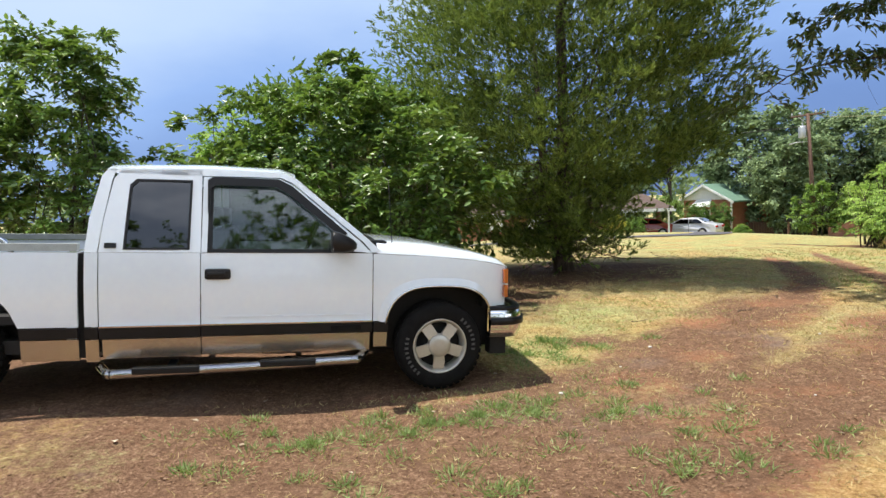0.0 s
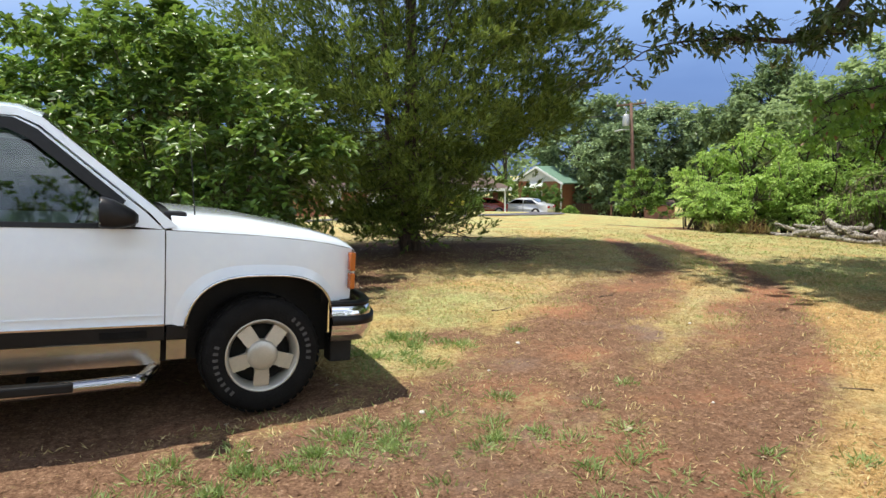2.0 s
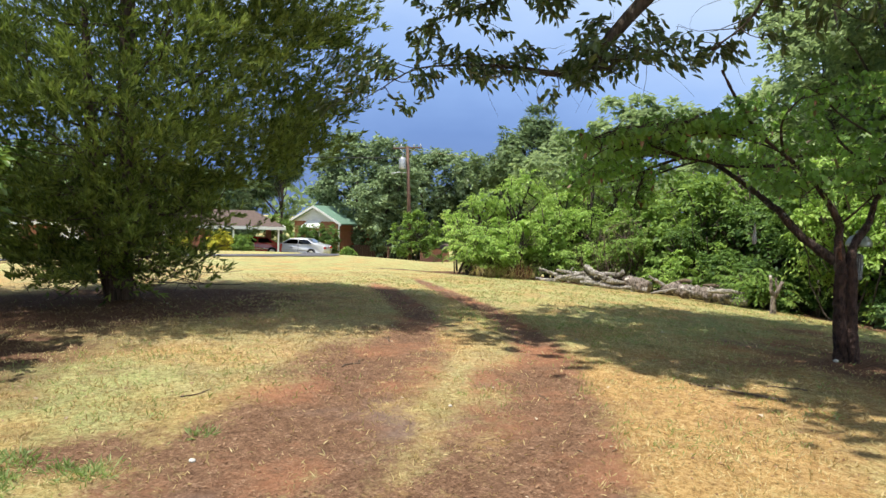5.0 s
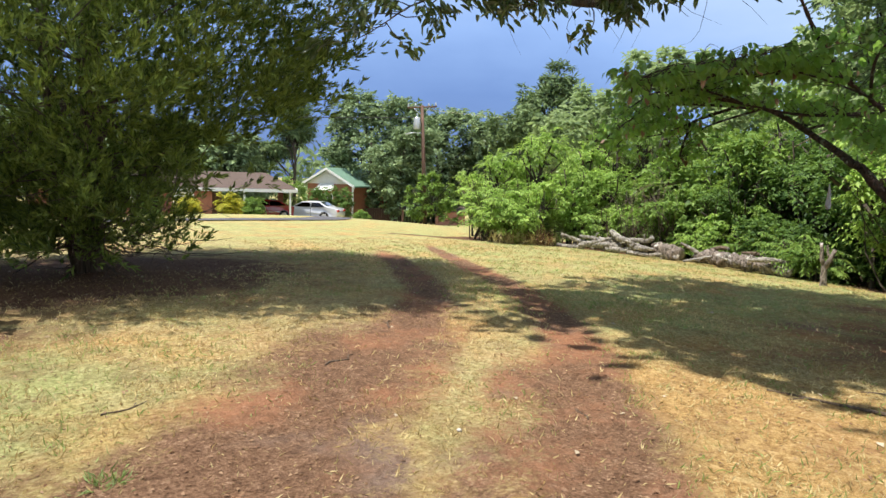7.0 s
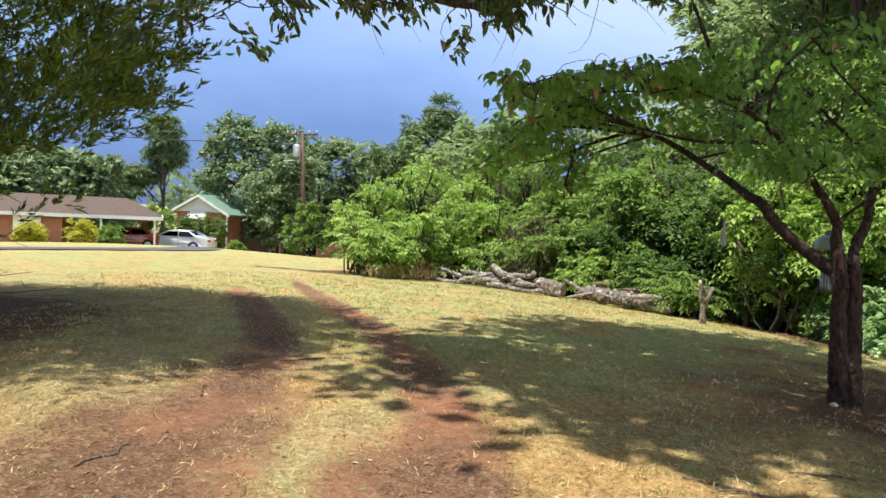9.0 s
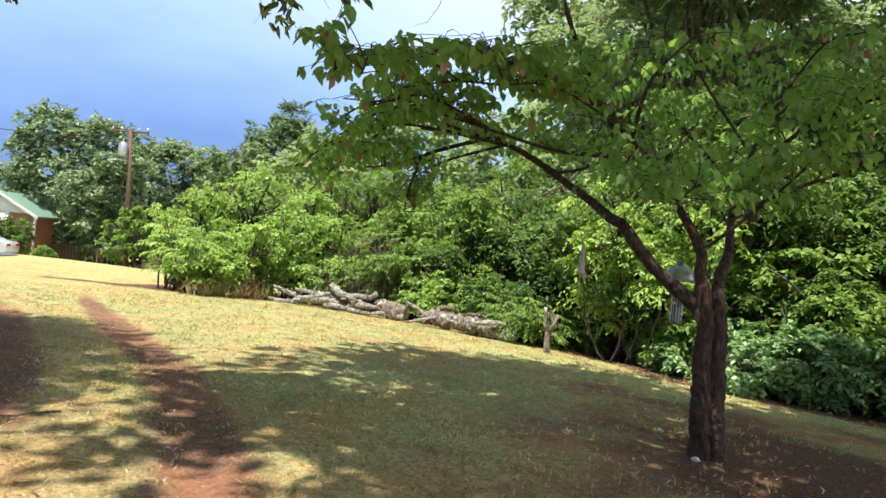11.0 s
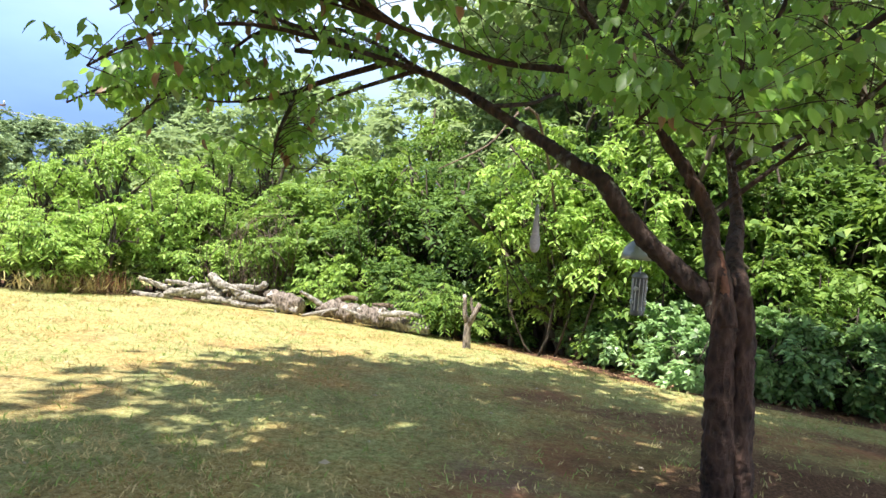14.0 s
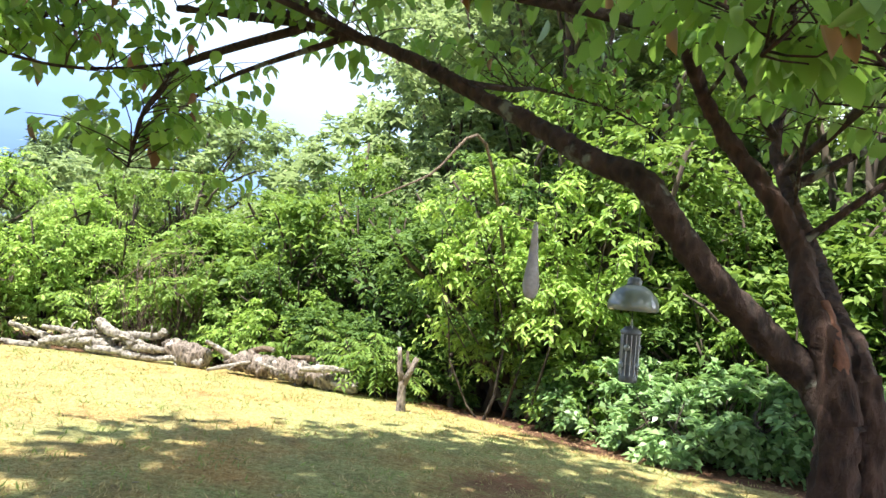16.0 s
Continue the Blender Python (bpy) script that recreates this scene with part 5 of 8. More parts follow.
# -- distant trees
def far_tree(name, x, y, blobs, mat, label, clusters, per, spread, L, W, seed, trunk_r=0.3, H=8):
    rng = np.random.default_rng(seed)
    px, py, pz = gp(x, y)
    t = thing(name, pose(px, py, pz), label, "tree", "distant trees")
    arr = [tube_arrays([(0, 0, -0.3), (0, 0, 1.5), (0.1, 0, H * 0.5), (0.1, 0.1, H * 0.92)], [trunk_r, trunk_r * 0.8, trunk_r * 0.5, 0.03], 8, 0.05, rng)]
    for b in blobs:
        for q in range(4):
            e = np.array(b[:3]) + unit(rng.normal(size=3)) * np.array(b[3:6]) * 0.7
            arr.append(limb((0.05, 0, max(0.8, e[2] * 0.55)), e, trunk_r * 0.35, 0.03, rng))
    part("trunk", np_mesh("trunk", *joined(arr), True), M["bark_dark"], t)
    part("crown", np_mesh("crown", *bough_arrays(blobs, clusters // 4, 6, max(6, per // 2), spread * 2.1, L * 1.22, W * 1.32, rng, 0.62, 0.15, 0.35, 0.15)), M[mat], t)


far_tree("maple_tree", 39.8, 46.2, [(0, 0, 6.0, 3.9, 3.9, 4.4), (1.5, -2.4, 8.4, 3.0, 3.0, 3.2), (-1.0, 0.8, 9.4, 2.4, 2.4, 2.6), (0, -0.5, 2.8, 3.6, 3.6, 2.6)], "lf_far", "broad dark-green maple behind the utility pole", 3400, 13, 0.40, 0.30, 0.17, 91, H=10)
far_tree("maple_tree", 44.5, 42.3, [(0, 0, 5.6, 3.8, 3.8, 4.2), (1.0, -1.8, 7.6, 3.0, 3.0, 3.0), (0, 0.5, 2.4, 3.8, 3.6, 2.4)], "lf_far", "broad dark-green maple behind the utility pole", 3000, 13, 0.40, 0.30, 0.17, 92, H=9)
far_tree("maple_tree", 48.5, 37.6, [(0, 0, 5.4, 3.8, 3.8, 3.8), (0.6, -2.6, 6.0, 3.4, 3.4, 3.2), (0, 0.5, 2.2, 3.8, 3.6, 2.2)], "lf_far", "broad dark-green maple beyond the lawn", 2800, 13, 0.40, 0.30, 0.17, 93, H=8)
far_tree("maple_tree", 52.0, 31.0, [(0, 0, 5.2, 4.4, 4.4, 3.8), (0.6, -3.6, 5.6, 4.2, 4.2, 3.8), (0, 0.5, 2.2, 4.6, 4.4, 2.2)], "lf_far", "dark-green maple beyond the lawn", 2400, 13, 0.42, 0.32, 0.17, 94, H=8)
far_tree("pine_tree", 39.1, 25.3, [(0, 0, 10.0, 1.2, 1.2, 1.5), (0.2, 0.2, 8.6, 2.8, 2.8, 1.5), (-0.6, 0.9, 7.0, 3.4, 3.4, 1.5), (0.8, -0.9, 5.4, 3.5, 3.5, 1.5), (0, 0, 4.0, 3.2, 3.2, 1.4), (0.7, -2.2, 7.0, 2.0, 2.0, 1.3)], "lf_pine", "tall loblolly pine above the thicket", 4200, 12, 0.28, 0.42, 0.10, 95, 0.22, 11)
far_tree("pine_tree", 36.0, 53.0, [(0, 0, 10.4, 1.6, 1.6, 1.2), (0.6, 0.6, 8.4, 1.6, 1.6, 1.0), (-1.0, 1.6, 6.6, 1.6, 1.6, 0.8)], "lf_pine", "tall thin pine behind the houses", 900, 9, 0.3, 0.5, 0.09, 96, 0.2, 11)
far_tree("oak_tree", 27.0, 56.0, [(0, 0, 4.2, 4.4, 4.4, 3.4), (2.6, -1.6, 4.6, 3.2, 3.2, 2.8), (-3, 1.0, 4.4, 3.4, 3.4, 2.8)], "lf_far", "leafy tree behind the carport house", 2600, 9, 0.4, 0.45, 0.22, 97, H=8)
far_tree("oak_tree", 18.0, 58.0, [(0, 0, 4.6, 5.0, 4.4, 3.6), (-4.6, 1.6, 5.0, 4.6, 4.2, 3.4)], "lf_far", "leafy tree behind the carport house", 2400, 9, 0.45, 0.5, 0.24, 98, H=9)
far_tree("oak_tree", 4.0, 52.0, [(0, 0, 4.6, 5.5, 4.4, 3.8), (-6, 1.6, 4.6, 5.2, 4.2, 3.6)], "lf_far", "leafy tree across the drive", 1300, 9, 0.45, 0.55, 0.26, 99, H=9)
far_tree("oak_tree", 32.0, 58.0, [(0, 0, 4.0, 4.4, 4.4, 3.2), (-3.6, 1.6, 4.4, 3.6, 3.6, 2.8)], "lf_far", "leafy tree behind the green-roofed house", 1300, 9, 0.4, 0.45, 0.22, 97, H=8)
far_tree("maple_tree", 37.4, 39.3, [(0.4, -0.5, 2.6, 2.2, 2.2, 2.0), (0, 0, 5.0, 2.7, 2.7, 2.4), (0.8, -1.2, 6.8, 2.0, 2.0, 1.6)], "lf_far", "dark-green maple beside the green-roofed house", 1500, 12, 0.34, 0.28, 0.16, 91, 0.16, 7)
far_tree("sapling", 32.2, 30.0, [(-0.6, 0.5, 1.3, 0.9, 0.9, 0.8), (0.6, -0.4, 1.7, 0.8, 0.8, 0.9), (0.0, 0.1, 2.8, 0.7, 0.7, 0.7), (-0.7, 0.7, 2.3, 0.5, 0.5, 0.5), (0.9, -0.8, 0.8, 0.8, 0.8, 0.6), (0.9, -0.7, 2.5, 0.4, 0.4, 0.4)], "lf_mid", "leafy sapling beside the utility pole", 400, 9, 0.16, 0.20, 0.09, 100, 0.05, 2.6)
far_tree("pine_tree", 19.9, -0.1, [(0, 0, 12.0, 1.6, 1.6, 1.2), (0.4, 0.5, 10.2, 2.0, 2.0, 1.0), (-0.5, -0.8, 8.8, 1.9, 1.9, 0.8)], "lf_pine", "tall pine with a bare tan trunk in the wood", 1500, 12, 0.24, 0.26, 0.05, 121, 0.13, 13)
for k, (x, y) in enumerate(((24.8, -3.6), (25.6, 0.9), (22.6, -7.2), (20.2, -10.4))):
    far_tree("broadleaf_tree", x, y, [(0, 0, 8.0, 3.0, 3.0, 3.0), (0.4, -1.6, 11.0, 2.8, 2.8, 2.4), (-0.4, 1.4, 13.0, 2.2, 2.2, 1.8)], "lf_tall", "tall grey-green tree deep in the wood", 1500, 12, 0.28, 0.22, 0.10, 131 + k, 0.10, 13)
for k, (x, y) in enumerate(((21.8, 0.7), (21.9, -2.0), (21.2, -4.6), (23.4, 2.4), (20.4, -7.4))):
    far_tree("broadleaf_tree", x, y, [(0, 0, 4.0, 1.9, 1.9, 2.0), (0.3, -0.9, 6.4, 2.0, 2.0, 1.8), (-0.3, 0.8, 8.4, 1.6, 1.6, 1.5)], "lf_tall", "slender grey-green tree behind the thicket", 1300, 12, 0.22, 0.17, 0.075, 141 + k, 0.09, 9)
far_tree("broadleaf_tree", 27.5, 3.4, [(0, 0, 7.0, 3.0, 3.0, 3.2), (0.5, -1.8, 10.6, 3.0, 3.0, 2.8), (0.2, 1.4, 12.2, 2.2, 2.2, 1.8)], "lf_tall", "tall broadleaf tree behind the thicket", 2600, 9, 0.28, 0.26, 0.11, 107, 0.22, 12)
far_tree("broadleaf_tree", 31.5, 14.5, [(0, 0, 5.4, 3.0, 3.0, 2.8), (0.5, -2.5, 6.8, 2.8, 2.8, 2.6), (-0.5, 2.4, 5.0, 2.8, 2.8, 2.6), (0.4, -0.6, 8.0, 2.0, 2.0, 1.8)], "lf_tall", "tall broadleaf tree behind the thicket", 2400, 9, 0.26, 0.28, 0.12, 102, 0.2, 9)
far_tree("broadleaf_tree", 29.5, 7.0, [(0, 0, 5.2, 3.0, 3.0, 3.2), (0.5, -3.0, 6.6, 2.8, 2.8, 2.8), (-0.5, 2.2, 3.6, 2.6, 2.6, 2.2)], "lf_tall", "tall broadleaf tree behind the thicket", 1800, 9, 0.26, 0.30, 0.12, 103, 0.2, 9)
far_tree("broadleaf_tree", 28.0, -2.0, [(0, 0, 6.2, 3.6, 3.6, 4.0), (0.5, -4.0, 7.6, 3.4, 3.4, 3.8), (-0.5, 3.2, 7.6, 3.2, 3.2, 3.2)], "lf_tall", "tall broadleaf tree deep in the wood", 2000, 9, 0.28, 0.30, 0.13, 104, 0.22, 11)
for k, (x, y, sc) in enumerate(((-7.5, -17.0, 1.5), (-2.0, -18.0, 1.65), (4.5, -17.0, 1.4), (-14.0, -16.5, 1.4), (-22.0, -12.0, 1.2))):
    far_tree("shade_tree", x, y, [(0, 0, 3.6 * sc, 3.6 * sc, 3.0 * sc, 3.0 * sc), (1.8, 0, 5.2 * sc, 2.4 * sc, 2.2 * sc, 2.0 * sc), (-2.0, 0.3, 2.8 * sc, 2.6 * sc, 2.2 * sc, 2.2 * sc), (0.0, 0.4, 1.3 * sc, 3.4 * sc, 2.4 * sc, 1.3 * sc)], "lf_dark", "leafy shade tree mirrored in the pickup's windows", 2200, 16, 0.30, 0.145, 0.095, 110 + k, 0.25, 7)
# woods along the horizon
frng = np.random.default_rng(120)
fb = []
for a in np.linspace(-60, 200, 150):
    r = frng.uniform(78, 96)
    h = frng.uniform(2.6, 4.6)
    fb.append((5 + r * np.cos(radians(a)), 5 + r * np.sin(radians(a)), -1.5 + h * 0.8, 4.2, 4.2, h))
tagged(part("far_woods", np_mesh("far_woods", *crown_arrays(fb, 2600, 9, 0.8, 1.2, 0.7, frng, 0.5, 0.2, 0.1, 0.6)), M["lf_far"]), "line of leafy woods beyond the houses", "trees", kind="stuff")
far_tree("broadleaf_tree", 25.0, -10.0, [(0, 0, 6.2, 3.8, 3.8, 4.4), (0.5, 3.6, 7.6, 3.4, 3.4, 3.8), (-2.5, -3.2, 6.6, 3.6, 3.6, 3.8)], "lf_tall", "tall broadleaf tree deep in the wood", 1700, 9, 0.3, 0.32, 0.14, 105, 0.22, 11)

# ---- the pickup ----
TW = 1.95                                            # body width


def side_y(x, z):
    """How far the body side lies inwards at a place along it and a height."""
    y = np.where(z < 1.15, 0.040 * ((z - 0.84) / 0.45) ** 2, 0.019 + (z - 1.15) * 0.27)
    return y + np.where(x > 0.0, 0.13 * np.clip(x / 0.62, 0, 2) ** 2.6, 0.0)


def shell(P, thick, far):
    """A curved sheet with thickness from a grid of points (rows, columns, 3) on the near side; far mirrors it."""
    P = np.asarray(P, float)
    Q = P + np.array([0, thick, 0])
    r, c = P.shape[:2]
    V = np.concatenate([P.reshape(-1, 3), Q.reshape(-1, 3)])
    i, j = np.meshgrid(np.arange(r - 1), np.arange(c - 1), indexing="ij")
    a = (i * c + j).ravel()
    F = [np.stack([a, a + 1, a + c + 1, a + c], -1), np.stack([a, a + c, a + c + 1, a + 1], -1) + r * c]
    ring = np.concatenate([np.arange(c), (np.arange(1, r)) * c + c - 1, (r - 1) * c + np.arange(c - 2, -1, -1), np.arange(r - 2, 0, -1) * c])
    nx_ = np.roll(ring, -1)
    F.append(np.stack([ring, ring + r * c, nx_ + r * c, nx_], -1))
    if far:
        V = V * np.array([1, -1, 1]) + np.array([0, TW, 0])
    bm = bmesh.new()
    vs = [bm.verts.new(v) for v in V]
    for f in np.vstack(F[:2]):
        bm.faces.new([vs[q] for q in f]).smooth = True
    rim = {int(q): bm.verts.new(V[int(q)]) for f in F[2] for q in f}
    for f in F[2]:
        bm.faces.new([rim[int(q)] for q in f])
    return bm


def panel(xs, zb, zt, rows, far, thick=0.025, proud=0.0):
    xs = np.asarray(xs, float)
    B, T = np.broadcast_to(zb, xs.shape), np.broadcast_to(zt, xs.shape)
    t = np.linspace(0, 1, rows)[:, None]
    Z = B + (T - B) * t
    X = np.broadcast_to(xs, Z.shape)
    return shell(np.stack([X, side_y(X, Z) - proud, Z], -1), thick, far)


def ribbon(A, B, far, n=6, thick=0.025, proud=0.0, m=3):
    """A strip of the body side between two lines of (x, z)."""
    A, B = np.asarray(A, float), np.asarray(B, float)

    def dense(L):
        s = np.concatenate([[0], np.cumsum(np.hypot(*np.diff(L, axis=0).T))])
        k = np.linspace(0, s[-1], n * (len(L) - 1) + 1)
        return np.column_stack([np.interp(k, s, L[:, 0]), np.interp(k, s, L[:, 1])])

    def same(L):
        return np.concatenate([np.linspace(L[q], L[q + 1], n, endpoint=False) for q in range(len(L) - 1)] + [L[-1:]])
    a, b = same(A), same(B)
    t = np.linspace(0, 1, m)[:, None, None]
    XZ = a + (b - a) * t
    X, Z = XZ[..., 0], XZ[..., 1]
    return shell(np.stack([X, side_y(X, Z) - proud, Z], -1), thick, far)


def mirror_head(x0, x1, y0, y1, z0, z1):
    """A rounded housing that is tall at the glass and tapers towards the front."""
    bm = bmesh.new()
    rows = []
    for f, h, w in ((0.0, 0.90, 0.95), (0.08, 1.0, 1.0), (0.35, 0.94, 0.98), (0.65, 0.72, 0.85), (0.88, 0.48, 0.62), (1.0, 0.26, 0.34)):
        x = x0 + (x1 - x0) * f
        zc, yc = z0 + (z1 - z0) * (0.5 - 0.18 * f), (y0 + y1) / 2
        ring = []
        for k in range(16):
            a = 2 * math.pi * k / 16
            c, q = math.cos(a), math.sin(a)
            ring.append(bm.verts.new((x, yc + (y1 - y0) / 2 * w * math.copysign(abs(c) ** 0.6, c), zc + (z1 - z0) / 2 * h * math.copysign(abs(q) ** 0.6, q))))
        rows.append(ring)
    for a, b in zip(rows[:-1], rows[1:]):
        for k in range(16):
            bm.faces.new((a[k], a[(k + 1) % 16], b[(k + 1) % 16], b[k]))
    bm.faces.new(rows[0][::-1])
    bm.faces.new(rows[-1])
    bmesh.ops.recalc_face_normals(bm, faces=bm.faces[:])
    return bm


def pickup():
    T = thing("pickup_truck", Matrix.Translation((0, 0, 0.38)) @ Matrix.Rotation(radians(3.5), 4, "Y") @ Matrix.Translation((0, 0, -0.38)),
              "white extended-cab pickup truck with pewter lower panels", "pickup truck")
    Wt, Pw, Ch, Bk = M["white"], M["pewter"], M["chrome"], M["black"]
    ARCH, RARCH = (0.0, 0.425, 0.468), (-3.60, 0.42, 0.47)

    def arch_bottom(xs, low, arc):
        cx, cz, r = arc
        dx = np.abs(xs - cx)
        return np.where(dx < r, np.maximum(low, cz + r * 0.98 * np.maximum(1 - (dx / r) ** 2.9, 0) ** (1 / 2.9)), low)

    for far in (False, True):
        # bed side
        xs = np.unique(np.concatenate([np.linspace(-4.75, -2.735, 18), np.linspace(-4.07, -3.13, 21)]))
        bed = part("bed_side", panel(xs, np.maximum(arch_bottom(xs, 0.60, RARCH), 0.60), 1.15, 9, far), Wt, T)
        part("bed_rail", panel(np.linspace(-4.75, -2.74, 4), 1.16, 1.212, 2, far, 0.07, 0.0), M["rail"], bed, "grey plastic bed rail cap")
        for x0, x1 in ((-4.75, -4.08), (-3.12, -2.735)):
            part("lower_panel", panel(np.linspace(x0, x1, 3), 0.345, 0.505, 4, far), Pw, bed, "pewter lower paint")
            part("moulding", panel(np.linspace(x0, x1, 3), 0.515, 0.592, 3, far, 0.03, 0.016), Bk, bed, "black rub strip")
        # cab rear corner
        cor = part("cab_corner", panel(np.linspace(-2.69, -2.60, 3), 0.60, 1.15, 8, far), Wt, T)
        part("lower_panel", panel(np.linspace(-2.69, -2.60, 3), 0.33, 0.50, 3, far), Pw, cor)
        part("moulding", panel(np.linspace(-2.69, -2.60, 3), 0.508, 0.592, 3, far, 0.03, 0.016), Bk, cor)
        part("rear_pillar", ribbon([(-2.69, 1.152), (-2.67, 1.40), (-2.60, 1.72), (-2.56, 1.775)], [(-2.605, 1.152), (-2.575, 1.40), (-2.525, 1.70), (-2.50, 1.775)], far, 4), Wt, T)
        # quarter panel with the tinted window
        q = part("quarter_panel", panel(np.linspace(-2.592, -1.885, 8), 0.60, 1.15, 9, far), Wt, T)
        part("lower_panel", panel(np.linspace(-2.575, -1.885, 4), 0.352, 0.50, 4, far), Pw, q, "pewter lower paint")
        part("moulding", panel(np.linspace(-2.592, -1.885, 4), 0.508, 0.592, 3, far, 0.03, 0.016), Bk, q, "black rub strip with a bright upper edge")
        part("bright_strip", panel(np.linspace(-2.592, -1.885, 4), 0.594, 0.604, 2, far, 0.03, 0.018), Ch, q)
        out = [(-2.595, 1.152), (-2.57, 1.40), (-2.515, 1.70), (-2.46, 1.772), (-1.885, 1.785), (-1.882, 1.152), (-2.595, 1.152)]
        win = [(-2.43, 1.172), (-2.415, 1.45), (-2.40, 1.66), (-2.355, 1.705), (-1.952, 1.705), (-1.962, 1.172), (-2.43, 1.172)]
        part("window_surround", ribbon(out, win, far, 3), Wt, q)
        X = np.linspace(0, 1, 7)[None, :]
        tt = np.linspace(0, 1, 8)[:, None]
        Z = 1.168 + 0.545 * tt + 0 * X
        Xx = (-2.435 + 0.035 * tt) + (0.475 + (-0.025) * tt) * X
        g = part("side_window", shell(np.stack([Xx, side_y(Xx, Z) + 0.006, Z], -1), 0.006, far), M["tint"], q, "dark tinted side glass")
        g.visible_shadow = False
        part("window_seal", ribbon(win, [(a + (0.018 if a < -2.2 else -0.018), b + (0.016 if b < 1.4 else -0.016)) for a, b in win], far, 3, 0.012, 0.004), Bk, q)
        part("emblem", panel([-2.555, -2.475], 1.185, 1.222, 2, far, 0.02, 0.012), Bk, q, "small black badge")
        # front door
        d = part("door", panel(np.linspace(-1.878, -0.568, 12), 0.60, 1.15, 10, far), Wt, T)
        part("lower_panel", panel(np.linspace(-1.878, -0.585, 6), 0.362, 0.505, 4, far), Pw, d, "pewter lower paint")
        part("moulding", panel(np.linspace(-1.878, -0.568, 6), 0.513, 0.595, 3, far, 0.03, 0.016), Bk, d, "black rub strip")
        part("bright_strip", panel(np.linspace(-1.878, -0.568, 4), 0.597, 0.607, 2, far, 0.03, 0.018), Ch, d)
        part("crease", panel(np.linspace(-1.868, -0.572, 4), 0.652, 0.660, 2, far, 0.02, 0.004), Wt, d, "pressed body line")
        part("emblem", panel([-0.90, -0.66], 0.532, 0.572, 2, far, 0.02, 0.026), M["rubber"], d, "bar of worn lettering")
        outer = [(-1.877, 1.152), (-1.874, 1.735), (-1.30, 1.735), (-1.20, 1.69), (-0.66, 1.24), (-0.575, 1.152)]
        inner = [(-1.812, 1.165), (-1.808, 1.692), (-1.325, 1.688), (-1.23, 1.642), (-0.77, 1.25), (-0.73, 1.165)]
        part("window_frame", ribbon(outer, inner, far, 5), Wt, d)
        vis_o = [(-1.835, 1.45), (-1.84, 1.71), (-1.80, 1.735), (-1.31, 1.730), (-1.20, 1.676), (-0.77, 1.31)]
        vis_i = [(-1.82, 1.45), (-1.815, 1.645), (-1.77, 1.672), (-1.335, 1.668), (-1.24, 1.622), (-0.80, 1.262)]
        part("vent_visor", ribbon(vis_o, vis_i, far, 5, 0.02, 0.035), Bk, d, "smoked plastic rain visor")
        part("window_seal", ribbon([(-1.835, 1.152), (-0.74, 1.152)], [(-1.835, 1.180), (-0.76, 1.180)], far, 4, 0.02, 0.008), Bk, d)
        part("window_seal", ribbon([(-1.835, 1.16), (-1.83, 1.66)], [(-1.80, 1.16), (-1.797, 1.66)], far, 4, 0.02, 0.006), Bk, d)
        tt = np.linspace(0, 1, 8)[:, None]
        Z = 1.165 + 0.527 * tt + 0 * X
        x1 = -0.73 - 0.595 * tt ** 1.1
        Xx = -1.812 + (x1 + 1.812) * X
        g = part("side_window", shell(np.stack([Xx, side_y(Xx, Z) + 0.012, Z], -1), 0.006, far), M["glass"], d, "clear door glass reflecting trees")
        g.visible_shadow = False
        yy = (lambda a, b: (a, b)) if not far else (lambda a, b: (TW - b, TW - a))
        y0, y1 = yy(-0.022, 0.03)
        hb = part("door_handle", box(-1.852, -1.662, y0, y1, 0.947, 1.030, 0.02), Bk, d, "black pull handle")
        y0, y1 = yy(-0.03, 0.0)
        part("pull", box(-1.835, -1.70, y0, y1, 0.972, 1.008, 0.012), Bk, hb)
        y0, y1 = yy(-0.235, -0.03)
        mr = part("wing_mirror", mirror_head(-0.905, -0.715, y0, y1, 1.165, 1.335), Bk, d, "black wing mirror", True)
        y0, y1 = yy(-0.06, 0.05)
        part("mirror_arm", box(-0.80, -0.72, y0, y1, 1.165, 1.25, 0.02), Bk, mr)
        y0, y1 = yy(-0.225, -0.045)
        part("mirror_glass", box(-0.902, -0.893, y0, y1, 1.19, 1.31, 0.004, 1), Ch, mr)
        # A-pillar and roof side
        part("roof_rail", ribbon([(-2.56, 1.778), (-1.86, 1.800), (-1.30, 1.785), (-1.18, 1.745), (-0.60, 1.262), (-0.50, 1.17)], [(-2.50, 1.745), (-1.86, 1.742), (-1.29, 1.742), (-1.19, 1.698), (-0.64, 1.238), (-0.568, 1.155)], far, 5), Wt, T)
        # fender
        xs = np.unique(np.concatenate([np.linspace(-0.561, 0.60, 16), np.linspace(-0.465, 0.465, 61)]))
        zt = np.interp(xs, [-0.56, 0.0, 0.35, 0.60], [1.146, 1.120, 1.085, 1.035])
        fd = part("fender", panel(xs, np.where(xs < -0.44, 0.60, np.maximum(arch_bottom(xs, 0.66, ARCH), np.where(xs > 0.43, 0.70, 0.60))), zt, 9, far), Wt, T)
        part("lower_panel", panel(np.linspace(-0.553, -0.445, 3), 0.385, 0.505, 3, far), Pw, fd)
        part("moulding", panel(np.linspace(-0.555, -0.44, 3), 0.515, 0.592, 3, far, 0.03, 0.016), Bk, fd)
        an = np.linspace(radians(12), radians(168), 25)
        ca, sa = np.sign(np.cos(an)) * np.abs(np.cos(an)) ** 0.69, np.sin(an) ** 0.69
        ring = np.column_stack([ARCH[2] * ca, np.zeros(25), ARCH[1] + ARCH[2] * 0.98 * sa])
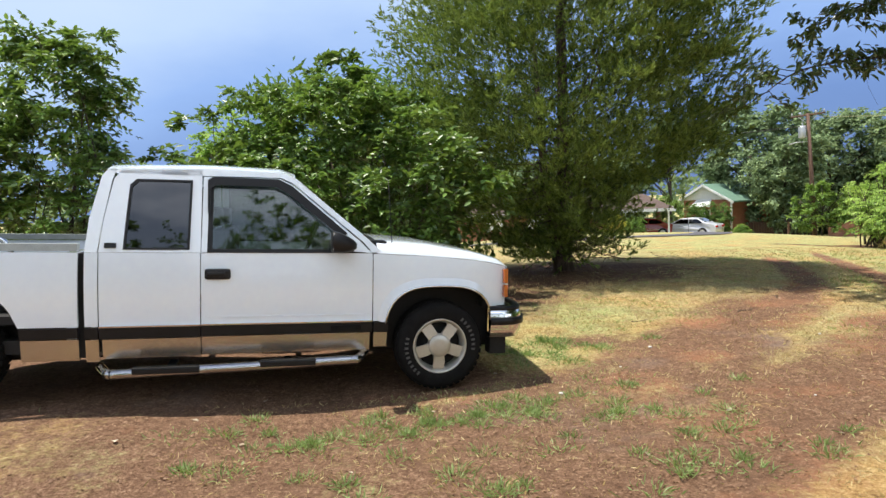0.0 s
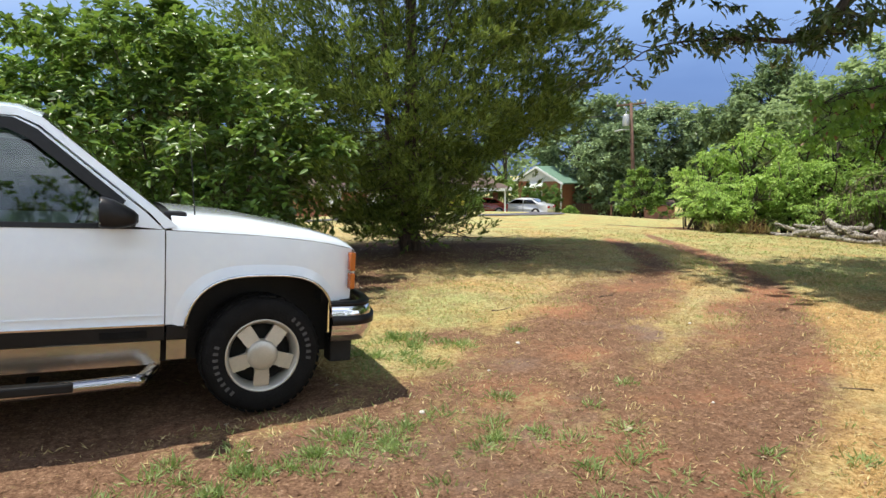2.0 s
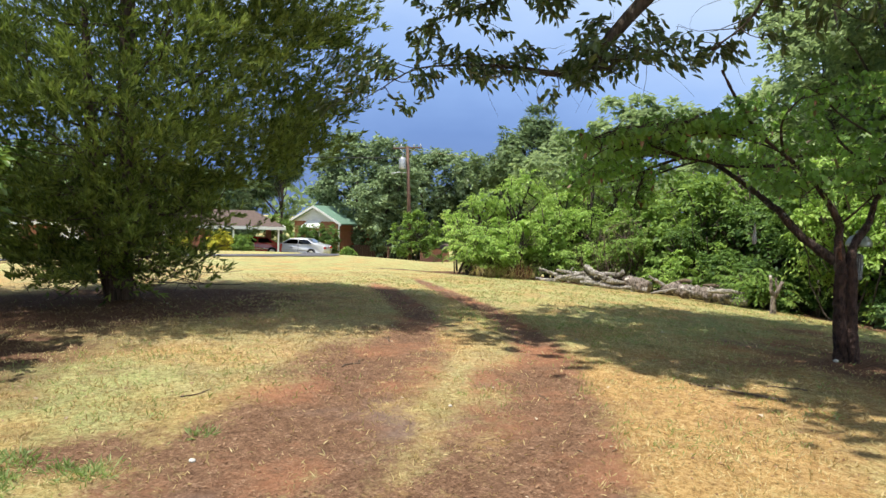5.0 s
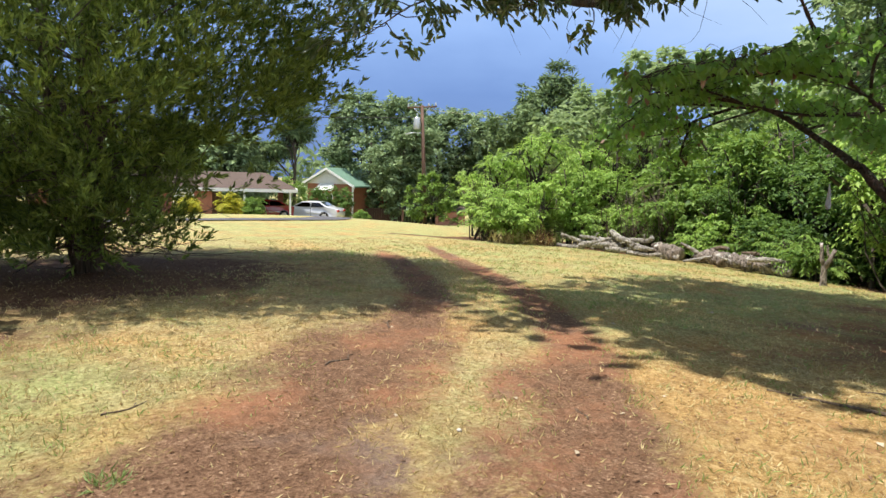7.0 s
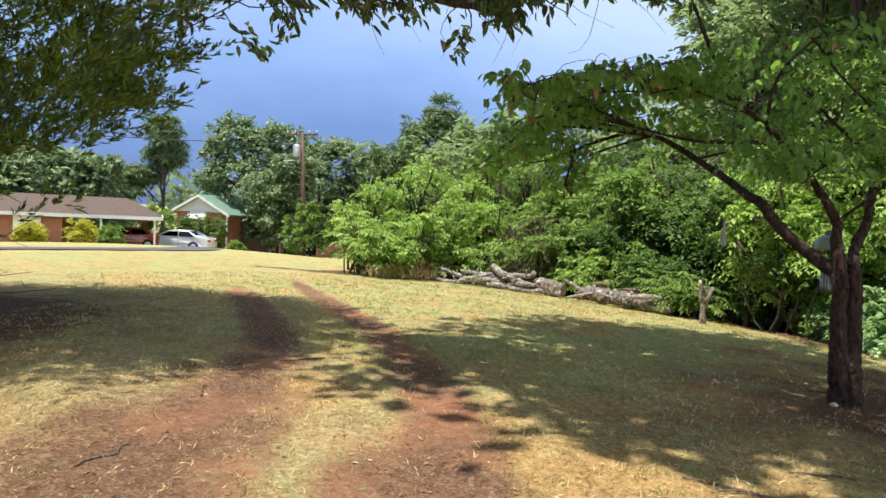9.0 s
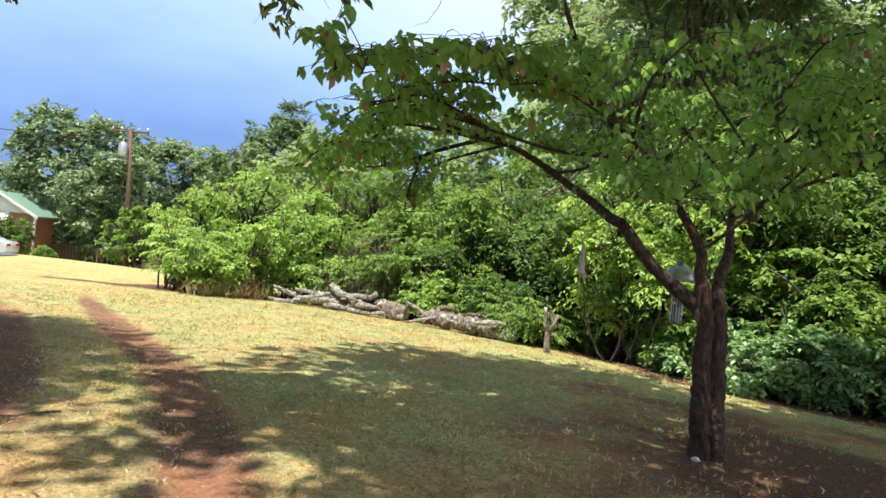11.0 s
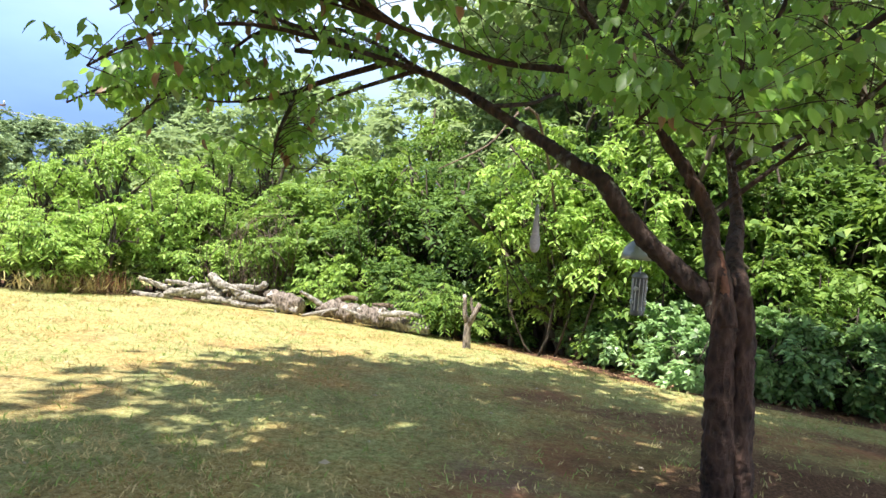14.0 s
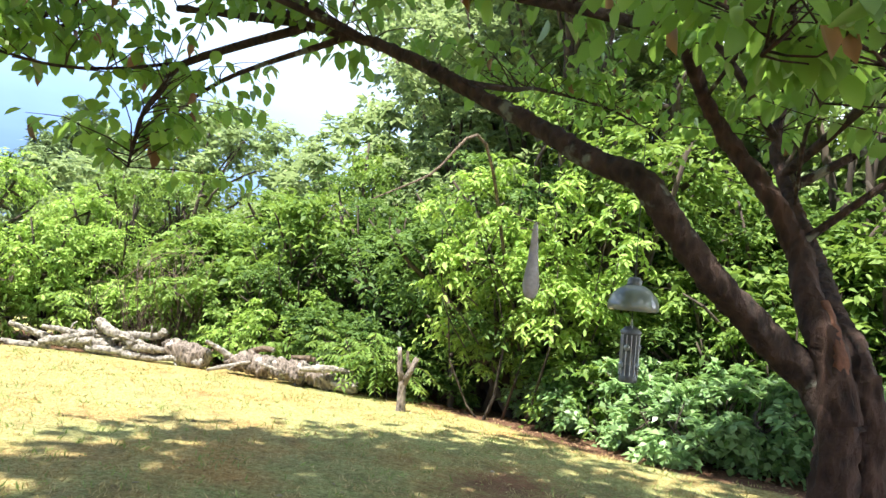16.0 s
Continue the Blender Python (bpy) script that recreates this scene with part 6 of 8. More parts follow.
        ring[:, 1] = side_y(ring[:, 0], ring[:, 2]) - 0.008
        ro = np.column_stack([(ARCH[2] + 0.075) * ca, np.zeros(25), ARCH[1] + (ARCH[2] + 0.075) * 0.98 * sa])
        fl = np.stack([np.column_stack([ring[:, 0], side_y(ring[:, 0], ring[:, 2]) - 0.016, ring[:, 2]]), np.column_stack([(ring[:, 0] + ro[:, 0]) / 2, side_y(ro[:, 0], ro[:, 2]) - 0.012, (ring[:, 2] + ro[:, 2]) / 2]),
                       np.column_stack([ro[:, 0], side_y(ro[:, 0], ro[:, 2]) + 0.004, ro[:, 2]])], 0)
        part("arch_flare", shell(fl, 0.02, far), Wt, fd)
        ringt = ring.copy()
        ringt[:, 1] -= 0.020
        if far:
            ringt[:, 1] = TW - ringt[:, 1]
        part("arch_trim", tube("arch_trim", ringt, 0.009, 6), Ch, fd, "thin bright arch trim")
        # marker lamps
        for z0, z1 in ((0.772, 0.878), (0.892, 1.015)):
            y0, y1 = yy(0.055, 0.20)
            part("marker_lamp", box(0.572, 0.606, y0, y1, z0, z1, 0.008), M["orange"], fd, "amber corner lamp")
        # running board
        yb = -0.125 if not far else TW + 0.125
        yi = 0.06 if not far else TW - 0.06
        # the step's shade under the body is put into its chrome colour
        st = part("side_step", tube("side_step", curve_pts([(-2.60, yi, 0.285), (-2.50, yb, 0.272), (-2.40, yb, 0.272), (-1.4, yb, 0.298), (-0.80, yb, 0.318), (-0.70, yb, 0.322), (-0.62, yi, 0.335)], 6), 0.037, 12), M["shadechrome"], T, "chrome tube side step")
        for xs_, hx in ((-2.105, 0.235), (-1.23, 0.21)):
            a, b_ = sorted((yb, yb + (0.08 if not far else -0.08)))
            part("step_pad", box(xs_ - hx, xs_ + hx, yb - 0.042, yb + 0.042, 0.275 + 0.026 * (xs_ + 1.9), 0.326 + 0.026 * (xs_ + 1.9), 0.012, 2), Bk, st)
            part("bracket", box(xs_ - 0.03, xs_ + 0.03, min(yb, yi + (0.2 if not far else -0.2)), max(yb, yi + (0.2 if not far else -0.2)), 0.262, 0.285), M["dullblack"], st)
    # roof
    xr = np.linspace(-2.56, -1.18, 12)
    zr = np.interp(xr, [-2.56, -1.86, -1.30, -1.18], [1.778, 1.800, 1.785, 1.745])
    tv = np.linspace(0, 1, 13)
    ye = side_y(xr, zr)
    RX, RT = np.meshgrid(xr, tv, indexing="ij")
    RY = ye[:, None] + (TW - 2 * ye[:, None]) * RT
    RZ = zr[:, None] + 0.055 * (1 - (2 * RT - 1) ** 4)
    i, j = np.meshgrid(np.arange(11), np.arange(12), indexing="ij")
    a = i * 13 + j
    grid_f = np.stack([a, a + 13, a + 14, a + 1], -1).reshape(-1, 4)
    part("roof", np_mesh("roof", np.stack([RX, RY, RZ], -1), grid_f, True), Wt, T)
    # windscreen and rear glass

    def glass_between(e0, e1, name, bulge, mat, rows=7):
        t = np.linspace(0, 1, rows)[:, None]
        s = np.linspace(0, 1, 11)[None, :]
        x = e0[0] + (e1[0] - e0[0]) * t + 0 * s + bulge * (1 - (2 * s - 1) ** 2)
        z = e0[1] + (e1[1] - e0[1]) * t + 0 * s
        y0 = side_y(np.full_like(t, -1.0), z[:, :1]) + 0.03
        y = y0 + (TW - 2 * y0) * s
        i, j = np.meshgrid(np.arange(rows - 1), np.arange(10), indexing="ij")
        a = i * 11 + j
        g = part(name, np_mesh(name, np.stack([x, y, z], -1), np.stack([a, a + 1, a + 12, a + 11], -1).reshape(-1, 4), True), mat, T)
        g.visible_shadow = False
        return g
    glass_between((-0.545, 1.20), (-1.19, 1.765), "windscreen", 0.06, M["glass"])
    glass_between((-2.655, 1.25), (-2.57, 1.74), "rear_window", -0.02, M["tint"])
    part("cab_back", box(-2.66, -2.62, 0.06, TW - 0.06, 0.35, 1.26), Wt, T)
    # hood
    xh = np.array([-0.53, -0.45, -0.3, -0.1, 0.1, 0.3, 0.42, 0.52, 0.58, 0.62, 0.645])
    zl = np.interp(xh, [-0.56, 0.0, 0.35, 0.60, 0.65], [1.150, 1.124, 1.089, 1.039, 1.00])
    top = np.interp(xh, [-0.53, -0.1, 0.3, 0.52, 0.60, 0.645], [1.262, 1.232, 1.168, 1.112, 1.070, 1.01])
    ye = side_y(xh, zl)
    prof = [(0.0, 0.0), (0.008, 0.35), (0.03, 0.68), (0.07, 0.88), (0.16, 0.99), (0.34, 1.06), (0.5, 1.10)]
    prof = prof + [(1 - a, b) for a, b in prof[-2::-1]]
    HV = np.array([[(xh[k], ye[k] + (TW - 2 * ye[k]) * a, zl[k] + (top[k] - zl[k]) * b) for a, b in prof] for k in range(len(xh))])
    c = len(prof)
    i, j = np.meshgrid(np.arange(len(xh) - 1), np.arange(c - 1), indexing="ij")
    a = i * c + j
    part("hood", np_mesh("hood", HV, np.stack([a, a + c, a + c + 1, a + 1], -1).reshape(-1, 4), True), Wt, T)
    cw = part("cowl", box(-0.70, -0.44, 0.09, TW - 0.09, 1.17, 1.252, 0.02), Bk, T, "black cowl panel")
    part("wiper", tube("wiper", [(-0.62, 0.30, 1.262), (-0.72, 0.55, 1.345), (-0.75, 0.95, 1.385)], [0.014, 0.010, 0.006], 6), Bk, cw)
    part("antenna", tube("antenna", [(-0.40, 0.13, 1.175), (-0.395, 0.13, 1.24), (-0.43, 0.13, 1.75)], [0.010, 0.004, 0.002], 6), Bk, T, "thin whip aerial")
    # nose
    gr = part("grille", box(0.585, 0.655, 0.42, TW - 0.42, 0.74, 1.0, 0.015), Bk, T, "black grille")
    for k in range(5):
        part("grille_bar", box(0.65, 0.665, 0.44, TW - 0.44, 0.77 + k * 0.045, 0.78 + k * 0.045), Ch, gr)
    for y0 in (0.21, TW - 0.41):
        part("headlamp", box(0.58, 0.66, y0, y0 + 0.20, 0.77, 1.0, 0.015), M["headlamp"], T, "rectangular headlamp")
    part("front_panel", box(0.40, 0.60, 0.12, TW - 0.12, 0.68, 0.98), M["dullblack"], T)
    # bumper wraps round the nose
    path = curve_pts([(0.435, 0.015), (0.60, 0.015), (0.70, 0.09), (0.765, 0.30), (0.80, 0.7), (0.805, TW / 2)], 5)
    path = np.vstack([path, path[-2::-1] * [1, -1] + [0, TW]])
    nrm = unit(np.column_stack([np.gradient(path[:, 1]), -np.gradient(path[:, 0])]))

    def wrap(name, prof, mat, par, label=""):
        V = np.array([[(p[0] + n_[0] * o, p[1] + n_[1] * o, z) for o, z in prof] for p, n_ in zip(path, nrm)])
        c = len(prof)
        i, j = np.meshgrid(np.arange(len(path) - 1), np.arange(c), indexing="ij")
        a, b = i * c + j, i * c + (j + 1) % c
        return part(name, np_mesh(name, V, np.stack([a, b, b + c, a + c], -1).reshape(-1, 4), True), mat, par, label)
    bp = wrap("front_bumper", [(0.0, 0.675), (0.02, 0.668), (0.03, 0.62), (0.035, 0.52), (0.005, 0.44), (-0.03, 0.43), (-0.05, 0.675)], Ch, T, "chrome front bumper")
    wrap("bumper_strip", [(0.028, 0.612), (0.052, 0.604), (0.052, 0.552), (0.03, 0.544)], Bk, bp, "black rubber strip")
    wrap("top_pad", [(-0.05, 0.677), (0.022, 0.677), (0.012, 0.695), (-0.04, 0.70)], Bk, bp)
    for y0 in (0.12, TW - 0.26):
        part("tow_bracket", box(0.47, 0.62, y0, y0 + 0.14, 0.27, 0.45, 0.015), M["dullblack"], T)
    # under the body
    part("chassis", box(-4.7, 0.45, 0.35, TW - 0.35, 0.30, 0.48), M["dullblack"], T, "dark frame and floor")
    part("inner_floor", box(-4.7, -0.60, 0.07, TW - 0.07, 0.40, 0.50), M["dullblack"], T)
    for y0, y1 in ((0.28, 0.34), (TW - 0.34, TW - 0.28)):
        part("wheel_well", box(-0.50, 0.50, y0, y1, 0.32, 1.05), M["dullblack"], T)
        part("wheel_well", box(-4.12, -3.08, y0, y1, 0.32, 1.0), M["dullblack"], T)
    part("engine_block", box(-0.5, 0.45, 0.34, TW - 0.34, 0.45, 1.02), M["dullblack"], T)
    # the bed
    b_ = part("bed_floor", box(-4.74, -2.74, 0.06, TW - 0.06, 0.62, 0.68), M["dullblack"], T)
    part("bed_front", box(-2.82, -2.755, 0.05, TW - 0.05, 0.45, 1.15), Wt, T)
    # black box added to paint the shade in the open gap
    part("bed_seal", box(-2.75, -2.675, 0.075, TW - 0.075, 0.36, 1.14), M["dullblack"], T, "dull black fill standing in for the shaded gap between bed and cab")
    part("tailgate", box(-4.78, -4.72, 0.03, TW - 0.03, 0.62, 1.2, 0.012), Wt, T)
    part("rear_bumper", box(-4.98, -4.80, 0.05, TW - 0.05, 0.45, 0.62, 0.03), Ch, T)
    part("bed_bar", tube("bed_bar", curve_pts([(-3.75, 0.16, 1.10), (-3.72, 0.16, 1.20), (-3.60, 0.17, 1.27), (-3.42, 0.17, 1.28), (-3.26, 0.17, 1.22), (-3.2, 0.17, 1.10)], 6), 0.018, 10), M["chrome"], T, "bright curved tube in the bed")
    # cabin
    part("dashboard", box(-0.98, -0.60, 0.10, TW - 0.10, 0.95, 1.20, 0.05), M["dullblack"], T)
    for y0 in (0.20, 1.08):
        s = part("seat", box(-1.75, -1.25, y0, y0 + 0.62, 0.62, 0.80, 0.06), M["cloth"], T, "grey cloth seat")
        bk = part("seat_back", box(-1.86, -1.70, y0, y0 + 0.62, 0.75, 1.32, 0.06), M["cloth"], s)
        part("headrest", box(-1.86, -1.76, y0 + 0.17, y0 + 0.45, 1.34, 1.50, 0.04), M["cloth"], s)
    part("rear_bench", box(-2.55, -2.25, 0.15, TW - 0.15, 0.70, 1.25, 0.06), M["cloth"], T, "grey rear bench")
    an = np.linspace(0, 2 * np.pi, 25)
    part("steering_wheel", tube("steering_wheel", np.column_stack([-1.02 + 0.07 * np.sin(an), 1.40 + 0.19 * np.cos(an), 1.16 + 0.17 * np.sin(an)]), 0.016, 8), M["dullblack"], T)
    # wheels
    wheels = []
    for x, z in ((0.0, 0.38), (-3.60, 0.40)):
        for far in (False, True):
            yc = 0.115 if not far else TW - 0.115
            sg = -1 if not far else 1
            w = new("wheel")
            w.parent = T
            w.matrix_basis = Matrix.Translation((x, yc, z)) @ (Matrix.Identity(4) if not far else Matrix.Rotation(math.pi, 4, "Z"))
            if not wheels:
                tp = [(0.215, -0.10), (0.222, -0.118), (0.25, -0.128), (0.30, -0.130), (0.335, -0.118), (0.352, -0.100), (0.362, -0.07), (0.364, 0.0), (0.362, 0.07), (0.352, 0.10), (0.335, 0.118), (0.25, 0.125), (0.215, 0.10)]
                tyre = part("tyre", np_mesh("tyre", *lathe(tp, 40, "y"), True), M["rubber"], w, "black all-terrain tyre")
                tread = bmesh.new()
                for k in range(40):
                    for o, dz in ((-0.062, 0), (0.0, 0.5), (0.062, 0)):
                        a = (k + dz) / 40 * 2 * np.pi
                        mm = Matrix.Rotation(a, 4, "Y") @ Matrix.Translation((0, o, 0.364))
                        bmesh.ops.create_cube(tread, size=1, matrix=mm @ Matrix.Diagonal((0.040, 0.052, 0.008, 1)))
                part("tread", tread, M["rubber"], tyre)
                for a0, cnt in ((40, 8), (220, 9)):
                    for k in range(cnt):
                        bar = bmesh.new()
                        mm = Matrix.Rotation(radians(a0 + k * 8), 4, "Y") @ Matrix.Translation((0, -0.1305, 0.285))
                        bmesh.ops.create_cube(bar, size=1, matrix=mm @ Matrix.Diagonal((0.017, 0.004, 0.030, 1)))
                        part("lettering", bar, M["letter"], tyre)
                rim = part("rim", np_mesh("rim", *lathe([(0.195, 0.08), (0.19, -0.02), (0.192, -0.06), (0.200, -0.085), (0.212, -0.112), (0.222, -0.124), (0.230, -0.120), (0.226, -0.104)], 40, "y"), True), M["alloy"], w, "five-spoke alloy rim")
                part("brake_disc", np_mesh("brake_disc", *lathe([(0.02, -0.01), (0.198, -0.01), (0.198, 0.01)], 32, "y"), True), M["dullblack"], rim)
                for k in range(5):
                    bm = bmesh.new()
                    pts = [(-0.046, 0.08), (0.046, 0.08), (0.045, 0.13), (0.052, 0.204), (-0.052, 0.204), (-0.045, 0.13)]
                    fr = [bm.verts.new((px_, -0.104 if pz_ < 0.1 else -0.092, pz_)) for px_, pz_ in pts]
                    bk = [bm.verts.new((px_ * 0.9, -0.055, pz_)) for px_, pz_ in pts]
                    bm.faces.new(fr)
                    bm.faces.new(bk[::-1])
                    for q_ in range(6):
                        bm.faces.new((fr[q_], bk[q_], bk[(q_ + 1) % 6], fr[(q_ + 1) % 6]))
                    bmesh.ops.bevel(bm, geom=bm.edges[:], offset=0.007, segments=2, affect="EDGES")
                    bm.transform(Matrix.Rotation(radians(180 + 72 * k), 4, "Y"))
                    part("spoke", bm, M["alloy"], rim)
                part("hub_cap", np_mesh("hub_cap", *lathe([(0.001, -0.120), (0.05, -0.119), (0.082, -0.115), (0.095, -0.104), (0.097, -0.06)], 32, "y"), True), M["alloy"], rim)
                wheels.append(w)
            else:
                for c_ in wheels[0].children:
                    o = c_.copy()
                    scene.collection.objects.link(o)
                    o.parent = w
                    for g_ in c_.children:
                        o2 = g_.copy()
                        scene.collection.objects.link(o2)
                        o2.parent = o


pickup()

# ---- houses, car and pole beyond the lawn ----


def frame_at(p, q):
    """A pose at p whose x axis points level towards q."""
    return pose(*p, 0, 0, math.degrees(math.atan2(q[1] - p[1], q[0] - p[0])))


def slab(pts, t=0.12):
    """A flat roof slope from four corners, with thickness."""
    bm = bmesh.new()
    v = [bm.verts.new(p) for p in pts]
    f = bm.faces.new(v)
    r = bmesh.ops.extrude_face_region(bm, geom=[f])
    bmesh.ops.translate(bm, vec=(0, 0, -t), verts=[e for e in r["geom"] if isinstance(e, bmesh.types.BMVert)])
    return bm


def window(parent, x0, x1, z0, z1, y, name="window"):
    w = part(name, box(x0 - 0.06, x1 + 0.06, y - 0.05, y + 0.05, z0 - 0.06, z1 + 0.06, 0.01, 1), M["trim"], parent, "white-framed window")
    part("pane", box(x0, (x0 + x1) / 2 - 0.02, y - 0.062, y - 0.05, z0, z1), M["tint"], w)
    part("pane", box((x0 + x1) / 2 + 0.02, x1, y - 0.062, y - 0.05, z0, z1), M["tint"], w)
    return w


def brick_wall(name, x0, x1, y, z0, z1, parent, th=0.2):
    return part(name, box(x0, x1, y, y + th, z0, z1), M["brick"], parent, "red brick wall")


# green-roofed house: gable towards the lawn
zb = float(gz(35, 44.5))
gb = thing("green_roofed_house", frame_at((33.9, 48.0, zb), (35.65, 42.63, zb)), "brick house with white gable and green metal roof", "house")
W_, D_, E_, A_ = 5.2, 9.0, 3.45, 4.7               # gable width, depth, eave and ridge height
brick_wall("wall", 0.2, W_ - 0.2, 0.2, -0.3, E_ - 0.15, gb)
part("wall", box(W_ - 0.4, W_ - 0.2, 0.4, D_, -0.3, E_ - 0.15), M["brick"], gb)
part("wall", box(0.2, 0.4, 0.4, D_, -0.3, E_ - 0.15), M["brick"], gb)
tri = bmesh.new()
vs = [tri.verts.new(p) for p in ((0.1, 0.12, E_ - 0.15), (W_ - 0.1, 0.12, E_ - 0.15), (W_ / 2, 0.12, A_ - 0.1))]
f_ = tri.faces.new(vs)
r_ = bmesh.ops.extrude_face_region(tri, geom=[f_])
bmesh.ops.translate(tri, vec=(0, 0.15, 0), verts=[e for e in r_["geom"] if isinstance(e, bmesh.types.BMVert)])
part("gable", tri, M["trim"], gb, "white boarded gable")
part("roof", slab([(-0.35, -0.35, E_ - 0.28), (W_ / 2, -0.35, A_), (W_ / 2, D_, A_), (-0.35, D_, E_ - 0.28)]), M["roof_green"], gb, "green ribbed metal roof")
part("roof", slab([(W_ / 2, -0.35, A_), (W_ + 0.35, -0.35, E_ - 0.28), (W_ + 0.35, D_, E_ - 0.28), (W_ / 2, D_, A_)]), M["roof_green"], gb, "green ribbed metal roof")
part("fascia", slab([(-0.38, -0.40, E_ - 0.30), (W_ / 2, -0.40, A_ - 0.02), (W_ / 2, -0.34, A_ - 0.02), (-0.38, -0.34, E_ - 0.30)], 0.20), M["trim"], gb, "white barge board")
part("fascia", slab([(W_ / 2, -0.40, A_ - 0.02), (W_ + 0.38, -0.40, E_ - 0.30), (W_ + 0.38, -0.34, E_ - 0.30), (W_ / 2, -0.34, A_ - 0.02)], 0.20), M["trim"], gb, "white barge board")
part("porch_post", box(W_ + 0.05, W_ + 0.17, -0.30, -0.18, -0.3, E_ - 0.3), M["trim"], gb, "white post")
window(gb, 1.9, 2.9, 1.3, 2.4, 0.2)
part("awning", slab([(1.4, -0.5, 2.75), (3.4, -0.5, 2.75), (3.15, 0.1, 3.35), (1.65, 0.1, 3.35)], 0.05), M["trim"], gb, "white window awning")

# brown-roofed house with the carport
zc = float(gz(26, 42))
gc = thing("carport_house", frame_at((26.5, 38.3, zc), (18.1, 43.4, zc)), "brick house with brown shingle roof and open carport", "house")
E2, R2 = 2.25, 3.35
part("roof", slab([(-0.4, 0.5, E2), (17.0, 0.5, E2), (15.0, -3.6, R2), (1.8, -3.6, R2)], 0.16), M["roof_brown"], gc, "brown shingle roof")
part("roof", slab([(1.8, -3.6, R2), (15.0, -3.6, R2), (17.0, -7.8, E2), (-0.4, -7.8, E2)], 0.16), M["roof_brown"], gc, "brown shingle roof")
part("roof", slab([(-0.4, -7.8, E2), (-0.4, 0.5, E2), (1.8, -3.6, R2), (1.79, -3.62, R2)], 0.16), M["roof_brown"], gc, "brown shingle hip")
part("fascia", box(-0.45, 17.0, 0.48, 0.56, E2 - 0.24, E2 - 0.02), M["trim"], gc, "white fascia board")
part("fascia", box(-0.48, -0.40, -7.8, 0.5, E2 - 0.24, E2 - 0.02), M["trim"], gc, "white fascia board")
part("post", box(3.0, 3.12, 0.25, 0.37, -0.3, E2 - 0.2), M["trim"], gc, "white carport post")
part("pillar", box(0.5, 0.9, -3.2, -2.8, -0.3, E2 - 0.2), M["brick"], gc, "brick carport pillar")
part("pillar", box(-0.05, 0.07, 0.1, 0.22, -0.3, E2 - 0.2), M["trim"], gc, "white carport post")
part("ceiling", box(-0.3, 16.8, -7.6, 0.4, E2 - 0.20, E2 - 0.14), M["interior"], gc)
brick_wall("wall", 5.2, 16.4, -0.2, -0.3, E2 - 0.15, gc)
part("wall", box(5.2, 5.4, -7.2, -0.2, -0.3, E2 - 0.15), M["brick"], gc)
for k in (6.4, 9.2, 12.6):
    window(gc, k, k + 1.3, 0.85, 1.95, 0.02)

# low rust-coloured shed walls behind the pole
zs = float(gz(38.5, 36))
sh = thing("rusty_shed", frame_at((37.2, 37.9, zs), (40.5, 34.9, zs)), "long low shed with rust-red sheet walls", "shed")
part("wall", box(2.2, 4.6, 0, 0.15, -0.3, 1.15), M["shed"], sh)
part("roof", slab([(2.1, -0.15, 1.15), (4.7, -0.15, 1.15), (4.7, 2.6, 1.45), (2.1, 2.6, 1.45)], 0.06), M["roof_brown"], sh)
part("wall", box(4.45, 4.6, 0.15, 2.5, -0.3, 1.2), M["shed"], sh)
zs = float(gz(38.6, 42))
fe = thing("board_fence", frame_at((37.2, 43.2, zs), (41.0, 40.4, zs)), "dark brown board fence under the maples", "fence")
for k in range(24):
    part("board", box(k * 0.2, k * 0.2 + 0.185, 0, 0.025, -0.2, 1.3 + 0.03 * (k % 3)), M["fence"], fe)


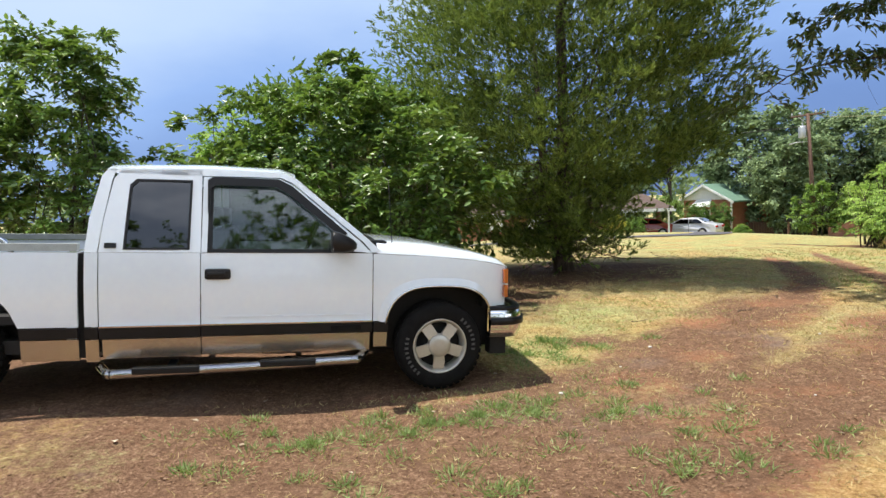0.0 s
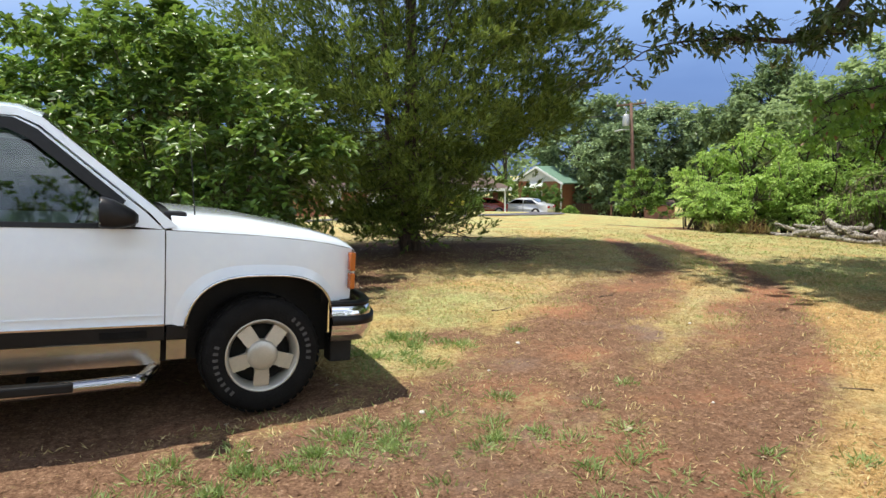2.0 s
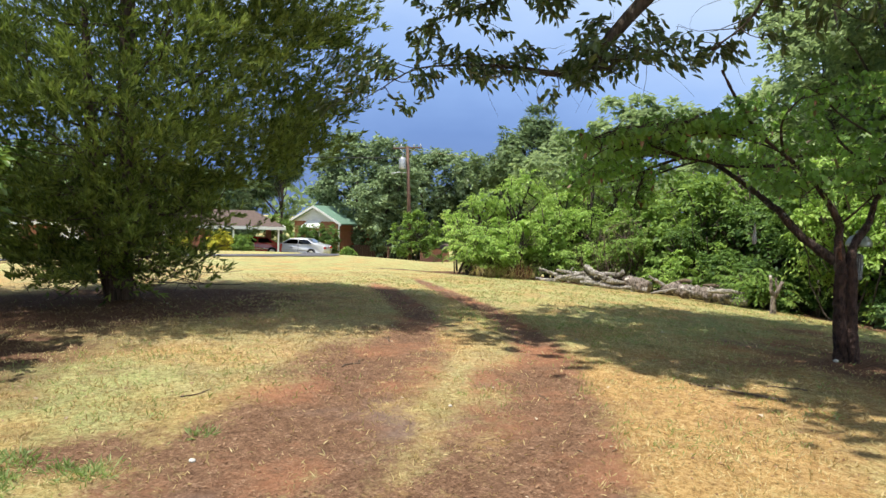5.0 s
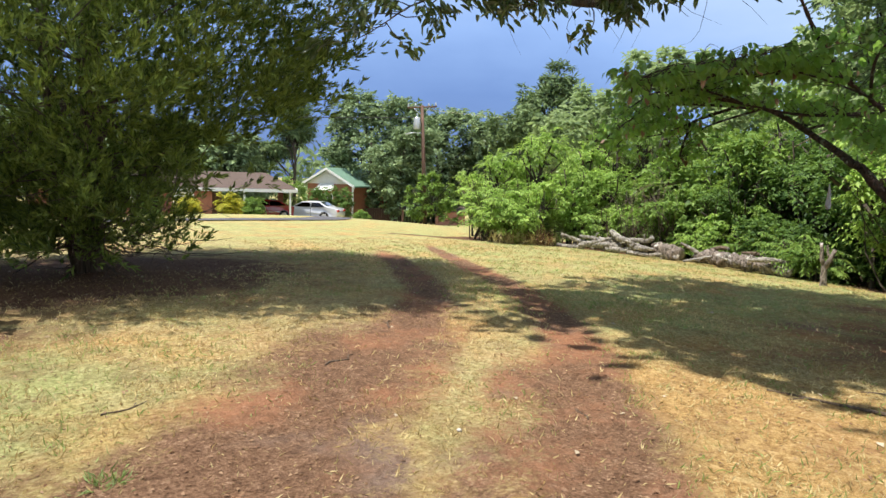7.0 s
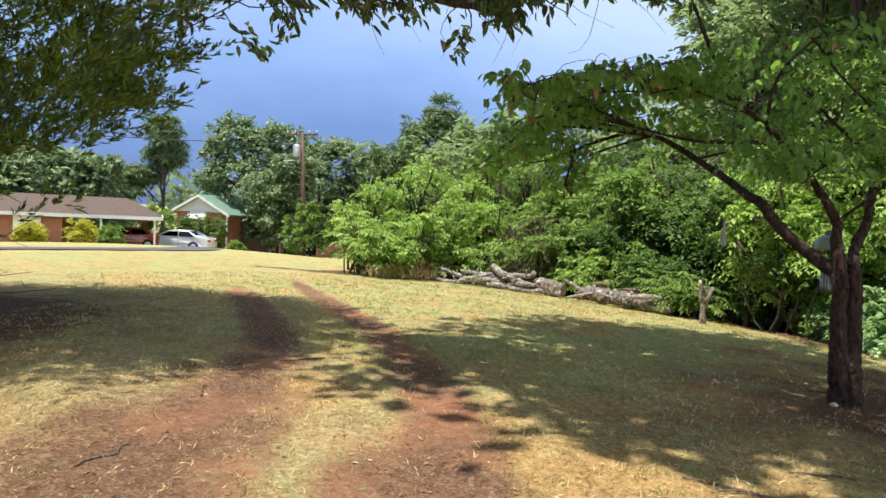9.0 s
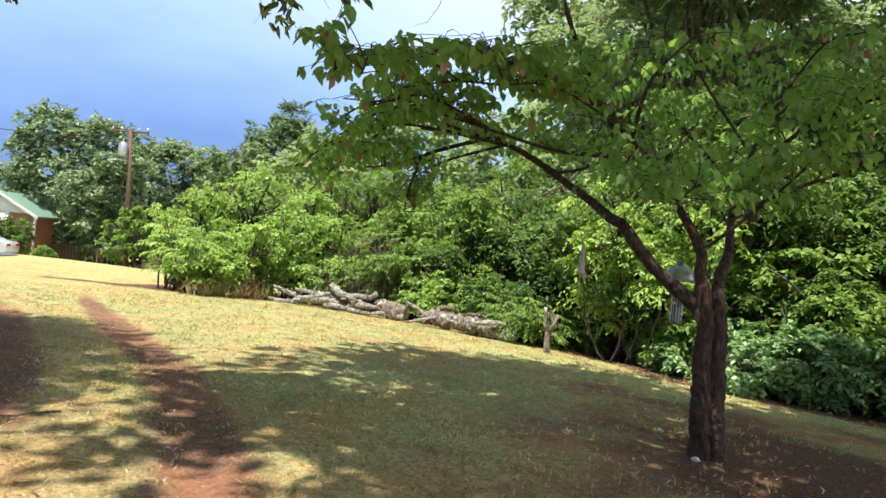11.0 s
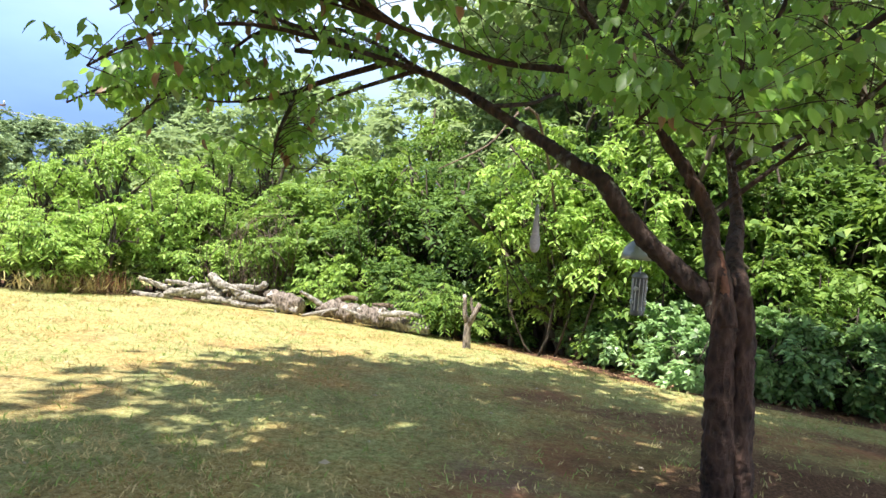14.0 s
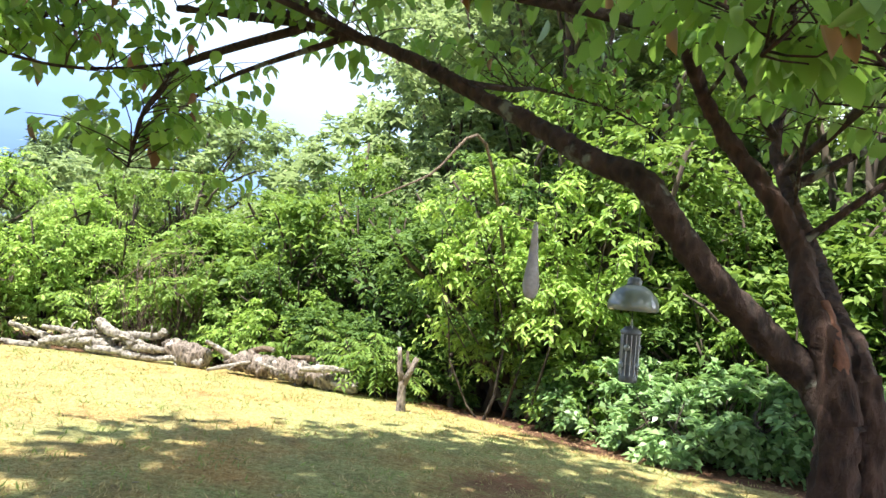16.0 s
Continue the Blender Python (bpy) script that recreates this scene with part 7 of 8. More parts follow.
def saloon_car(name, m, body, label, dark_glass="tint"):
    t = thing(name, m, label, "car")
    prof = [(-2.32, 0.30), (-2.36, 0.62), (-2.28, 0.92), (-1.65, 1.00), (-0.95, 1.36), (-0.1, 1.42), (0.45, 1.36), (1.15, 0.98), (1.95, 0.84), (2.28, 0.66), (2.34, 0.42), (2.25, 0.28)]
    bm = bmesh.new()
    rows = []
    for y, inset in ((-0.86, 0.06), (-0.80, 0.0), (0.80, 0.0), (0.86, 0.06)):
        row = []
        for x, z in prof:
            tuck = 0.16 * max(0.0, (z - 0.95) / 0.45)
            s = -1 if y < 0 else 1
            row.append(bm.verts.new((x * (1 - 0.02 * inset / 0.06), y - s * tuck, z - inset * 0.3)))
        rows.append(row)
    for a, b in zip(rows[:-1], rows[1:]):
        for k in range(len(prof) - 1):
            bm.faces.new((a[k], a[k + 1], b[k + 1], b[k])).smooth = True
        bm.faces.new((a[-1], a[0], b[0], b[-1]))
    bm.faces.new(rows[0])
    bm.faces.new(rows[-1][::-1])
    part("body", bm, body, t)
    for s in (-1, 1):
        for xs_ in ((-1.42, -0.98, -0.35, -0.35), (-0.27, -0.27, 0.36, 0.92)):
            g = bmesh.new()
            pts = [(xs_[0], 1.0), (xs_[3], 1.0), (xs_[2], 1.31), (xs_[1], 1.31)]
            vs = [g.verts.new((x, s * (0.873 - 0.16 * (z - 0.95) / 0.45), z)) for x, z in pts]
            g.faces.new(vs)
            r = bmesh.ops.extrude_face_region(g, geom=g.faces[:])
            bmesh.ops.translate(g, vec=(0, s * 0.006, 0), verts=[e for e in r["geom"] if isinstance(e, bmesh.types.BMVert)])
            part("side_window", g, M[dark_glass], t)
        part("door_seam", box(-0.33, -0.31, s * 0.868 - 0.003, s * 0.868 + 0.003, 0.35, 0.97), M["black"], t)
        part("side_strip", box(-1.2, 1.2, s * 0.868 - 0.008, s * 0.868 + 0.008, 0.52, 0.56), M["alloy"], t)
        part("headlight", box(2.18, 2.31, s * 0.62 - 0.16, s * 0.62 + 0.16, 0.58, 0.70, 0.02, 1), M["headlamp"], t)
        part("tail_light", box(-2.385, -2.25, s * 0.62 - 0.2, s * 0.62 + 0.2, 0.68, 0.84, 0.02, 1), M["red"], t)
    for name_, pts in (("windscreen", [(1.10, 0.99), (0.48, 1.345)]), ("rear_window", [(-1.60, 1.0), (-0.98, 1.345)])):
        g = bmesh.new()
        (xa, za), (xb, zb_) = pts
        vs = [g.verts.new(p) for p in ((xa, -0.68, za + 0.012), (xa, 0.68, za + 0.012), (xb, 0.58, zb_ + 0.012), (xb, -0.58, zb_ + 0.012))]
        g.faces.new(vs)
        r = bmesh.ops.extrude_face_region(g, geom=g.faces[:])
        bmesh.ops.translate(g, vec=(0, 0, 0.008), verts=[e for e in r["geom"] if isinstance(e, bmesh.types.BMVert)])
        part(name_, g, M[dark_glass], t)
    for x in (-1.35, 1.42):
        for s in (-1, 1):
            w = part("wheel", np_mesh("wheel", *lathe([(0.20, -0.09), (0.30, -0.10), (0.32, -0.06), (0.32, 0.06), (0.30, 0.10), (0.20, 0.09)], 22, "y"), True), M["rubber"], t)
            w.matrix_basis = Matrix.Translation((x, s * 0.79, 0.32))
            part("rim", np_mesh("rim", *lathe([(0.01, s * 0.085), (0.12, s * 0.09), (0.20, s * 0.10), (0.21, s * 0.06)], 20, "y"), True), M["alloy"], w)
            part("wheel_arch", np_mesh("wheel_arch", *lathe([(0.20, s * 0.083), (0.36, s * 0.083), (0.36, -s * 0.05)], 22, "y"), True), M["dullblack"], w)
    return t


cx, cy = 29.0, 39.5
saloon_car("saloon_car", pose(cx, cy, float(gz(cx, cy)), 0, 0, math.degrees(math.atan2(4.2, -2.75))), M["silver"], "silver saloon car parked by the drive")
cx, cy = 26.4, 41.6
saloon_car("saloon_car", pose(cx, cy, float(gz(cx, cy)), 0, 0, 150), M["redcar"], "dark red saloon car under the carport")


def utility_pole():
    x, y = 32.6, 31.0
    z = float(gz(x, y))
    t = thing("utility_pole", pose(x, y, z), "weathered wooden utility pole with crossarm and transformer", "utility pole")
    top = np.array([-0.32, 0.25, 8.05])
    part("pole", tube("pole", [(0, 0, -0.3), top * 0.5, top], [0.15, 0.13, 0.10], 10), M["polewood"], t)
    d = unit(np.array([[0.63, -0.58, 0.06]]))[0]
    c = top * 0.985
    arm = part("crossarm", tube("crossarm", [c - d * 1.0, c + d * 1.0], 0.06, 4, False), M["polewood"], t)
    for f in (-0.92, -0.45, 0.45, 0.92):
        o = part("insulator", np_mesh("insulator", *lathe([(0.01, 0.0), (0.05, 0.02), (0.06, 0.10), (0.03, 0.20), (0.005, 0.21)], 10), True), M["polegrey"], arm)
        o.matrix_basis = Matrix.Translation(Vector(c + d * f) + Vector((0, 0, 0.05)))
    tr = part("transformer", np_mesh("transformer", *lathe([(0.01, 0), (0.22, 0.02), (0.24, 0.08), (0.24, 0.72), (0.21, 0.80), (0.01, 0.84)], 18), True), M["polegrey"], t, "pale grey transformer can")
    tp = top * 0.80 + np.array([-0.28, 0.27, 0.0])
    tr.matrix_basis = Matrix.Translation(tp)
    bsh = part("bushing", np_mesh("bushing", *lathe([(0.03, 0.0), (0.06, 0.05), (0.035, 0.10), (0.06, 0.15), (0.02, 0.26)], 10), True), M["polegrey"], tr)
    bsh.matrix_basis = Matrix.Translation((0, 0, 0.82))
    lp = part("lamp_arm", tube("lamp_arm", [top * 0.77, top * 0.77 + np.array([-0.5, 0.5, 0.02]), top * 0.77 + np.array([-0.85, 0.8, -0.10])], [0.03, 0.03, 0.06], 8), M["polegrey"], t)
    part("brace", tube("brace", [c - d * 0.6, top * 0.91], 0.02, 6), M["polegrey"], t)
    part("brace", tube("brace", [c + d * 0.6, top * 0.91], 0.02, 6), M["polegrey"], t)
    base = np.array([x, y, z])

    def wire(name, p, q, sag, r, mat, label):
        s = np.linspace(0, 1, 30)[:, None]
        L = np.asarray(p) + (np.asarray(q) - np.asarray(p)) * s - np.array([0, 0, sag]) * 4 * s * (1 - s)
        tagged(part(name, tube(name, L, r, 5), mat), label, "cable", "overhead cables")
    wire("power_cable", base + top * 0.97, (60, 6, 6.0), 0.8, 0.016, M["wire_new"], "pale new power cable leaving the pole")
    wire("power_cable", base + top * 0.90, (-60, 78, 9.0), 2.4, 0.025, M["wire"], "dark power cable sagging across the sky")


utility_pole()

SHRUBS = [("yellow_shrub", 21.4, 37.2, "lf_yellow", "golden-yellow shrub before the house", 0.8), ("yellow_shrub", 19.2, 38.4, "lf_yellow", "golden-yellow shrub before the house", 0.75),
          ("green_shrub", 23.6, 38.4, "lf_mid", "clipped green shrub before the house", 0.75), ("green_shrub", 17.2, 39.6, "lf_mid", "green shrub before the house", 0.8),
          ("green_shrub", 34.0, 40.0, "lf_mid", "low green shrub beside the drive", 0.6), ("garden_tree", 32.0, 43.0, "lf_dark", "small garden tree before the gable", 1.6),
          ("garden_tree", 33.5, 42.0, "lf_dark", "small garden tree before the gable", 1.7), ("green_shrub", 29.7, 43.6, "lf_mid", "tall green shrub beside the carport", 1.9)]
for k, (nm, x, y, mat, label, s) in enumerate(SHRUBS):
    shrub(nm, x, y, [(0, 0, s * 0.9, s * (0.6 if s > 1.2 else 1), s * (0.6 if s > 1.2 else 1), s * 0.85), (s * 0.4, s * 0.3, s * 1.0, s * 0.5, s * 0.5, s * 0.6)], mat, label, "shrub", 90, 72, 0.12, 0.16, 0.08, 200 + k, 4, R=0.4)
zm = float(gz(32.9, 33.7))
mb = thing("mailbox", pose(32.9, 33.7, zm), "dark mailbox on a short post", "mailbox")
part("post", box(-0.05, 0.05, -0.05, 0.05, -0.2, 1.0), M["polewood"], mb)
part("box", box(-0.25, 0.25, -0.10, 0.10, 1.0, 1.25, 0.05), M["black"], mb)

# ---- logs, stump and hanging things ----


def gnarl(V, F, rng, amp, o):
    """Knots and hollows along a log."""
    off = Vector(rng.uniform(0, 50, 3))
    c = np.array([noise.noise(Vector(v) * 4.0 + off) * 0.9 + noise.noise(Vector(v) * 13 + off) * 0.9 + noise.noise(Vector(v) * 27 + off) * 0.7 for v in V])
    return c * amp


def log(pts, radii, mat, label, seed, n=12, sides=20, wob=0.05):
    rng = np.random.default_rng(seed)
    pts = np.array(pts, float)
    pts[1:-1] += rng.normal(size=pts[1:-1].shape) * np.array([0.05, 0.05, 0.02])
    c = curve_pts(pts, n)
    o = c[len(c) // 2].copy()
    r = np.interp(np.linspace(0, 1, len(c)), np.linspace(0, 1, len(radii)), radii)
    r = r * (1 + 0.10 * np.sin(np.linspace(0, 5, len(c)) + rng.uniform(0, 6)))
    t = thing("log", Matrix.Translation(o), label, "log", "felled logs")
    V, F = tube_arrays(c - o, r, sides, wob, rng)
    axis = np.repeat(c - o, sides, 0)
    body = V[:len(axis)]
    body += unit(body - axis) * gnarl(body, F, rng, (0.46 if mat == "greywood" else 0.22) * r.mean(), o)[:, None]
    part("bark", np_mesh("bark", V, F, True), M[mat], t)
    for k in range(2 if r.mean() > 0.1 else 1):          # broken side branches
        q = rng.integers(2, len(c) - 2)
        dirn = unit(rng.normal(size=(1, 3)) + np.array([[-0.6, 0.2, 0.7]]))[0]
        p0 = c[q] - o
        L = r[q] + rng.uniform(0.08, 0.24)
        part("stub", np_mesh("stub", *tube_arrays([p0, p0 + dirn * L * 0.6 + rng.normal(size=3) * 0.02, p0 + dirn * L], [r[q] * 0.42, r[q] * 0.3, r[q] * 0.22], 8, 0.12, rng), True), M[mat], t)
    for e, d in ((0, -1), (-1, 1)):
        dirn = unit((c[e] - c[e + (1 if e == 0 else -1)])[None])[0]
        rr = r[e] * 0.93
        cap = part("cut_end", np_mesh("cut_end", *lathe([(0.001, 0.012), (rr * 0.5, 0.010), (rr, 0.004), (rr, -0.02)], 12), False), M["deadwood"], t, "weathered cut end")
        cap.matrix_basis = Matrix.Translation(c[e] - o) @ Vector(dirn).to_track_quat("Z", "Y").to_matrix().to_4x4()
    return t


def lg(x, y, h):
    return (x, y, float(gz(x, y)) + h)


LOGS = [  # stations along the pile (y, height, depth from its front line), radii, bark, label
    ([(8.80, 0.36, 0.0), (8.4, 0.27, 0.0), (8.0, 0.20, 0.05), (7.6, 0.19, 0.05), (7.15, 0.20, 0.1)], [0.055, 0.075, 0.095, 0.105, 0.11], "deadwood", "long bleached crooked log that rises at one end"),
    ([(8.9, 0.06, -0.05), (8.5, 0.08, -0.05), (8.1, 0.07, 0.0)], [0.05, 0.075, 0.06], "deadwood", "short bleached log lying in the grass"),
    ([(7.42, 0.56, 0.10), (7.15, 0.44, 0.05), (6.92, 0.32, 0.0), (6.75, 0.24, -0.02)], [0.10, 0.11, 0.095, 0.09], "deadwood", "thick bleached stub propped on the pile"),
    ([(7.1, 0.36, 0.15), (6.8, 0.42, 0.15), (6.5, 0.43, 0.15), (6.3, 0.52, 0.12)], [0.06, 0.065, 0.075, 0.085], "deadwood", "bleached branch with a knob at its end"),
    ([(7.45, 0.10, -0.10), (7.0, 0.08, -0.05), (6.7, 0.10, -0.05), (6.3, 0.07, 0.0)], [0.06, 0.09, 0.08, 0.06], "deadwood", "bleached log along the foot of the pile"),
    ([(6.95, 0.26, 0.20), (6.7, 0.30, 0.1), (6.45, 0.26, 0.05), (6.2, 0.22, 0.0)], [0.07, 0.06, 0.075, 0.06], "deadwood", "grey forked branch jammed in the pile"),
    ([(6.9, 0.17, 0.0), (6.6, 0.20, -0.02), (6.35, 0.18, -0.04)], [0.05, 0.06, 0.05], "deadwood", "thin bleached branch in the pile"),
    ([(7.7, 0.36, 0.2), (7.3, 0.30, 0.2), (6.9, 0.34, 0.25)], [0.04, 0.05, 0.045], "deadwood", "thin grey branch behind the stub"),
    ([(6.18, 0.30, 0.25), (5.85, 0.24, 0.2), (5.48, 0.18, 0.15)], [0.20, 0.20, 0.17], "greywood", "stout brown log with flaking bark"),
    ([(6.3, 0.08, 0.0), (5.9, 0.10, 0.0), (5.5, 0.07, 0.0)], [0.06, 0.07, 0.05], "deadwood", "pale branch at the foot of the brown log"),
    ([(5.12, 0.16, 0.2), (4.85, 0.19, 0.15), (4.5, 0.21, 0.1), (4.24, 0.24, 0.1)], [0.13, 0.17, 0.19, 0.21], "greywood", "thick grey-brown trunk section in the row of logs"),
    ([(4.75, 0.40, 0.2), (4.5, 0.45, 0.2), (4.3, 0.47, 0.2)], [0.04, 0.06, 0.05], "stick", "curled slab of loose bark on the trunk"),
    ([(4.12, 0.21, 0.08), (3.85, 0.22, 0.05), (3.62, 0.21, 0.05)], [0.19, 0.205, 0.20], "greywood", "sawn trunk section with peeling bark"),
    ([(3.9, 0.42, 0.1), (3.7, 0.44, 0.12), (3.5, 0.43, 0.15)], [0.03, 0.045, 0.04], "stick", "strip of peeled bark on the trunk"),
    ([(3.56, 0.17, 0.05), (3.3, 0.18, 0.05), (3.05, 0.16, 0.02)], [0.15, 0.17, 0.16], "greywood", "short trunk section with a pale patch"),
    ([(3.5, 0.32, 0.2), (3.2, 0.30, 0.22), (2.95, 0.27, 0.25)], [0.08, 0.09, 0.08], "greywood", "log lying behind the trunk sections"),
    ([(3.0, 0.12, 0.02), (2.85, 0.12, 0.0), (2.68, 0.11, -0.02)], [0.12, 0.125, 0.10], "deadwood", "mossy hollow log at the end of the row"),
]
lrng = np.random.default_rng(299)
for k in range(20):                                  # broken limbs heaped between the larger pieces
    y, L, h = lrng.uniform(6.3, 8.0) if k < 12 else lrng.uniform(3.0, 6.2), lrng.uniform(0.22, 0.45), lrng.uniform(0.06, 0.34)
    d, tilt, turn, r = lrng.uniform(-0.05, 0.25) - (0.12 if k >= 12 else 0), lrng.uniform(-0.16, 0.16), lrng.uniform(-0.25, 0.25), lrng.uniform(0.035, 0.07)
    LOGS.append(([(y + L, max(r, h + tilt), d + turn), (y, h + lrng.uniform(-0.03, 0.05), d), (y - L, max(r, h - tilt), d - turn)], [r * 0.7, r, r * 0.85], "deadwood", "broken grey-white limb in the heap of logs"))
for k, (line, radii, mat, label) in enumerate(LOGS):
    log([lg(np.interp(y, [2.7, 3.6, 5.0, 6.5, 8.9], [16.87, 17.05, 17.35, 17.4, 17.0]) + d, y, h) for y, h, d in line], [q * (0.82 if mat == "deadwood" else 0.84) for q in radii], mat, label, 301 + k)


def forked_stump():
    rng = np.random.default_rng(320)
    x, y = 15.75, 1.78
    z = float(gz(x, y))
    t = thing("forked_stump", pose(x, y, z), "small cut-back tree stump with two bare prongs", "stump")
    arr = [tube_arrays([(0, 0, -0.1), (0, 0, 0.05), (0.0, 0.01, 0.40)], [0.085, 0.06, 0.05], 9, 0.08, rng), tube_arrays([(0, 0.01, 0.36), (0.0, 0.07, 0.55), (0.02, 0.08, 0.70), (0.0, 0.10, 0.84)], [0.045, 0.036, 0.03, 0.026], 8, 0.1, rng),
           tube_arrays([(0, 0.0, 0.36), (0.0, -0.07, 0.52), (0.02, -0.15, 0.72)], [0.048, 0.042, 0.036], 8, 0.1, rng), tube_arrays([(0.0, -0.08, 0.55), (0.0, -0.03, 0.66), (0, -0.02, 0.80)], [0.03, 0.024, 0.018], 7, 0.1, rng)]
    part("stem", np_mesh("stem", *joined(arr), True), M["greywood"], t)


forked_stump()


def bird_feeder():
    x, y = 11.80, -0.545
    t = thing("bird_feeder", pose(x, y, 0), "grey tube bird feeder under a smoky plastic dome", "bird feeder")
    dome = [(0.17, 1.175), (0.175, 1.185), (0.172, 1.22), (0.150, 1.275), (0.11, 1.318), (0.06, 1.345), (0.012, 1.355)]
    d = part("dome", np_mesh("dome", *lathe(dome + [(a - 0.004, b - 0.006) for a, b in dome[::-1]], 32), True), M["dome"], t, "smoky green plastic baffle dome")
    part("cap", np_mesh("cap", *lathe([(0.05, 1.345), (0.05, 1.38), (0.035, 1.40), (0.005, 1.405)], 20), True), M["feeder"], d)
    b = part("tube", np_mesh("tube", *lathe([(0.01, 0.685), (0.058, 0.685), (0.062, 0.70), (0.060, 0.74), (0.054, 0.75), (0.054, 1.00), (0.07, 1.01), (0.072, 1.03), (0.04, 1.06), (0.01, 1.07)], 24), True), M["feeder"], t, "grey seed tube with metal ports")
    for k in range(12):
        a = 2 * np.pi * k / 12
        part("cage_bar", tube("cage_bar", [(0.062 * np.cos(a), 0.062 * np.sin(a), 0.73), (0.062 * np.cos(a), 0.062 * np.sin(a), 1.015)], 0.004, 5), M["polegrey"], b)
    for k in range(3):
        for s in (0.80, 0.92):
            a = 2.1 * k + (0.6 if s > 0.85 else 0)
            o = part("port", np_mesh("port", *lathe([(0.006, 0.0), (0.02, 0.0), (0.022, 0.012), (0.006, 0.014)], 12), True), M["polegrey"], b)
            o.matrix_basis = Matrix.Translation((0.058 * np.cos(a), 0.058 * np.sin(a), s)) @ Matrix.Rotation(a, 4, "Z") @ Matrix.Rotation(math.pi / 2, 4, "Y")
    an = np.linspace(0, np.pi, 12)
    part("handle", tube("handle", np.column_stack([0.045 * np.cos(an), 0 * an, 1.05 + 0.06 * np.sin(an)]), 0.004, 6), M["polegrey"], t)
    part("hanger", tube("hanger", [(0, 0, 1.10), (0, 0, 2.43)], 0.003, 5), M["wire"], t, "thin hanging wire")


bird_feeder()
gourd = thing("hanging_gourd", pose(9.44, 0.12, 0), "long-necked grey gourd hung from a branch", "gourd")
part("body", np_mesh("body", *lathe([(0.003, 1.185), (0.016, 1.19), (0.026, 1.208), (0.030, 1.235), (0.026, 1.27), (0.020, 1.31), (0.016, 1.36), (0.012, 1.41), (0.008, 1.445), (0.003, 1.455)], 18), True), M["gourd"], gourd, "weathered grey gourd")
part("string", tube("string", [(0, 0, 1.45), (-0.02, 0, 1.74)], 0.0015, 5), M["wire"], gourd)
rngb = np.random.default_rng(330)
bt = thing("leaning_branch", pose(*gp(17.4, 0.3)), "pale dead branch reaching out of the wood", "branch")
bo = np.array(gp(17.4, 0.3))
part("wood", np_mesh("wood", *joined([tube_arrays(curve_pts(np.array([bo, bo + [-0.2, 0.2, 1.4], (15.97, 1.0, 3.23), (14.98, 1.55, 2.58), (14.25, 2.03, 2.14)]) - bo, 5), np.linspace(0.035, 0.008, 21), 7, 0.1, rngb)]), True), M["stick"], bt)


# plants with feathered compound leaves
def sumac(x, y, h, stems, seed, mat, label):
    rng = np.random.default_rng(seed)
    t = thing("sumac_plant", pose(*gp(x, y)), label, "plant", "feather-leaved plants")
    arr, P, D, N = [], [], [], []
    for k in range(stems):
        a = rng.uniform(0, 2 * np.pi)
        top = np.array([np.cos(a) * 0.35 * h, np.sin(a) * 0.35 * h, h * rng.uniform(0.6, 1.0)]) * [1, 1, 1]
        base = rng.normal(size=3) * [0.12, 0.12, 0]
        arr.append(limb(base, top, 0.014, 0.006, rng, -0.05, 0.1, 6, 5))
        for f in range(9):
            s0 = base + (top - base) * rng.uniform(0.35, 1.0)
            b = rng.uniform(0, 2 * np.pi)
            L = rng.uniform(0.35, 0.60)
            u = np.linspace(0, 1, 9)[:, None]
            out = np.array([np.cos(b), np.sin(b), 0])
            line = s0 + out * L * u + np.array([0, 0, 0.16]) * u - np.array([0, 0, 0.42 * L]) * u ** 2
            arr.append(tube_arrays(line, np.linspace(0.004, 0.0015, 9), 4))
            sidev = np.array([-out[1], out[0], 0])
            for q in (-1, 1):
                P.append(line[1:])
                D.append(unit(sidev * q + out * 0.55 + np.array([0, 0, -0.35]) + rng.normal(size=(8, 3)) * 0.12))
                N.append(np.tile([0, 0, 1.0], (8, 1)) + rng.normal(size=(8, 3)) * 0.2)
    part("stem", np_mesh("stem", *joined(arr), True), M["bark_dark"], t)
    P, D, N = np.vstack(P), np.vstack(D), unit(np.vstack(N))
    s = rng.uniform(0.8, 1.2, len(P))
    part("foliage", np_mesh("foliage", *leaf_arrays(P, D, N, 0.135 * s, 0.042 * s, rng, 0.1, 0.25)), M[mat], t)


for k, (x, y, h, stems, mat) in enumerate(((17.35, 2.75, 1.0, 8, "lf_mid"), (17.2, 2.3, 1.05, 8, "lf_mid"), (17.9, 3.4, 1.1, 7, "lf_mid"), (15.2, 9.95, 1.35, 8, "lf_light"), (15.55, 9.7, 1.0, 7, "lf_light"), (18.4, 4.6, 0.9, 6, "lf_mid"), (18.5, 5.4, 0.9, 6, "lf_light"), (15.6, 10.3, 1.9, 8, "lf_light"), (18.0, 9.0, 1.1, 7, "lf_light"))):
    sumac(x, y, h, stems, 340 + k, mat, "feather-leaved green plant at the wood's edge")

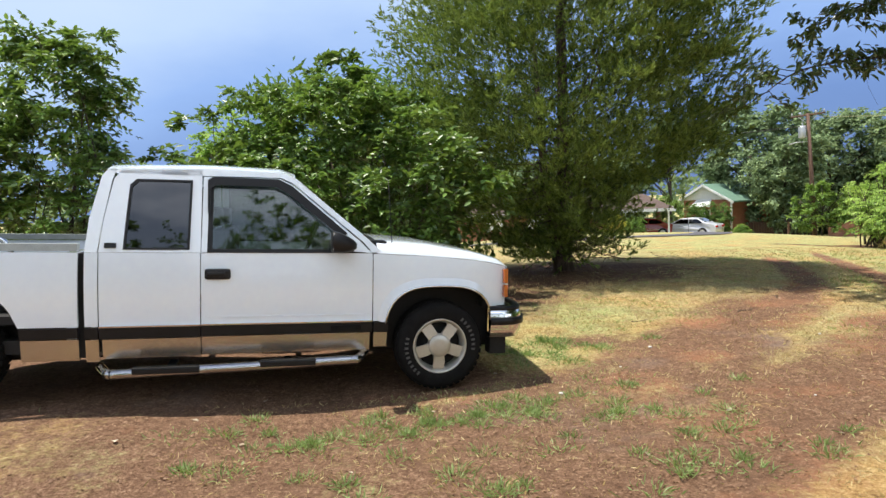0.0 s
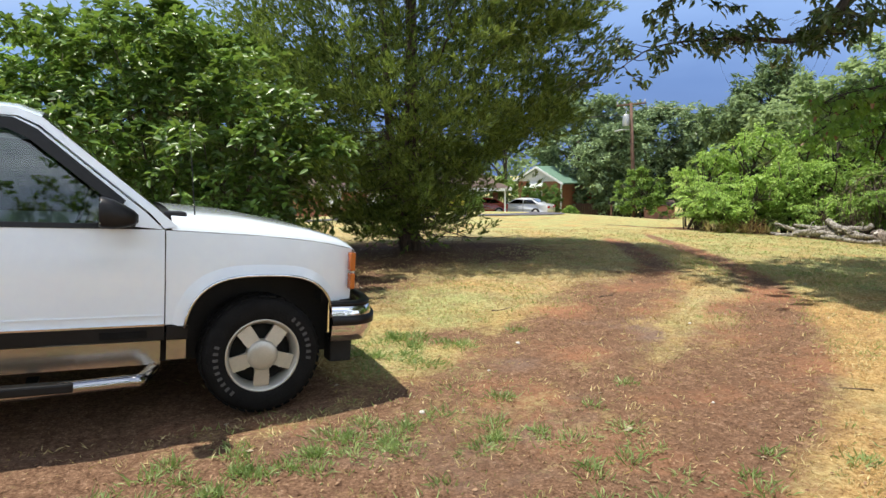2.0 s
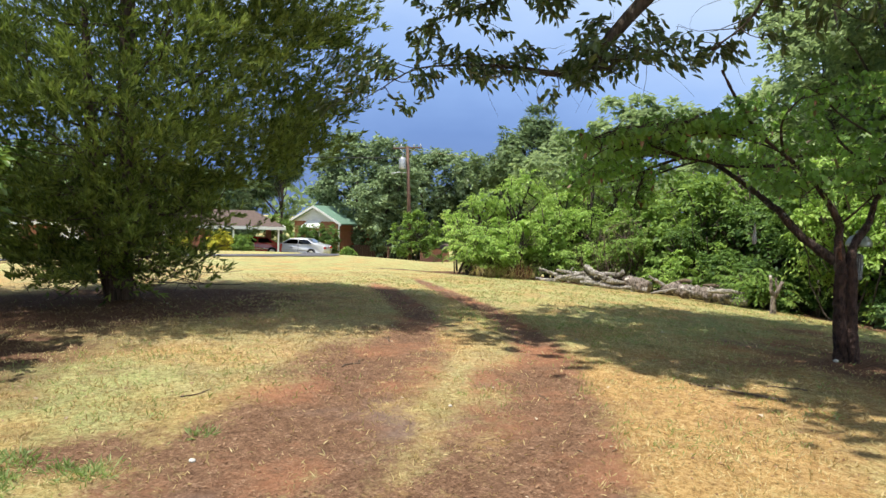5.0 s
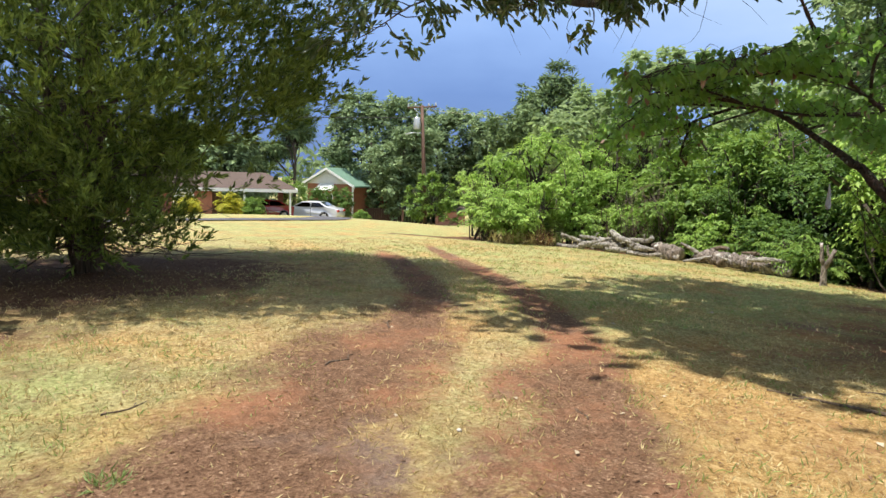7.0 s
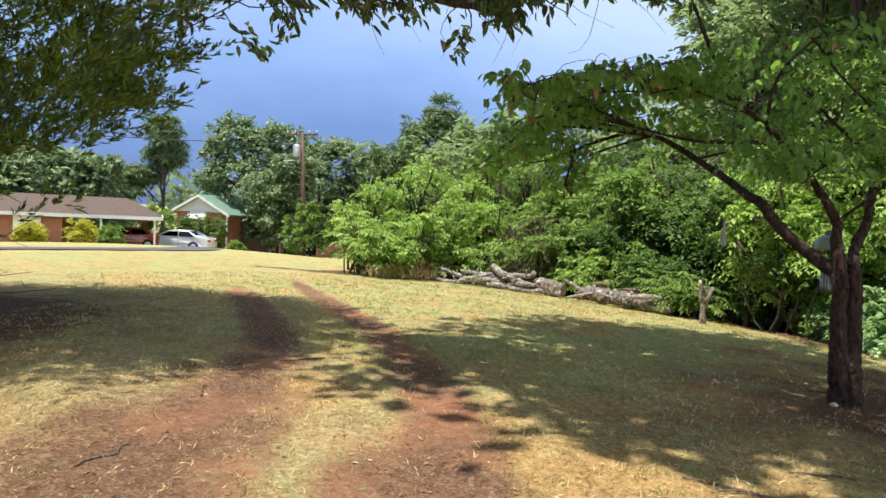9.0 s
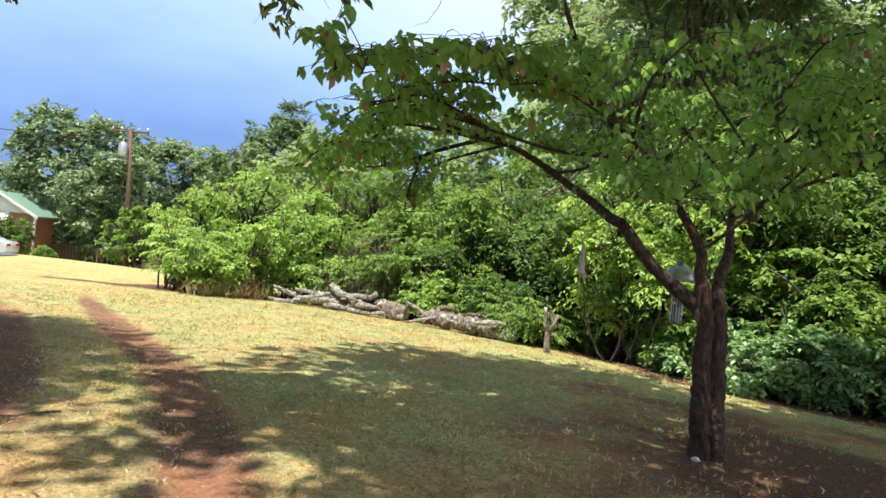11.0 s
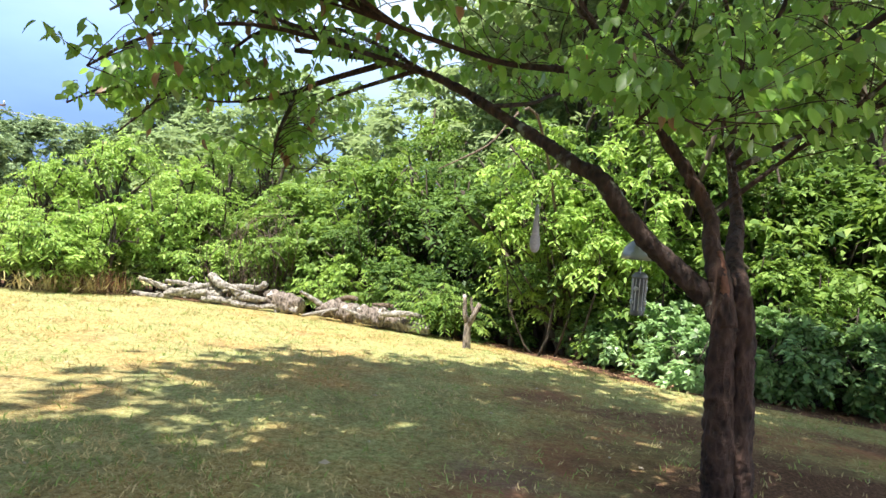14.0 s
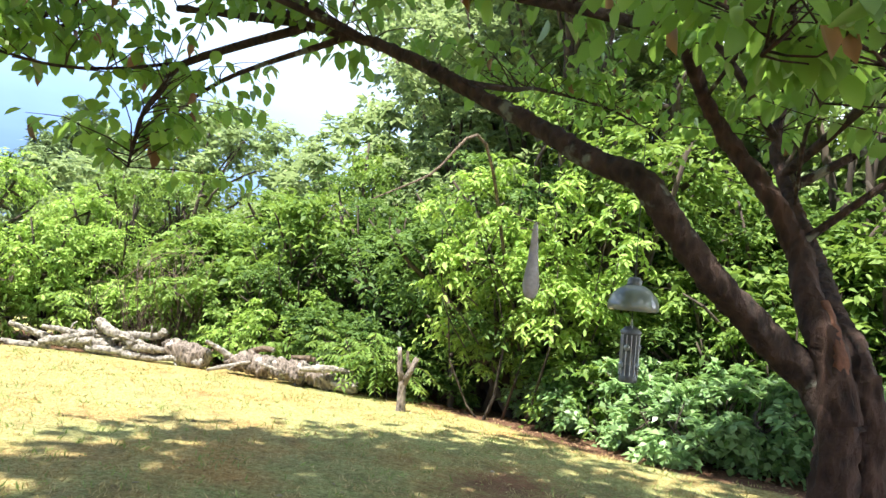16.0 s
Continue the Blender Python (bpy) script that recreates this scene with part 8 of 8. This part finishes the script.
# dead vines hanging in the thicket behind the logs
vr = np.random.default_rng(360)
vt = thing("dead_vine_tangle", pose(*gp(18.6, 7.1)), "tangle of bare grey-brown vines in the thicket", "vines")
va = []
for k in range(110):
    a, rr = vr.uniform(0, 2 * np.pi), vr.uniform(0.1, 0.7)
    b0 = np.array([rr * np.cos(a), rr * np.sin(a) * 1.3, -0.05])
    e0 = b0 * vr.uniform(0.2, 1.5) + np.array([vr.normal() * 0.3, vr.normal() * 0.4, vr.uniform(0.7, 2.2)])
    va.append(limb(b0, e0, 0.010, 0.003, vr, vr.normal() * 0.15, 0.35, 8, 4))
part("vines", np_mesh("vines", *joined(va), True), M["stick"], vt)

# ---- small things on the ground ----


def scatter(n, seed, x0, x1, y0, y1):
    r = np.random.default_rng(seed)
    return r, np.column_stack([r.uniform(x0, x1, n), r.uniform(y0, y1, n)])


def ground_top(x, y):
    return gz(x, y) + roughness(x, y) - 0.025 * dirt_amount(x, y)


# lawn blades, thinner on the worn tracks
def blades(name, n, seed, box_, h, w, mat, keep, label, lean=0.7):
    r, p = scatter(n // 9, seed, *box_)              # blades stand in small clumps
    p = np.repeat(p, 9, 0) + r.normal(size=(n // 9 * 9, 2)) * 0.030
    n = len(p)
    k = r.random(n) < keep(p[:, 0], p[:, 1])
    p = p[k]
    z = ground_top(p[:, 0], p[:, 1]) - 0.004
    P = np.column_stack([p, z])
    D = unit(np.column_stack([r.normal(size=(len(P), 2)) * lean, np.ones(len(P))]))
    N = unit(r.normal(size=P.shape))
    s = r.uniform(0.5, 1.4, len(P))
    tagged(part(name, np_mesh(name, *leaf_arrays(P, D, N, h * s, w * s, r, 0.05, 0.35)), M[mat]), label, "grass", kind="stuff")


lawn_keep = lambda x, y: np.clip(1.0 - 1.1 * dirt_amount(x, y) - litter_amount(x, y), 0.10, 1) * (1 - 0.97 * ((x > -4.9) & (x < 0.5) & (y > 0.05) & (y < 2.0))) * (0.4 + 0.6 * (np.sin(x * 2.3 + np.sin(y * 1.9) * 2) * np.sin(y * 2.1 + x * 0.6) > -0.35))
blades("dry_grass", 150000, 401, (-2, 9, -4.0, 7), 0.038, 0.0065, "blade_dry", lawn_keep, "short dry straw-coloured grass blades", 1.4)
blades("dry_grass", 60000, 402, (8, 18, -5, 11), 0.040, 0.007, "blade_dry", lambda x, y: lawn_keep(x, y) * (1 - wood_edge(x, y)), "short dry straw-coloured grass blades", 1.1)
blades("green_grass", 80000, 403, (-3, 10, -4.5, 8), 0.045, 0.006, "blade_green", lambda x, y: lawn_keep(x, y) * (np.sin(x * 1.3 + 0.7) * np.sin(y * 1.1 + 1.9) > 0.05) * 0.8, "patches of short green grass", 0.9)
blades("green_grass", 50000, 404, (7, 17, -5, 9), 0.05, 0.008, "blade_green", lambda x, y: (1 - wood_edge(x, y)) * lawn_keep(x, y) * 0.36, "short green grass in the shade", 0.9)

blades("dry_weeds", 1500, 405, (14.7, 17.0, 8.7, 9.8), 0.34, 0.014, "blade_dry", lambda x, y: np.exp(-((x - 15.8) ** 2 / 0.7 + (y - 9.25 + 0.25 * (x - 15.8)) ** 2 / 0.06)), "dry brown weed stalks at the foot of the bushes", 0.5)
blades("dead_stalks", 1500, 406, (14.7, 17.2, 8.8, 10.0), 0.45, 0.012, "stalk", lambda x, y: np.exp(-((x - 16.2) ** 2 / 0.5 + (y - 9.3 + 0.3 * (x - 15.8)) ** 2 / 0.06)), "reddish dead stalks at the foot of the bushes", 0.4)
# tufts of grass in the worn yard
TUFTS = [(0.36, -1.52), (1.24, -1.67), (0.1, -0.75), (-0.3, -0.55), (-0.7, -0.6), (0.5, -0.45), (-1.1, -0.9), (-0.2, -1.95), (0.8, -1.75), (0.95, -1.95), (1.1, -2.1), (1.35, -2.0), (-1.6, -1.3), (-1.2, -1.5), (-0.6, -1.3), (-2.0, -0.7),
         (1.9, -2.0), (2.2, -1.9), (-1.9, -1.9), (1.25, -0.15), (1.0, 0.9), (1.4, 1.2), (0.9, 1.3), (-0.9, -1.9), (2.5, -2.2), (1.6, -1.85), (-0.1, -2.4), (0.25, -0.5), (-0.55, -0.75), (0.6, -2.25)]
trng = np.random.default_rng(410)
TP, TD = [], []
for x, y in TUFTS + [(trng.uniform(-2.4, 2.4), trng.uniform(-2.5, -0.35)) for k in range(40)] + [(trng.normal(1.35, 0.3), trng.normal(0.95, 0.28)) for k in range(26)] + [(trng.normal(0.1, 0.7), trng.normal(-0.75, 0.18)) for k in range(24)]:
    n = trng.integers(25, 90)
    o = trng.normal(size=(n, 2)) * trng.uniform(0.025, 0.075)
    TP.append(np.column_stack([x + o[:, 0], y + o[:, 1], ground_top(x + o[:, 0], y + o[:, 1])]))
    TD.append(np.column_stack([o * 12 + trng.normal(size=(n, 2)) * 0.5, np.ones(n) * 0.8]))
TP, TD = np.vstack(TP), unit(np.vstack(TD))
tagged(part("grass_tufts", np_mesh("grass_tufts", *leaf_arrays(TP, TD, unit(trng.normal(size=TP.shape)), 0.058 * trng.uniform(0.5, 1.3, len(TP)), 0.0085, trng, 0.05, 0.45)), M["tuft"]), "green grass tufts in the bare earth", "grass", kind="stuff")

# fallen leaves and bark chips
for nm, n, seed, bx, L, W, mat, label, keep in (
        ("fallen_leaves", 900, 420, (-3, 14, -4.5, 8), 0.055, 0.030, "lf_pale", "scattered pale dry leaves", lambda x, y: 0.35 + 0 * x),
        ("fallen_leaves", 38000, 421, (-3, 8.5, -4, 8), 0.027, 0.013, "lf_dead", "brown leaf litter and bark chips", lambda x, y: np.clip(dirt_amount(x, y) + litter_amount(x, y), 0.06, 1)),
        ("fallen_leaves", 6000, 422, (12, 20, -6, 10), 0.07, 0.04, "lf_dead", "brown leaf litter along the wood", lambda x, y: wood_edge(x, y))):
    r, p = scatter(n, seed, *bx)
    p = p[r.random(n) < keep(p[:, 0], p[:, 1])]
    P = np.column_stack([p, ground_top(p[:, 0], p[:, 1]) + 0.006])
    D = unit(np.column_stack([r.normal(size=(len(P), 2)), r.normal(size=len(P)) * 0.15]))
    N = unit(np.column_stack([r.normal(size=(len(P), 2)) * 0.35, np.ones(len(P))]))
    s = r.uniform(0.5, 1.3, len(P))
    tagged(part(nm, np_mesh(nm, *leaf_arrays(P, D, N, L * s, W * s, r, 0.15, 0.1)), M[mat]), label, "leaves", kind="stuff")

# pebbles and sticks that stand out
srng = np.random.default_rng(430)


def pebble(x, y, r):
    bm = bmesh.new()
    bmesh.ops.create_icosphere(bm, subdivisions=2, radius=r)
    for v in bm.verts:
        v.co = Vector((v.co.x * 1.2, v.co.y, v.co.z * 0.6)) * (1 + 0.18 * noise.noise(v.co * (3 / r)))
    t = part("pebble", bm, M["stone"], None, "", True)
    t.matrix_basis = pose(x, y, float(ground_top(x, y)) + r * 0.3, 0, 0, float(srng.uniform(0, 360)))
    tagged(t, "pale stone lying on the bare earth", "stone", "pebbles")


for x, y, r in ((0.884, -0.43, 0.018), (2.30, 0.60, 0.019), (1.7, 0.1, 0.011), (4.1, 0.35, 0.013), (2.6, -1.2, 0.010), (9.285, -0.90, 0.032)):
    pebble(x, y, r)


def stick(x, y, L, ang, r, label="dry fallen stick on the grass"):
    n = 7
    s = np.linspace(-0.5, 0.5, n) * L
    px_ = x + s * math.cos(ang) + srng.normal(size=n) * 0.02 * L
    py_ = y + s * math.sin(ang) + srng.normal(size=n) * 0.04 * L
    pz_ = ground_top(px_, py_) + r * 0.9
    pts = np.column_stack([px_, py_, pz_])
    o = pts[n // 2].copy()
    t = thing("stick", Matrix.Translation(o), label, "stick", "fallen sticks")
    arr = [tube_arrays(pts - o, np.linspace(r, r * 0.4, n), 6)]
    k = n // 2 + 1
    side = np.array([math.cos(ang + 0.8), math.sin(ang + 0.8), 0]) * L * 0.25
    arr.append(tube_arrays([pts[k] - o, pts[k] - o + side * 0.5 + [0, 0, 0.01], pts[k] - o + side], [r * 0.6, r * 0.4, r * 0.2], 5))
    part("wood", np_mesh("wood", *joined(arr), True), M["stick"], t)


for x, y, L, a, r in ((6.35, -0.85, 0.75, 1.7, 0.014), (4.45, 1.9, 0.35, 0.3, 0.008), (5.5, 2.6, 0.3, 0.9, 0.008), (3.6, -1.5, 0.25, 2.4, 0.006), (2.9, 1.8, 0.28, 0.2, 0.006), (7.0, -1.0, 0.4, 2.0, 0.008), (4.9, 0.1, 0.2, 1.0, 0.005), (6.7, 2.9, 0.35, 2.6, 0.007)):
    stick(x, y, L, a, r)
